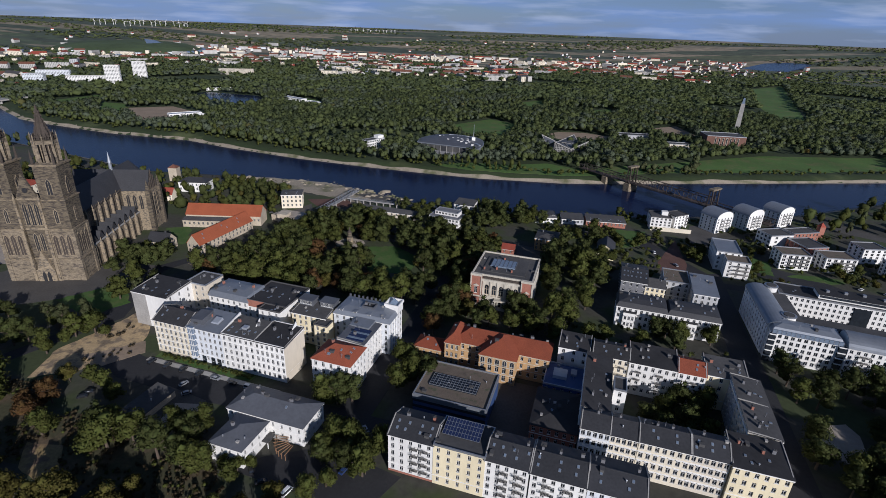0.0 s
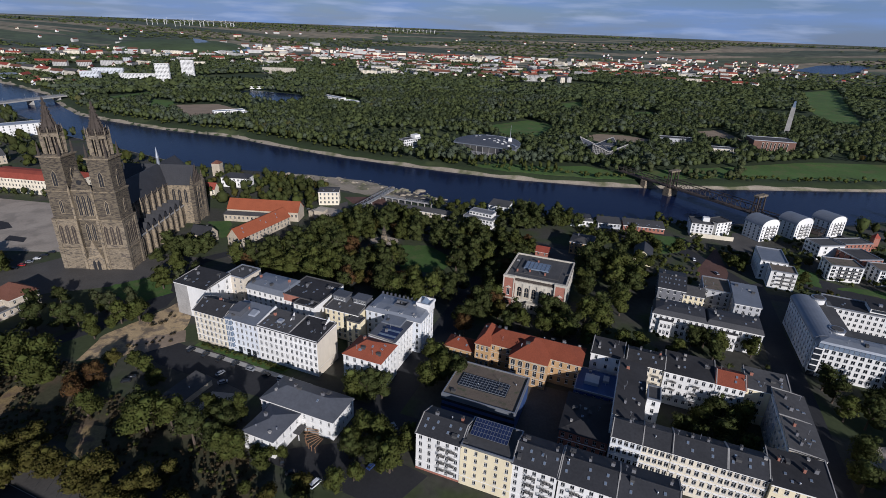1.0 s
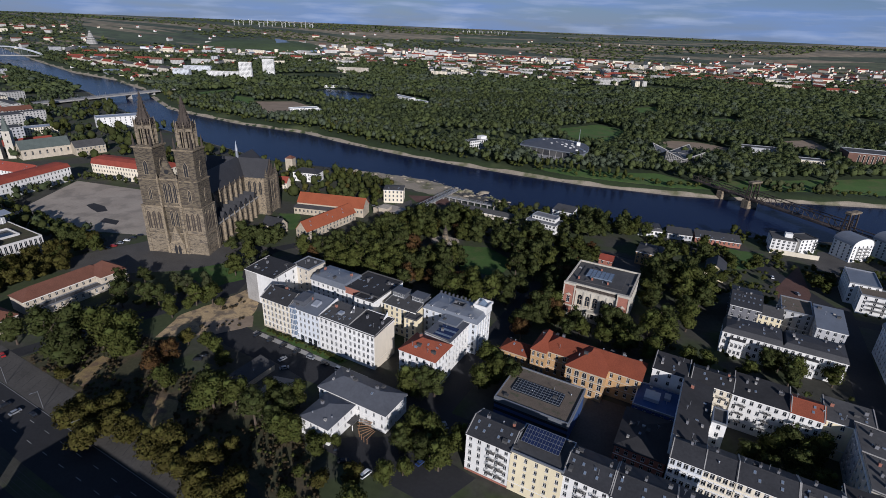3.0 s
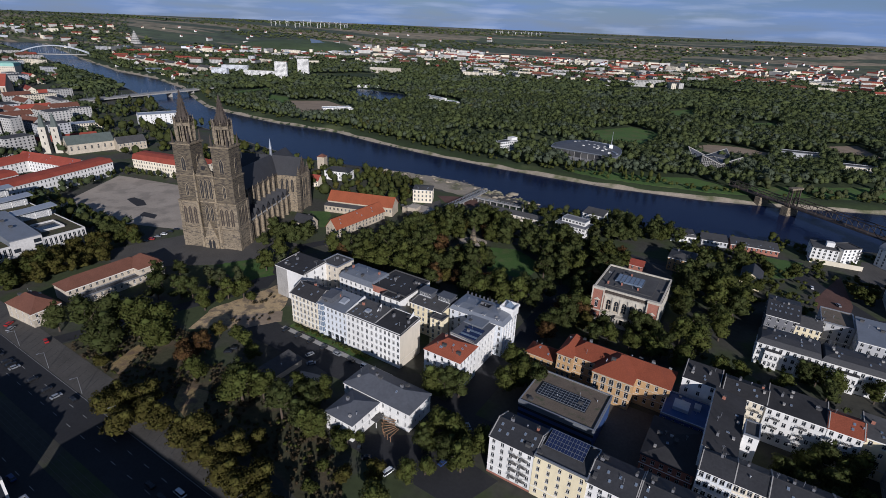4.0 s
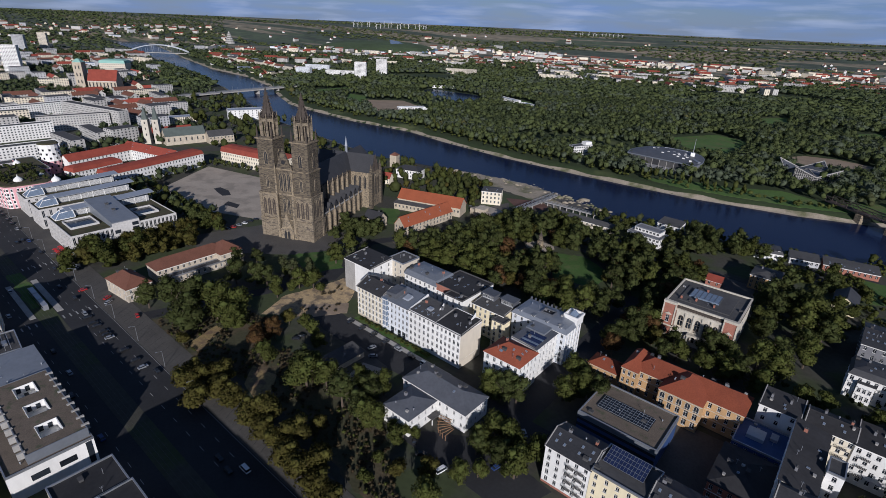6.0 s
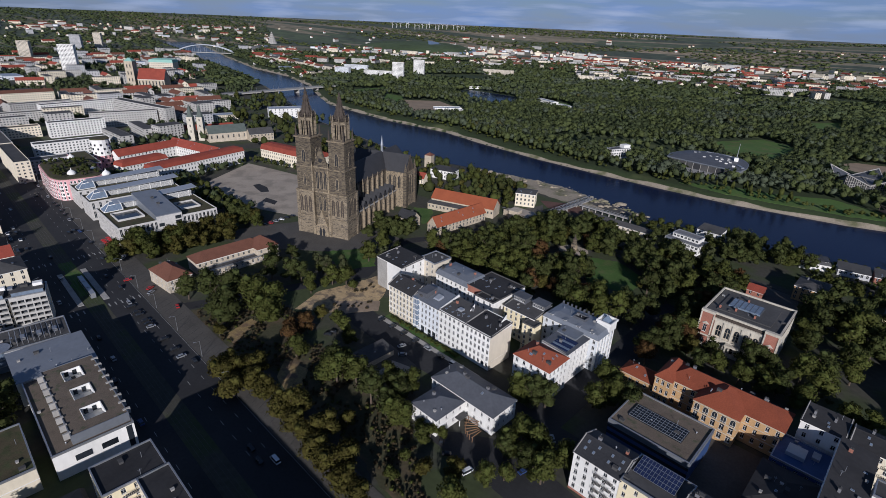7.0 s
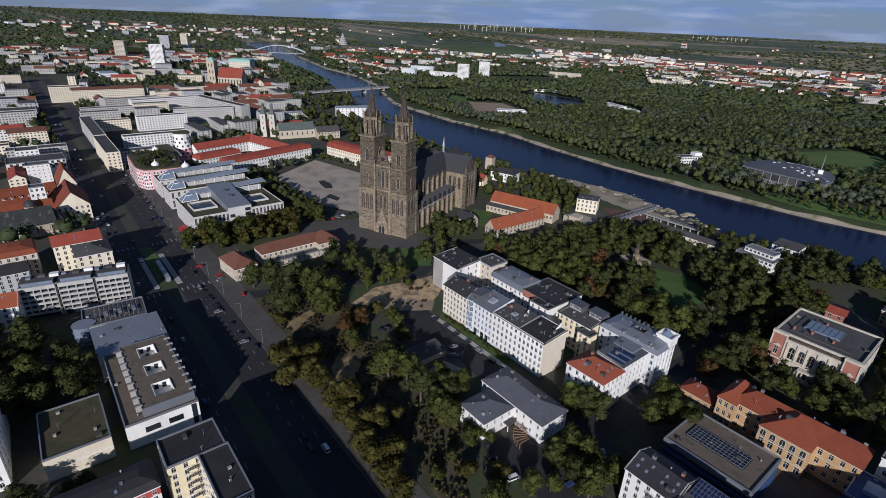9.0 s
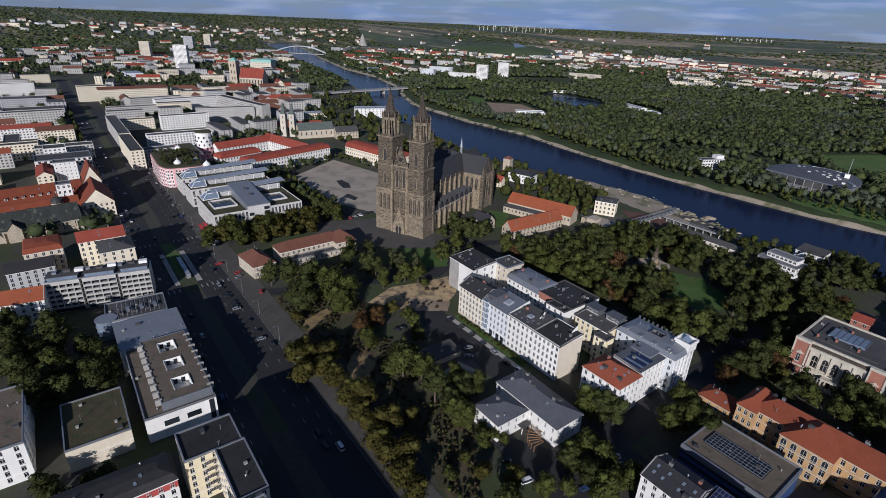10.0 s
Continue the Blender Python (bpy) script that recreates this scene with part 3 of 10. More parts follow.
patch("cloister_garden", [(-208, 371), (-192, 376), (-179, 345), (-184, 340)], "lawn", "small green cloister garden", "lawn", 0.08)
patch("street", [(40, 351), (56, 363), (77, 354), (74, 325), (64, 324)], "paving", "short paved street behind the museum", "street", 0.06)
patch("street", [(-1, 396), (40, 376), (78, 353), (111, 329), (116, 302), (110, 302), (105, 326), (75, 347), (37, 369), (-3, 390)], "asphalt", "asphalt street behind the museum", "street", 0.052)
patch("park_path", [(-71, 351), (-57, 367), (-21, 354), (12, 346), (12, 349), (-21, 358), (-56, 371), (-74, 354)], "paving", "pale path through the park", "path", 0.085)
patch("grass_strip", [blvd(40, -1.5), blvd(95, -1.5), blvd(95, 6), blvd(40, 6)], "lawn", "green grassed stretch of the tram bed", "tram track", 0.09)
patch("dry_grass", [(-192, 149.7), (-193, 168.3), (-187, 167), (-183.4, 147)], "straw", "trampled dry path across waste ground", "grass", 0.06)
patch("dry_grass", [(-147, 138), (-152.9, 150), (-138, 149), (-132, 136.6), (-137, 132.6)], "straw", "dry straw slope on waste ground", "grass", 0.065)
patch("earth_bank", [(-167, 205), (-153.6, 197.9), (-139, 209), (-144, 219)], "dirt", "bare brown earth on the building site", "ground", 0.14)
patch("gravel_lot", [(-110, 158.4), (-108, 174), (-97.8, 173.7), (-94.9, 167.6), (-103, 157.8)], "square", "pale gravel lot beside a low hut", "yard", 0.12)
patch("clearing", [(178, 1181), (238, 1239), (226, 1152), (174, 1111)], "meadow", "grassy clearing in the wood", "meadow", 0.10)
patch("clearing", [(310, 1092), (361, 1124), (353, 1069), (302, 1039)], "meadow", "grassy clearing in the wood", "meadow", 0.10)
patch("clearing", [(364, 902), (423, 934), (418, 843), (375, 833)], "dirt", "pale open ground by the brick hall", "field", 0.10)
patch("clearing", [(-623, 979), (-575, 971), (-527, 880), (-572, 886)], "meadow", "grassy clearing by the river", "meadow", 0.10)
patch("clearing", [(-716, 983), (-686, 1073), (-652, 1028), (-665, 921)], "meadow", "grassy clearing by the river", "meadow", 0.10)
patch("clearing", [(-331, 1136), (-254, 1111), (-226, 1034), (-297, 1055)], "meadow", "grassy clearing in the wood", "meadow", 0.10)
patch("flower_bed", [(-366, 349), (-352, 345), (-341, 336), (-346, 331), (-358, 337), (-368, 343)], "asphalt", "dark patch in the pale square", "paving", 0.075)
patch("flower_bed", [(-331, 322), (-316, 320), (-312, 312), (-328, 314)], "asphalt", "dark patch in the pale square", "paving", 0.075)
patch("river_meadow", [(-9, 597), (34, 613), (83, 607), (133, 622), (178, 590), (184, 571), (137, 566), (77, 572), (28, 580)], "meadow", "green river meadow on the far bank", "meadow", 0.10)


# ---- houses ----
CACHE = {}


def window_mesh(w, h, style):
    """A window that faces -y, one folded sheet: frame, bars, set-back glass, sill and, for some, a hood; its middle at the origin."""
    key = (round(w, 2), round(h, 2), style)
    if key not in CACHE:
        f = 0.05
        zb = h * 0.18 if style != "plain" else h / 2 - f - 0.02
        xs = [-w / 2, -w / 2 + f, -0.028, 0.028, w / 2 - f, w / 2]
        zs = [-h / 2, -h / 2 + f, zb, zb + (0.055 if style != "plain" else 0.01), h / 2 - f, h / 2]
        v = [(x, -0.03, z) for z in zs for x in xs]
        fs, ks = [], []
        for j in range(5):
            for i in range(5):
                q = [j * 6 + i, j * 6 + i + 1, (j + 1) * 6 + i + 1, (j + 1) * 6 + i]
                if i in (1, 3) and j in (1, 3):
                    n = len(v)
                    v += [(v[c][0], 0.05, v[c][2]) for c in q]
                    for c in range(4):
                        d = (c + 1) % 4
                        fs.append((q[c], q[d], n + d, n + c))
                        ks.append(0)
                    fs.append((n, n + 1, n + 2, n + 3))
                    ks.append(1)
                else:
                    fs.append(tuple(q))
                    ks.append(0)

        def fold(i0, i1, steps):
            for dx, y, z in steps:
                n = len(v)
                v.append((-w / 2 - dx, y, z))
                v.append((w / 2 + dx, y, z))
                fs.append((i0, i1, n + 1, n))
                ks.append(0)
                i0, i1 = n, n + 1
        fold(0, 5, ((0.1, -0.36, -h / 2), (0.1, -0.36, -h / 2 - 0.1), (0.1, -0.19, -h / 2 - 0.12)))
        if style == "hood":
            fold(30, 35, ((0.2, -0.23, h / 2 + 0.22), (0.22, -0.48, h / 2 + 0.25), (0.22, -0.48, h / 2 + 0.45), (0.2, -0.2, h / 2 + 0.5)))
        me = bpy.data.meshes.new("window")
        me.from_pydata(v, [], fs)
        me.materials.append(M["frame"])
        me.materials.append(M["glass"])
        me.polygons.foreach_set("material_index", ks)
        me.update()
        CACHE[key] = me
    return CACHE[key]


def skylight_mesh():
    if "sky" not in CACHE:
        s = Shape()
        s.box(-0.42, 0.42, -0.58, 0.58, -0.1, 0.16, 0)
        s.face([(-0.32, -0.48, 0.165), (0.32, -0.48, 0.165), (0.32, 0.48, 0.165), (-0.32, 0.48, 0.165)], 1)
        CACHE["sky"] = s.mesh("skylight", [M["metal"], M["sky_glass"]])
    return CACHE["sky"]


def chimney_mesh(kind="brick"):
    if ("ch", kind) not in CACHE:
        s = Shape()
        s.box(-0.4, 0.4, -0.6, 0.6, -1.2, 1.5, 0)
        s.box(-0.5, 0.5, -0.7, 0.7, 1.5, 1.68, 1)
        for y in (-0.3, 0.25):
            s.ring(0, y, 0.16, 1.68, 0.14, 2.0, 6, 1)
        CACHE[("ch", kind)] = s.mesh("chimney", [M[kind], M["felt"]])
    return CACHE[("ch", kind)]


def vent_mesh(k):
    """A small roof vent, hood or hatch."""
    if ("vent", k) not in CACHE:
        s = Shape()
        if k == 0:
            s.ring(0, 0, 0.2, -0.5, 0.2, 0.7, 8)
            s.ring(0, 0, 0.34, 0.7, 0.1, 0.95, 8)
        elif k == 1:
            s.box(-0.5, 0.5, -0.4, 0.4, -0.5, 0.55)
            s.box(-0.6, 0.6, -0.5, 0.5, 0.55, 0.66)
        elif k == 2:
            s.box(-0.9, 0.9, -0.6, 0.6, -0.5, 0.8)
            s.box(-1.0, 1.0, -0.7, 0.7, 0.8, 0.9)
        else:
            s.ring(0, 0, 0.09, -0.5, 0.06, 2.2, 6)
            s.beam((-0.5, 0, 1.9), (0.5, 0, 1.9), 0.06)
            s.beam((-0.4, 0, 1.5), (0.4, 0, 1.5), 0.06)
        CACHE[("vent", k)] = s.mesh("roof_vent", M[("metal", "concrete", "felt", "metal")[k]])
    return CACHE[("vent", k)]


def balcony_mesh(w=3.0, d=1.4):
    """A balcony slab with an upright railing of bars that stand on its edge."""
    key = ("bal", w, d)
    if key not in CACHE:
        n = int(w / 0.25) | 1
        v, fs, ks = [], [], []
        for i in range(n + 1):
            x = -w / 2 + w * i / n
            v += [(x, 0, 0), (x, -d, 0), (x, -d, 0.98), (x, -d, 1.07), (x, -d, -0.18), (x, 0, -0.18)]
        for i in range(n):
            a, b = 6 * i, 6 * (i + 1)
            fs += [(a, a + 1, b + 1, b), (a + 2, b + 2, b + 3, a + 3), (a + 1, a + 4, b + 4, b + 1), (a + 4, a + 5, b + 5, b + 4)]
            ks += [0, 1, 0, 0]
            if i % 2 == 0:
                fs.append((a + 1, b + 1, b + 2, a + 2))
                ks.append(1)
        e = 6 * n
        fs += [(0, 5, 4, 1), (e, e + 1, e + 4, e + 5)]
        ks += [0, 0]
        for c, x in ((0, -w / 2), (e, w / 2)):
            k = len(v)
            v += [(x, 0, 0.98), (x, 0, 1.07)]
            fs += [(c + 2, c + 3, k + 1, k)]
            ks += [1]
        me = bpy.data.meshes.new("balcony")
        me.from_pydata(v, [], fs)
        me.materials.append(M["concrete"])
        me.materials.append(M["railing"])
        me.polygons.foreach_set("material_index", ks)
        me.update()
        CACHE[key] = me
    return CACHE[key]


def dormer_mesh(rkey, w=1.7):
    key = ("dorm", rkey, w)
    if key not in CACHE:
        s = Shape()
        s.box(-w / 2, w / 2, -0.2, 2.4, -0.6, 1.5, 0)
        s.box(-w / 2 - 0.12, w / 2 + 0.12, -0.4, 2.6, 1.5, 1.66, 1)
        s.face([(-w / 2 + 0.2, -0.21, 0.1), (w / 2 - 0.2, -0.21, 0.1), (w / 2 - 0.2, -0.21, 1.35), (-w / 2 + 0.2, -0.21, 1.35)], 2)
        s.box(-0.05, 0.05, -0.25, -0.212, 0.1, 1.35, 0)
        CACHE[key] = s.mesh("dormer", [M["trim"], M[rkey], M["glass"]])
    return CACHE[key]


SIDES = {"f": 0.0, "r": 90.0, "b": 180.0, "l": 270.0}


def facade(s, length, depth, z0, z1, rows, cols, w, h, inset=0.2, k=0):
    """A wall that faces -y at y = -depth/2, with openings; gives their middles. rows: heights of the openings' middles."""
    us = [-length / 2]
    for i in range(cols):
        c = -length / 2 + length * (i + 0.5) / cols
        us += [c - w / 2, c + w / 2]
    us.append(length / 2)
    vs = [z0]
    for c in rows:
        vs += [c - h / 2, c + h / 2]
    vs.append(z1)
    y = -depth / 2
    got = []
    for i in range(len(us) - 1):
        for j in range(len(vs) - 1):
            a, b, c, d = us[i], us[i + 1], vs[j], vs[j + 1]
            if i % 2 and j % 2:
                yi = y + inset
                s.face([(a, y, c), (a, yi, c), (a, yi, d), (a, y, d)], k)
                s.face([(b, y, d), (b, yi, d), (b, yi, c), (b, y, c)], k)
                s.face([(a, y, d), (a, yi, d), (b, yi, d), (b, y, d)], k)
                s.face([(b, y, c), (b, yi, c), (a, yi, c), (a, y, c)], k)
                got.append(((a + b) / 2, yi, (c + d) / 2))
            else:
                s.face([(a, y, c), (b, y, c), (b, y, d), (a, y, d)], k)
    return got


def roof_shape(kind, L, D, h, rise, over=0.45, thick=0.22):
    """The roof's own mesh and a function for its height."""
    s = Shape()
    X, Y = L / 2 + over, D / 2 + over
    if kind in ("gable", "mono"):
        yr = 0.0 if kind == "gable" else D / 2
        lo = h - rise * over / (D / 2 + yr)

        def slab(pts):
            s.solid([(x, y, z) for x, y, z in pts], [(x, y, z + thick) for x, y, z in pts])
        slab([(-X, -Y, lo), (X, -Y, lo), (X, yr, h + rise), (-X, yr, h + rise)])
        if kind == "gable":
            slab([(-X, 0.001, h + rise), (X, 0.001, h + rise), (X, Y, lo), (-X, Y, lo)])
            s.box(-X, X, -0.18, 0.18, h + rise + 0.05, h + rise + thick + 0.12)
        return s, (lambda x, y: h + thick + rise * (1 - abs(y) / (D / 2))) if kind == "gable" else (lambda x, y: h + thick + rise * (y + D / 2) / D)
    if kind == "hip":
        q = min(X, Y)
        a = [(-X, -Y, h), (X, -Y, h), (X, Y, h), (-X, Y, h)]
        s.solid(a, [(x, y, h + thick) for x, y, _ in a])
        t, u = h + thick + 0.001, h + rise + thick
        if X >= Y:
            r0, r1 = (-X + q, 0, u), (X - q, 0, u)
            s.face([(-X, -Y, t), (X, -Y, t), r1, r0])
            s.face([(X, Y, t), (-X, Y, t), r0, r1])
            s.face([(X, -Y, t), (X, Y, t), r1])
            s.face([(-X, Y, t), (-X, -Y, t), r0])
        else:
            r0, r1 = (0, -Y + q, u), (0, Y - q, u)
            s.face([(X, -Y, t), (X, Y, t), r1, r0])
            s.face([(-X, Y, t), (-X, -Y, t), r0, r1])
            s.face([(-X, -Y, t), (X, -Y, t), r0])
            s.face([(X, Y, t), (-X, Y, t), r1])
        return s, lambda x, y: h + thick + rise * max(0.0, min((X - abs(x)) / q, (Y - abs(y)) / q, 1))
    if kind == "mansard":
        i, m = 1.3, rise * 0.72
        a = [(-X, -Y, h), (X, -Y, h), (X, Y, h), (-X, Y, h)]
        b = [(x - math.copysign(i, x), y - math.copysign(i, y), h + m) for x, y, _ in a]
        c = [(x - math.copysign(i + D * 0.28, x), y - math.copysign(i + D * 0.28, y), h + rise) for x, y, _ in a]
        s.solid(a, b)
        s.solid(b, c, bottom=False)
        return s, lambda x, y: h + m + (rise - m) * max(0.0, min(1, min((X - i - abs(x)), (Y - i - abs(y))) / (D * 0.28)))
    if kind == "barrel":
        n = 12
        p = [(-Y * math.cos(math.pi * i / n), h + rise * math.sin(math.pi * i / n)) for i in range(n + 1)]
        for x in (-X, X):
            for e in (0, thick):
                s.v += [(x, y, z + e) for y, z in p]
        o = n + 1
        for i in range(n):
            for a0, b0 in ((o, 3 * o), (0, 2 * o)):
                s.f.append((a0 + i, b0 + i, b0 + i + 1, a0 + i + 1))
            for a0 in (0, 2 * o):
                s.f.append((a0 + i, a0 + i + 1, a0 + o + i + 1, a0 + o + i))
        s.k = [0] * len(s.f)
        return s, lambda x, y: h + thick + rise * math.sqrt(max(0, 1 - (y / Y) ** 2))
    # flat
    s.box(-L / 2 + 0.35, L / 2 - 0.35, -D / 2 + 0.35, D / 2 - 0.35, h - 0.3, h + 0.04)
    return s, lambda x, y: h + 0.04


FOOT = []      # footprints, to keep trees off them
rng = random.Random(7)


def house(name, label, x, y, a, L, D, h, floors=4, bays=None, wall="white", roof="gable", rise=3.0, rkey="slate", win=(1.3, 2.05), style="cross", trim="trim",
          cornice=True, group="", category="house", sky=0, chim=0, dormers=0, balconies=(), near=None, plinth=None, base=0.0, over=0.45, band=True, sides_style=None):
    """A house on a rectangle: front to -y, turned by a. bays: windows a floor on the sides f, r, b, l. balconies: (side, place along it, width)."""
    root = thing(name, label, category, pose(x, y, base, 0, 0, a), group)
    FOOT.append((x, y, a, L / 2, D / 2))
    bays = bays or {}
    near = math.hypot(x, y) < 330 if near is None else near
    w, wh = (1.4, 2.2) if style == "hood" and win == (1.3, 2.05) else win
    fh = (h - 0.9) / floors
    rows = [0.7 + fh * i + fh * 0.55 for i in range(floors)]
    s = Shape()
    joined = Shape()
    top = h + (0.55 if roof == "flat" else 0.0)
    made = []
    for side, turn in SIDES.items():
        ln, dp = (L, D) if side in "fb" else (D, L)
        s2 = Shape()
        n = bays.get(side, 0)
        got = facade(s2, ln, dp, -0.5, top, rows if n else [], n, w, wh)
        m = pose(0, 0, 0, 0, 0, turn)
        for f, k in zip(s2.f, s2.k):
            s.face([tuple(m @ Vector(s2.v[i])) for i in f], k)
        for c in got:
            made.append((m @ pose(*c), side))
    if roof in ("gable", "mono"):
        if roof == "gable":
            s.face([(L / 2, -D / 2, h), (L / 2, D / 2, h), (L / 2, 0, h + rise)])
            s.face([(-L / 2, D / 2, h), (-L / 2, -D / 2, h), (-L / 2, 0, h + rise)])
        else:
            s.face([(L / 2, -D / 2, h), (L / 2, D / 2, h), (L / 2, D / 2, h + rise)])
            s.face([(-L / 2, D / 2, h), (-L / 2, -D / 2, h), (-L / 2, D / 2, h + rise)])
            s.face([(-L / 2, D / 2, h), (L / 2, D / 2, h), (L / 2, D / 2, h + rise), (-L / 2, D / 2, h + rise)])
    if roof == "barrel":
        for sx in (-1, 1):
            s.face([(sx * L / 2, -D / 2 * math.cos(math.pi * i / 12) * sx, h + rise * math.sin(math.pi * i / 12)) for i in range(13)])
    part("wall", s, M[wall], root)
    rs, top_z = roof_shape(roof, L, D, h, rise, over)
    part("roof", rs, M[rkey], root)
    if roof == "flat":
        p = Shape()
        loops = [(0.06, h - 0.2), (0.06, h + 0.62), (-0.36, h + 0.62), (-0.36, h - 0.2)]
        for e, z in loops:
            p.v += [(sx * (L / 2 + e), sy * (D / 2 + e), z) for sx, sy in ((-1, -1), (1, -1), (1, 1), (-1, 1))]
        for j in range(4):
            for i in range(4):
                i2, j2 = (i + 1) % 4, (j + 1) % 4
                p.f.append((4 * j + i, 4 * j + i2, 4 * j2 + i2, 4 * j2 + i))
                p.k.append(0)
        part("parapet", p, M["metal" if trim == "trim" else trim], root)
    if cornice and roof != "flat":
        for x0, x1, y0, y1 in ((-L / 2 - 0.3, L / 2 + 0.3, -D / 2 - 0.32, -D / 2 - 0.005), (-L / 2 - 0.3, L / 2 + 0.3, D / 2 + 0.005, D / 2 + 0.32))[:2 if near else 1]:
            c = Shape()
            c.box(x0, x1, y0, y1, h - 0.55, h - 0.06 - rise * 0.06)
            part("cornice", c, M[trim], root)
    if band and near and floors > 1:
        c = Shape()
        z = 0.7 + fh - 0.1
        if style == "hood" and floors > 2:
            for zz in (0.7 + fh * 2 - 0.08, 0.7 + fh * (floors - 1) - 0.08):
                roof_item(root, "sill_course", -L / 2 - 0.06, L / 2 + 0.06, -D / 2 - 0.16, -D / 2 - 0.004, zz, zz + 0.22, trim)
        for x0, x1, y0, y1 in ((-L / 2 - 0.1, L / 2 + 0.1, -D / 2 - 0.12, -D / 2 - 0.004), (L / 2 + 0.004, L / 2 + 0.12, -D / 2, D / 2)):
            c.box(x0, x1, y0, y1, z, z + 0.28)
        part("string_course", c, M[trim], root)
    if plinth:
        c = Shape()
        z = 0.7 + fh * (0.98 if plinth == "brick" else 0.25)
        c.box(-L / 2 - 0.06, L / 2 + 0.06, -D / 2 - 0.06, -D / 2 - 0.003, -0.5, 0.9)
        c.box(L / 2 + 0.003, L / 2 + 0.06, -D / 2, D / 2, -0.5, 0.9)
        part("plinth", c, M[plinth], root)
    if near:
        me = window_mesh(w, wh, style)
        for m, side in made:
            part("window", me, None, root, m=m)
    else:
        if made:
            for m, side in made:
                for pts, k in (([(-w / 2, 0, -wh / 2), (w / 2, 0, -wh / 2), (w / 2, 0, wh / 2), (-w / 2, 0, wh / 2)], 0),
                               ([(-0.05, -0.03, -wh / 2), (0.05, -0.03, -wh / 2), (0.05, -0.03, wh / 2), (-0.05, -0.03, wh / 2)], 1)):
                    joined.face([tuple(m @ Vector(p)) for p in pts], k)
            tagged(part("glazing", joined, [M["glass"], M["frame"]], root), kind="stuff")
    for i in range(sky):
        u = -L / 2 + L * (i // 2 + 0.5 + rng.uniform(-0.2, 0.2)) / max(1, (sky + 1) // 2)
        v = -D * (0.14 + 0.17 * (i % 2)) if roof != "flat" else rng.uniform(-D * 0.35, D * 0.35)
        e = 0.2
        ty = math.degrees(math.atan2(top_z(u, v + e) - top_z(u, v - e), 2 * e))
        part("skylight", skylight_mesh(), None, root, m=pose(u, v, top_z(u, v), ty, 0, 0))
    for i in range(chim):
        u = -L / 2 + L * (i + 0.5 + rng.uniform(-0.25, 0.25)) / chim
        v = rng.uniform(0.02, 0.2) * D
        part("chimney", chimney_mesh("brick" if rng.random() < 0.25 else "dark"), None, root, m=pose(u, v, top_z(u, v), 0, 0, rng.choice((0, 90))))
    if near and roof in ("gable", "mono") and "apartment" in name:
        for sx in (-1, 1):
            c = Shape()
            lo, mid, hi = h + 0.45, h + rise * (1.0 if roof == "gable" else 0.5) + 0.5, h + (0.0 if roof == "gable" else rise) + 0.5
            x0 = sx * (L / 2) - 0.16
            for (ya, za), (yb, zb) in (((-D / 2 - 0.3, lo - 0.3), (0.0, mid)), ((0.0, mid), (D / 2 + 0.2, hi))):
                c.solid([(x0, ya, za - 1.0), (x0 + 0.32, ya, za - 1.0), (x0 + 0.32, yb, zb - 1.0), (x0, yb, zb - 1.0)], [(x0, ya, za), (x0 + 0.32, ya, za), (x0 + 0.32, yb, zb), (x0, yb, zb)])
            part("party_wall", c, M["concrete"], root)
    if near and roof != "barrel" and L * D > 110:
        for i in range(min(6, int(L * D / 70))):
            u, v = rng.uniform(-0.45, 0.45) * L, rng.uniform(-0.42, 0.42) * D
            part("roof_vent", vent_mesh(rng.randrange(4)), None, root, m=pose(u, v, top_z(u, v), 0, 0, rng.choice((0, 90))))
    for i in range(dormers):
        u = -L / 2 + L * (i + 0.5) / dormers
        v = -D / 2 + 0.9 + (0 if roof == "mansard" else D * 0.1)
        part("dormer", dormer_mesh(rkey), None, root, m=pose(u, v, top_z(u, v) if roof != "mansard" else h + 0.9))
    for side, pos, bw in balconies:
        ln, dp = (L, D) if side in "fb" else (D, L)
        m = pose(0, 0, 0, 0, 0, SIDES[side])
        for i in range(1, floors):
            part("balcony", balcony_mesh(bw), None, root, m=m @ pose(pos * ln / 2, -dp / 2, 0.7 + fh * i))
    return root


def roof_item(root, name, x0, x1, y0, y1, z0, z1, mkey, label=""):
    s = Shape()
    s.box(x0, x1, y0, y1, z0, z1)
    return part(name, s, M[mkey], root, label)


# ---- the white block by the park ----
G1 = "houses of the white block"
house("apartment_house", "cream stucco apartment house with a dark dormered roof", -122.2, 215.6, -18, 19.0, 14.6, 17.5, 5, {"f": 7, "l": 2, "b": 5}, "cream", "gable", 3.6, "black", style="hood", sky=4, chim=1, group=G1, plinth="sandstone")
bl = house("apartment_house", "pale blue apartment house with a glazed stair bay", -103.6, 209.6, -18, 19.2, 14.4, 18.0, 5, {"f": 7, "b": 4}, "cool", "mono", 2.2, "zinc", sky=1, chim=1, group=G1)
s = Shape()
s.solid([(-9.2, -4.6, 18.2), (-2.2, -4.6, 18.2), (-2.2, 3.0, 18.2), (-9.2, 3.0, 18.2)], [(-9.2, -4.6, 20.6), (-2.2, -4.6, 21.4), (-2.2, 3.0, 22.4), (-9.2, 3.0, 21.8)])
part("roof_room", s, M["grey_zinc"], bl, "slanted grey metal roof room")
s = Shape()
s.solid([(0.4, -2.6, 19.2), (4.6, -2.6, 19.2), (4.6, 1.4, 19.8), (0.4, 1.4, 19.8)], [(0.8, -2.3, 19.9), (4.2, -2.3, 19.9), (4.2, 1.2, 20.9), (0.8, 1.2, 20.9)])
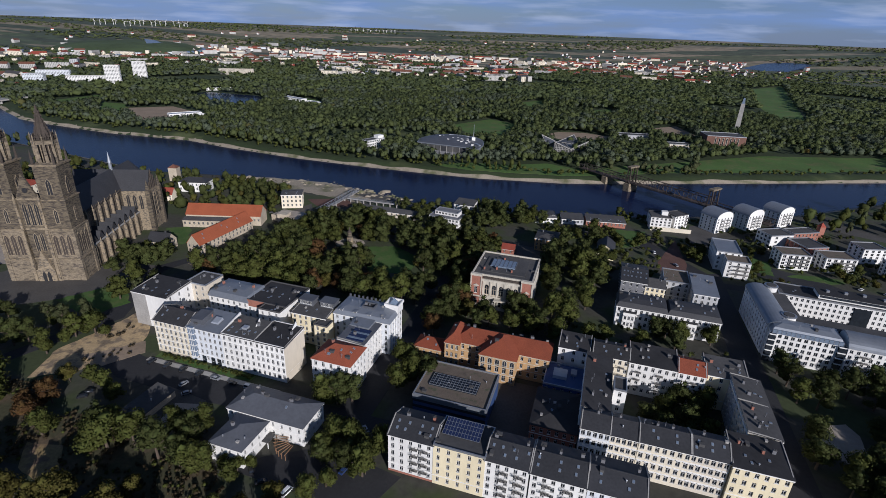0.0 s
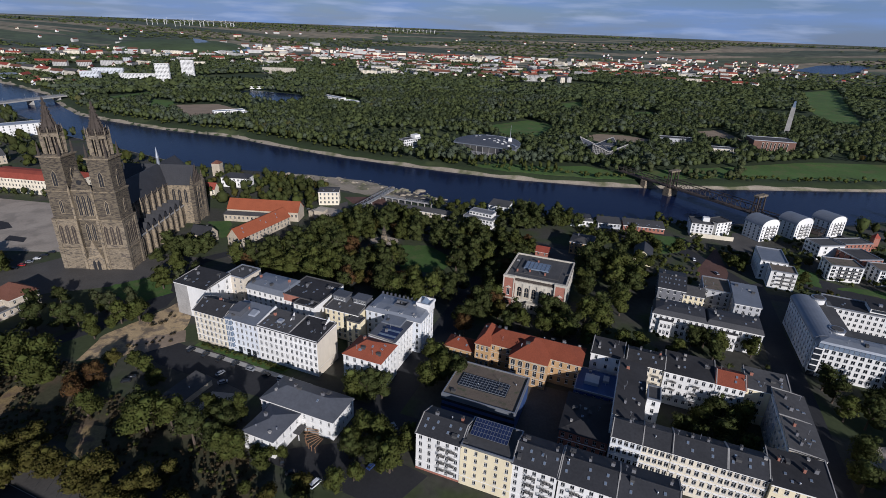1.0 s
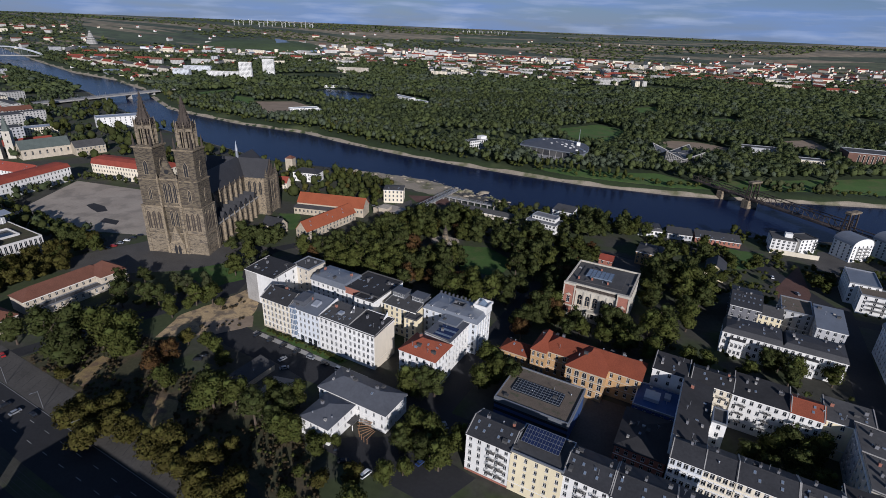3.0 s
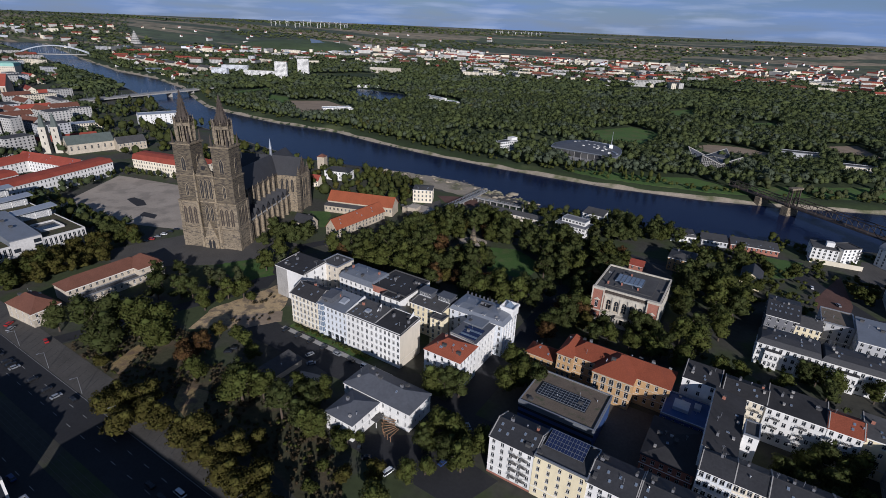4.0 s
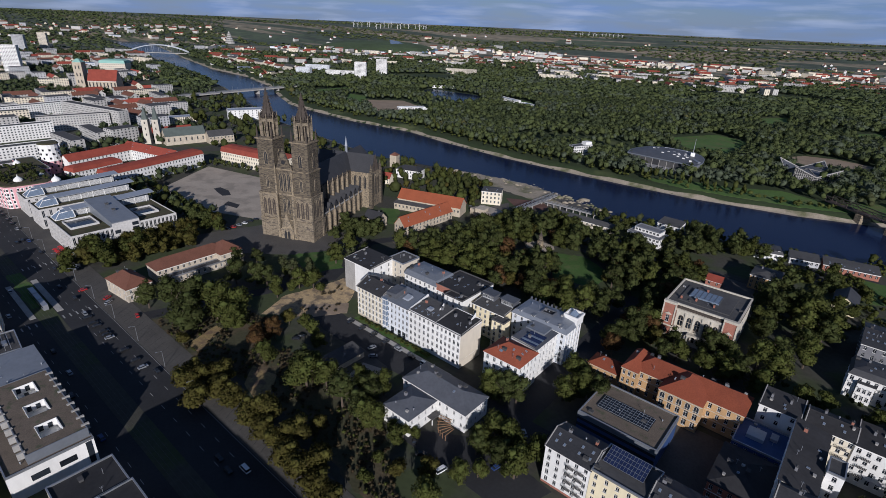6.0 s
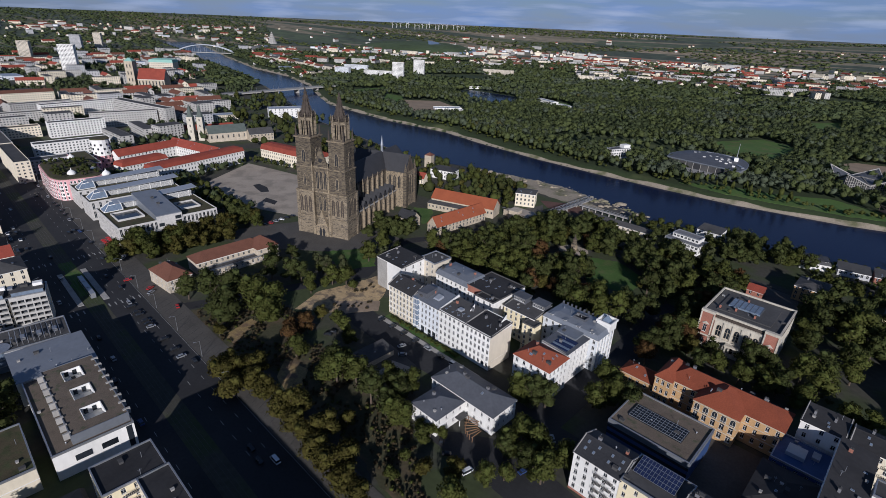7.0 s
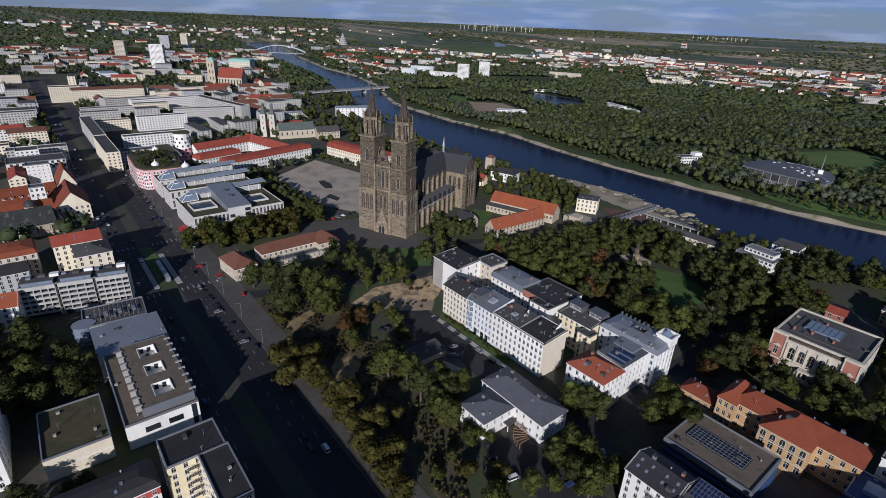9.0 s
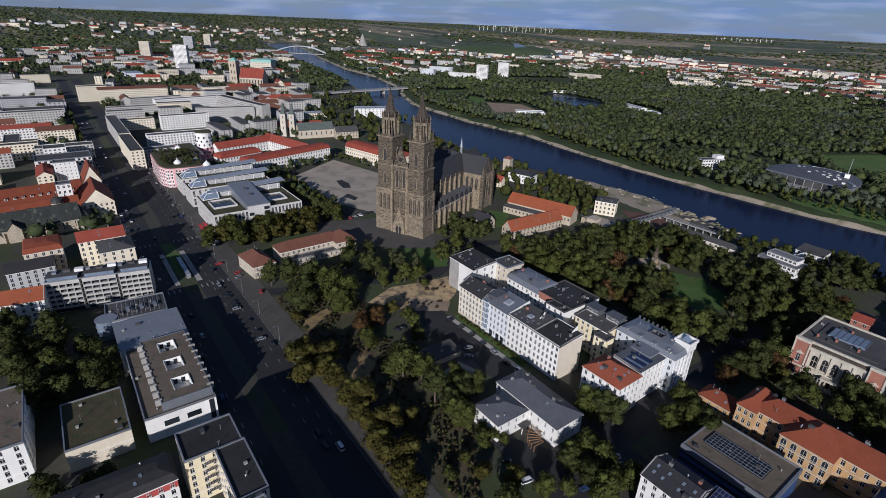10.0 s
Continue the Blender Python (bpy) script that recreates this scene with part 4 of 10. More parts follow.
part("roof_light", s, M["steel"], bl, "large pale roof light")
s = Shape()
s.solid([(9.2, -7.6, 17.0), (9.8, -7.6, 17.0), (9.8, 7.2, 17.0), (9.2, 7.2, 17.0)], [(9.2, -7.6, 18.6), (9.8, -7.6, 18.6), (9.8, 7.2, 21.6), (9.2, 7.2, 21.6)])
part("fire_wall", s, M["trim"], bl, "white plastered fire wall")
roof_item(bl, "glazed_bay", -8.2, -5.2, -8.3, -7.22, 2.6, 18.6, "sky_glass", "blue glazed bay over all floors")
for k in range(6):
    roof_item(bl, "bay_slab", -8.5, -4.9, -8.7, -7.24, 2.6 + 3.1 * k, 2.85 + 3.1 * k, "trim")
for x0 in (-7.25, -6.25):
    roof_item(bl, "bay_bar", x0, x0 + 0.12, -8.38, -8.3, 2.8, 18.4, "trim")
for x0 in (-2.0, 3.0, 6.4):
    roof_item(bl, "ground_arch", x0 - 1.1, x0 + 1.1, -7.34, -7.22, 0.0, 3.4, "glass")

wl_ = house("apartment_house", "white stucco apartment house with a low dark roof", -86.0, 203.9, -18, 17.4, 14.8, 18.5, 5, {"f": 6, "b": 4}, "white", "mono", 1.6, "felt", sky=7, chim=2, style="hood", group=G1)
eh = house("apartment_house", "white stucco end house with a blank beige gable", -70.0, 199.3, -18, 15.4, 16.0, 18.5, 5, {"f": 6}, "trim", "mono", 1.4, "black", sky=1, chim=2, style="hood", group=G1)
for ob, x0, y0, w_ in ((wl_, 3.6, 1.5, 3.2), (eh, 4.0, 4.2, 3.6)):
    s = Shape()
    s.solid([(x0, y0, 18.6), (x0 + 0.3, y0, 18.6), (x0 + 0.3, y0 + w_, 18.6), (x0, y0 + w_, 18.6)], [(x0, y0, 19.9), (x0 + 0.3, y0, 19.9), (x0 + 0.3, y0 + w_, 22.4), (x0, y0 + w_, 22.4)])
    part("fire_wall", s, M["trim"], ob, "white plastered upstand on the roof")
roof_item(wl_, "roof_hatch", -1.4, 1.2, -2.0, 0.4, 18.9, 20.4, "steel", "raised glazed roof hatch")
for x0, x1, y0, y1 in ((-7.7, 7.7, -8.1, -7.8), (-7.7, 7.7, 7.7, 8.0)):
    roof_item(eh, "roof_edge", x0, x1, y0, y1, 18.4, 18.95 if y0 < 0 else 20.3, "trim")
roof_item(wl_, "roof_edge", -8.7, 8.7, -7.5, -7.2, 18.4, 18.95, "trim")
roof_item(eh, "gable_wall", 7.7, 7.82, -8.0, 8.0, -0.5, 18.4, "beige", "blank beige gable wall")
cg = house("apartment_house", "white corner house with a flat black roof and a blank gable", -143.6, 241.0, -18, 22.0, 18.0, 19.0, 5, {"r": 3, "b": 5}, "white", "mono", 1.2, "black", sky=6, chim=1, group=G1)
roof_item(cg, "gable_wall", -11.14, -11.01, -9.0, 9.0, -0.5, 19.0, "concrete", "blank grey gable wall")
roof_item(cg, "blank_wall", -11.0, -2.0, -9.14, -9.01, -0.5, 18.4, "concrete", "blank grey rendered wall")
house("apartment_house", "beige rear house with a flat felt roof", -126.0, 252.0, -18, 13.0, 14.0, 19.0, 5, {"f": 3, "b": 4}, "beige", "flat", 1, "felt", chim=2, group=G1)
house("apartment_house", "white house with a grey zinc mansard roof", -104.6, 242.6, -18, 24.0, 16.0, 16.5, 5, {"f": 7, "b": 7}, "white", "mansard", 3.8, "zinc", sky=2, chim=2, group=G1)
b = house("apartment_house", "flat-roofed house with many skylights and a brick-lined terrace", -82.1, 239.1, -18, 24.0, 22.0, 18.0, 5, {"f": 6, "b": 6}, "white", "flat", 1, "black", sky=11, chim=2, group=G1, trim="felt")
roof_item(b, "brick_band", -12.0, 0.2, -11.16, -11.02, 14.6, 18.4, "brick", "terracotta brick band under the roof edge")
b2 = house("apartment_house", "narrow court wing with a flat black roof", -80.7, 224.1, -18, 12.0, 5.6, 18.0, 5, {"f": 3}, "white", "flat", 1, "black", sky=2, chim=1, group=G1, trim="felt")
roof_item(b2, "brick_band", -6.16, -6.02, -2.7, 2.7, 14.6, 18.4, "brick", "terracotta brick band under the roof edge")
cr = house("apartment_house", "cream house with a dark roof and two glazed roof rooms", -59.8, 228.0, -18, 19.0, 15.0, 16.5, 5, {"f": 6, "b": 5}, "yellow", "mono", 1.6, "felt", sky=2, chim=2, group=G1)
for x0, y0 in ((-9.0, -0.5), (2.2, 0.6)):
    rr = roof_item(cr, "roof_room", x0, x0 + 7.6, y0, y0 + 5.4, 17.2, 20.6, "grey_zinc", "dark metal roof room with a window row")
    roof_item(rr, "eave", x0 - 0.4, x0 + 8.0, y0 - 0.6, y0 + 5.8, 20.6, 20.9, "grey_zinc")
    for k in range(5):
        part("window", window_mesh(1.1, 1.7, "plain"), None, rr, m=pose(x0 + 0.95 + 1.43 * k, y0 - 0.06, 19.2))
house("court_wing", "cream court wing with hooded windows", -53.5, 215.7, -18, 7.0, 6.0, 15.6, 5, {"f": 2, "l": 2}, "yellow", "flat", 1, "felt", group=G1, category="house", trim="felt")
z = house("apartment_house", "pale corner house with a grey metal roof and a corner tower", -33.1, 225.6, -18, 30.0, 16.0, 17.5, 5, {"f": 8, "r": 5, "b": 7}, "cool", "mansard", 2.8, "zinc", sky=1, chim=1, dormers=4, group=G1)
s = Shape()
s.box(8.6, 15.4, 1.6, 8.4, 17.4, 21.6)
tw_ = part("corner_tower", s, M["white"], z, "white corner tower with a small glass pyramid")
for x0, x1, y0, y1 in ((8.2, 15.8, 1.2, 1.7), (8.2, 15.8, 8.3, 8.8), (8.2, 8.7, 1.7, 8.3), (15.3, 15.8, 1.7, 8.3)):
    roof_item(tw_, "parapet", x0, x1, y0, y1, 21.3, 22.5, "trim")
s = Shape()
s.ring(12.0, 5.0, 2.6, 21.6, 0.1, 24.6, 4, 0, math.pi / 4)
part("glass_pyramid", s, M["sky_glass"], tw_)
for x0, x1, y0, y1 in ((-2.2, 4.2, -2.4, -2.0), (-2.2, 4.2, 2.0, 2.4), (-2.2, -1.8, -2.0, 2.0), (3.8, 4.2, -2.0, 2.0)):
    roof_item(z, "light_well_rim", x0, x1, y0, y1, 19.5, 21.2, "grey_zinc")
# flat black slab inside the rim, in place of the open well's shade
roof_item(z, "light_well_roof", -1.8, 3.8, -2.0, 2.0, 19.5, 20.42, "black")
for k in range(9):
    roof_item(z, "roof_fin", -14.0 + 2.4 * k, -13.3 + 2.4 * k, 7.2, 8.1, 18.6, 20.6, "grey_zinc")
for k in range(6):
    roof_item(z, "pilaster", 15.02, 15.3, -7.9 + 2.9 * k, -7.3 + 2.9 * k, 3.5, 17.2, "trim")
gz = house("apartment_house", "white stucco house with a stepped metal and glass roof", -34.3, 208.2, 72, 21.0, 13.4, 16.8, 5, {"f": 7, "b": 4}, "white", "mono", 0.8, "grey_zinc", win=(1.2, 2.1), style="hood", chim=1, group=G1)
roof_item(gz, "roof_step", 1.0, 10.2, -3.6, 6.4, 16.9, 18.2, "zinc", "raised pale metal roof terrace")
for k in range(7):
    roof_item(gz, "glass_strip", -9.4 + 1.45 * k, -8.25 + 1.45 * k, -5.6, 3.0, 17.35, 17.62, "sky_glass" if k % 3 == 1 else "solar")
oh = house("corner_house", "white corner house with an orange hipped roof", -41.4, 191.0, -18, 18.6, 15.2, 15.8, 4, {"f": 5, "r": 5, "l": 2}, "white", "hip", 4.6, "tile", sky=2, chim=1, style="hood", group=G1)
for x0, y0, a0 in ((-2.0, -4.6, 0), (6.2, -0.6, 90), (6.2, 2.4, 90)):
    part("roof_window", skylight_mesh(), None, oh, m=pose(x0, y0, 15.8 + 4.6 * (7.6 - abs(y0)) / 8.05 + 0.32 if a0 == 0 else 15.8 + 4.6 * (9.3 - x0) / 8.05 + 0.45, 30, 0, a0))

# ---- the white villa ----
G2 = "white villa"
house("villa", "white villa wing with a grey hipped metal roof", -62.0, 163.8, -18, 34.0, 15.0, 9.0, 2, {"f": 9, "r": 5, "b": 8}, "white", "hip", 3.4, "grey_zinc", win=(1.0, 1.9), sky=1, chim=2, group=G2)
v = house("villa", "white villa wing with a low dark hipped roof", -71.4, 149.8, -18, 14.0, 16.0, 8.2, 2, {"f": 4, "l": 5, "r": 4}, "white", "hip", 2.6, "grey_zinc", win=(1.0, 1.8), chim=1, group=G2)

# ---- museum ----
MUH = 19.5
mu = house("museum", "pale stone museum with red corner bays and arched windows", 43.0, 278.5, -17, 35.0, 33.0, MUH, 2, {"r": 5, "l": 5}, "museum_stone", "flat", 1, "felt", win=(1.9, 4.4), trim="museum_stone", category="museum", band=False, plinth="stone_pale")


def arch(s, x, y, z, w, h, k, n=8):
    """An upright face with a round head, facing -y."""
    s.face([(x - w / 2, y, z), (x + w / 2, y, z)] + [(x + w / 2 * math.cos(math.pi * i / n), y, z + h - w / 2 + w / 2 * math.sin(math.pi * i / n)) for i in range(n + 1)], k)


for i in range(5):
    x0 = -8.4 + 4.2 * i
    s = Shape()
    arch(s, x0, -16.53, 7.6, 2.9, 6.6, 0)
    arch(s, x0, -16.56, 7.9, 2.3, 6.0, 1)
    s.box(x0 - 0.08, x0 + 0.08, -16.62, -16.57, 7.9, 13.2, 0)
    s.box(x0 - 1.1, x0 + 1.1, -16.62, -16.57, 11.0, 11.2, 0)
    s.box(x0 - 1.6, x0 + 1.6, -16.85, -16.57, 7.2, 7.6, 0)
    part("arched_window", s, [M["sandstone"], M["glass"]], mu)
    part("window", window_mesh(1.5, 2.2, "cross"), None, mu, m=pose(x0, -16.55, 3.6))
s = Shape()
for i in range(6):
    x0 = -10.5 + 4.2 * i
    s.box(x0 - 0.42, x0 + 0.42, -17.0, -16.51, 6.9, 16.2)
s.box(-17.6, 17.6, -17.1, -16.51, 6.2, 6.9)
s.box(-17.6, 17.6, -17.3, -16.51, 16.2, 17.4)
part("pilaster_order", s, M["museum_stone"], mu, "pale stone pilasters between string courses")
for sx in (-1, 1):
    xc = sx * 14.6
    s = Shape()
    s.box(xc - 3.2, xc + 3.2, -17.9, -16.51, -0.5, MUH - 0.2)
    part("corner_bay", s, M["brick"], mu, "red plastered corner bay")
    s = Shape()
    for dx in (-3.3, 2.7):
        s.box(xc + dx, xc + dx + 0.6, -18.25, -17.91, -0.5, MUH - 0.5)
    s.box(xc - 3.4, xc + 3.4, -18.35, -16.4, MUH - 0.2, MUH + 1.1)
    s.box(xc - 3.3, xc + 3.3, -18.3, -17.91, 6.2, 6.9)
    s.box(xc - 3.3, xc + 3.3, -18.2, -17.91, -0.5, 1.8)
    s.solid([(xc - 1.8, -18.4, 13.0), (xc + 1.8, -18.4, 13.0), (xc + 1.8, -17.91, 13.0), (xc - 1.8, -17.91, 13.0)], [(xc - 0.1, -18.4, 14.3), (xc + 0.1, -18.4, 14.3), (xc + 0.1, -17.91, 14.3), (xc - 0.1, -17.91, 14.3)])
    part("pilaster_frame", s, M["museum_stone"], mu)
    for z0, hh in ((1.9, 2.6), (8.4, 4.0)):
        part("window", window_mesh(1.7, hh, "cross"), None, mu, m=pose(xc, -17.96, z0 + hh / 2))
s = Shape()
s.box(-3.4, 3.4, -20.0, -17.15, -0.5, 0.8)
for x0 in (-3.0, -1.4, 0.9, 2.5):
    s.box(x0, x0 + 0.6, -19.6, -19.0, 0.8, 5.4)
s.box(-3.4, 3.4, -20.0, -17.15, 5.4, 6.1)
part("portico", s, M["museum_stone"], mu)
roof_item(mu, "entrance_door", -0.9, 0.9, -16.8, -16.52, 0.8, 4.6, "glass")
roof_item(mu, "roof_lantern", -9.5, 5.2, -4, 6, MUH - 0.1, MUH + 1.3, "sky_glass", "long raised roof light of dull glass")
for i in range(7):
    roof_item(mu, "lantern_bar", -9.4 + 2.4 * i, -9.2 + 2.4 * i, -4.1, 6.1, MUH + 1.25, MUH + 1.42, "felt")
roof_item(mu, "roof_step", -13, 12, -11, 10.5, MUH - 0.1, MUH + 0.45, "felt")
for cx, cy in ((-12, -9), (4, -8), (-3, 8), (-5, -7)):
    part("chimney", chimney_mesh("brick"), None, mu, m=pose(cx, cy, MUH + 0.6))
for x0, x1, y0, y1 in ((-11.3, 11.3, -16.62, -16.52), (17.52, 17.62, -16.2, 16.2), (-17.62, -17.52, -16.2, 16.2)):
    roof_item(mu, "attic_band", x0, x1, y0, y1, 17.5, 19.2, "stone_dark", "dark attic band with small windows")
for x0, x1, y0, y1 in ((-17.6, 17.6, -17.2, -16.3), (-17.6, 17.6, 15.9, 16.6), (-17.7, -16.9, -16.3, 15.9), (16.9, 17.7, -16.3, 15.9)):
    roof_item(mu, "parapet_wall", x0, x1, y0, y1, MUH + 0.3, MUH + 1.0, "museum_stone")
house("garden_house", "small house with a bright red roof", 53.0, 345.0, -18, 9.0, 8.0, 4.0, 1, {"f": 2}, "brick", "gable", 2.6, "tile_red")

# ---- school ----
G3 = "ochre school"
sc = house("school", "ochre brick school with an orange hipped roof", 33.2, 207.6, -18, 46.0, 14.5, 13.0, 3, {"f": 13, "r": 3, "l": 3, "b": 12}, "ochre", "hip", 4.6, "tile_old", win=(1.3, 2.3), category="school", group=G3, chim=2, trim="sandstone")
sy = house("school_bay", "projecting ochre brick school bay with an orange roof", 32.4, 203.5, -18, 17.0, 20.0, 13.6, 3, {"f": 5}, "ochre", "hip", 5.2, "tile_old", win=(1.7, 2.9), category="school", group=G3, trim="sandstone")
for z in (4.6, 8.7, 12.6):
    roof_item(sc, "string_course", -23.1, 23.1, -7.42, -7.255, z, z + 0.3, "sandstone")
    roof_item(sy, "string_course", -8.6, 8.6, -10.2, -10.005, z + 0.2, z + 0.55, "sandstone")
for i in range(5):
    q = Shape()
    arch(q, -6.8 + 3.4 * i, -10.06, 9.4, 2.3, 3.4, 0)
    arch(q, -6.8 + 3.4 * i, -10.09, 9.5, 1.8, 3.05, 1)
    q.box(-6.86 + 3.4 * i, -6.74 + 3.4 * i, -10.14, -10.1, 9.5, 12.2, 0)
    part("arched_window", q, [M["sandstone"], M["glass"]], sy)
house("school_bay", "ochre brick school corner bay with an orange roof", 11.6, 213.0, -18, 7.0, 17.5, 13.4, 3, {"f": 3, "l": 3}, "ochre", "hip", 4.0, "tile_old", win=(1.2, 2.3), category="school", group=G3, trim="sandstone")
house("school_annex", "low annex with an orange hipped roof", 0.5, 215.5, -18, 17.0, 10.0, 6.0, 1, {"f": 5, "l": 2}, "ochre", "hip", 3.2, "tile_old", category="school", group=G3, trim="sandstone", sky=2)

# ---- gym with the brown roof ----
gy = house("gym", "dark blue panelled sports hall with a brown flat roof", 10.9, 178.3, -18, 31.0, 24.5, 10.5, 2, {}, "blue_panel", "flat", 1, "gravel", category="sports hall", cornice=False, band=False)
s = Shape()
s.solid([(-11.5, -4.5, 10.4), (9.5, -4.5, 10.4), (9.5, 4.0, 10.4), (-11.5, 4.0, 10.4)], [(-11.2, -4.2, 11.0), (9.2, -4.2, 11.0), (9.2, 3.7, 11.0), (-11.2, 3.7, 11.0)], 1)
for i in range(15):
    s.box(-11.3 + 1.45 * i, -11.18 + 1.45 * i, -4.3, 3.8, 10.9, 11.14, 0)
for i in range(6):
    s.box(-11.3, 9.3, -4.3 + 1.6 * i, -4.2 + 1.6 * i, 10.9, 11.12, 0)
part("roof_light", s, [M["metal"], M["glass"]], gy, "long rows of roof glass in metal bars")
s = Shape()
for i in range(3):
    s.box(-15.6, 15.6, -12.36, -12.28, 1.2 + 3 * i, 2.6 + 3 * i)
part("glass_band", s, M["glass"], gy)
s = Shape()
s.box(-15.7, 15.7, -12.5, -12.38, 8.6, 10.9)
s.box(15.62, 15.72, -12.4, 12.3, 8.6, 10.9)
part("pale_fascia", s, M["zinc"], gy)

# ---- apartment row that closes the view in front ----
G4 = "row of apartment houses"
house("apartment_house", "white end house of a row with balconies and a brick plinth", -4.6, 145.8, -18, 17.0, 14.5, 17.0, 5, {"f": 5, "l": 3, "b": 5}, "white", "gable", 3.0, "slate", sky=8, chim=2, balconies=(("f", 0.2, 2.6), ("f", 0.62, 2.6)), group=G4, plinth="brick")
b = house("apartment_house", "yellow apartment house with solar panels on its dark roof", 12.3, 140.4, -18, 18.5, 15.0, 17.6, 5, {"f": 5, "b": 5}, "yellow", "flat", 1, "felt", group=G4, win=(1.15, 1.85))
s = Shape()
s.solid([(-8.0, -1.6, 18.0), (5.6, -1.6, 18.0), (5.6, 6.2, 19.1), (-8.0, 6.2, 19.1)], [(-8.0, -1.6, 18.15), (5.6, -1.6, 18.15), (5.6, 6.2, 19.25), (-8.0, 6.2, 19.25)], 0)
sp = part("solar_panel", s, M["solar"], b, "blue solar panels in thin metal frames")
for i in range(13):
    q = Shape()
    q.beam((-8.0 + 13.6 * i / 12, -1.6, 18.16), (-8.0 + 13.6 * i / 12, 6.2, 19.26), 0.1)
    part("panel_frame", q, M["metal"], sp)
for i in range(5):
    q = Shape()
    q.beam((-8.0, -1.6 + 7.8 * i / 4, 18.16 + 1.1 * i / 4), (5.6, -1.6 + 7.8 * i / 4, 18.16 + 1.1 * i / 4), 0.1)
    part("panel_frame", q, M["metal"], sp)
house("apartment_house", "white apartment house with stacked balconies", 28.0, 135.2, -18, 15.0, 14.5, 17.2, 5, {"f": 5, "b": 5}, "white", "gable", 2.8, "slate", sky=7, chim=2, balconies=(("f", -0.1, 3.0), ("f", 0.55, 3.0)), group=G4)
house("apartment_house", "white apartment house with a dark roof and balconies", 44.2, 130.0, -18, 18.0, 15.5, 17.2, 5, {"f": 6, "b": 6}, "white", "gable", 2.8, "slate", sky=6, chim=3, balconies=(("f", -0.4, 3.0), ("f", 0.35, 3.0)), group=G4)
house("apartment_house", "pale apartment house with a dark tiled roof", 61.5, 124.4, -18, 18.0, 15.5, 17.0, 5, {"f": 6, "r": 2}, "cool", "gable", 2.8, "slate", sky=4, chim=2, balconies=(("f", -0.5, 2.6),), group=G4)

# ---- low buildings in the court ----
an = house("court_building", "dark court building with a low hipped felt roof", 51.2, 166.5, -18, 18.0, 24.0, 8.5, 2, {"f": 6, "l": 5}, "brick", "hip", 2.2, "black", category="building", sky=1, cornice=False)
an = house("court_building", "blue glazed court building with roof plant", 59.0, 188.0, -18, 17.0, 17.0, 9.0, 2, {"f": 5, "l": 5}, "blue_panel", "flat", 1, "blue_panel", category="building")
roof_item(an, "roof_unit", -5, 1, -3, 3, 9, 10.6, "steel")
roof_item(an, "roof_unit", 2.5, 5, 1, 5, 9, 10.2, "metal")
house("side_wing", "narrow side wing with a dark felt roof", 68.6, 174.0, 72, 38.0, 11.0, 17.0, 5, {"b": 8}, "white", "mono", 1.6, "black", category="house", sky=2, chim=2)
house("stair_tower", "blank white stair tower", 77.0, 171.0, -18, 5.0, 9.0, 18.5, 5, {"f": 1}, "trim", "flat", 1, "felt", category="house")

# ---- block on the corner ----
G5 = "corner block"
house("apartment_house", "pale blue stucco house with hooded windows", 62.2, 152.0, -18, 10.6, 12.5, 16.6, 4, {"f": 5}, "cool", "gable", 2.8, "slate", style="hood", chim=1, group=G5)
house("apartment_house", "cream stucco house with hooded windows", 71.9, 148.9, -18, 9.8, 12.5, 16.6, 4, {"f": 5}, "cream", "gable", 2.8, "slate", style="hood", chim=1, group=G5)
house("apartment_house", "cream stucco house with a long dark roof", 85.0, 144.7, -18, 17.5, 13.0, 16.8, 4, {"f": 7, "b": 7}, "cream", "gable", 2.8, "slate", style="hood", sky=4, chim=2, group=G5)
house("apartment_house", "pinkish stucco house with arched window hoods", 99.0, 140.2, -18, 12.6, 13.0, 16.8, 4, {"f": 6, "b": 5}, "beige", "gable", 2.8, "slate", style="hood", sky=5, chim=1, group=G5)
house("apartment_house", "cream corner house with a low dark roof", 114.2, 136.0, -18, 18.0, 17.0, 17.0, 4, {"f": 6, "r": 5, "b": 4}, "yellow", "mono", 0.8, "black", sky=3, chim=3, group=G5)
house("apartment_house", "pale house on the side street with a dark roof", 124.6, 153.5, 72, 19.0, 11.5, 17.0, 4, {"f": 5, "b": 5}, "beige", "mono", 1.0, "felt", sky=2, chim=3, group=G5)
house("apartment_house", "grey house on the side street with a dark roof", 130.2, 171.0, 72, 17.5, 11.5, 17.0, 4, {"f": 5, "b": 5}, "grey", "mono", 1.0, "felt", sky=2, chim=2, group=G5)
house("apartment_house", "cream rear house with a grey roof", 127.8, 185.6, -18, 16.5, 14.0, 17.0, 4, {"f": 4, "r": 4, "b": 5}, "yellow", "mono", 1.4, "felt", sky=3, chim=2, group=G5)
house("apartment_house", "narrow white house with an orange tiled roof", 113.8, 187.6, -18, 11.0, 13.0, 16.6, 4, {"f": 4, "b": 3}, "white", "gable", 2.8, "tile", sky=2, balconies=(("f", 0.2, 3.0),), group=G5)
house("apartment_house", "white house with balconies and a grey roof", 99.0, 193.0, -18, 20.0, 14.0, 16.6, 4, {"f": 7, "b": 6}, "white", "mono", 2.0, "black", sky=1, chim=2, balconies=(("f", -0.6, 2.6), ("f", 0.3, 2.6)), group=G5)
house("apartment_house", "white rear house with balconies and a dark roof", 82.0, 198.6, -18, 16.0, 13.0, 16.6, 4, {"f": 6, "b": 5}, "cream", "gable", 2.4, "black", sky=4, chim=2, balconies=(("f", 0.0, 2.6), ("f", 0.6, 2.6)), group=G5)
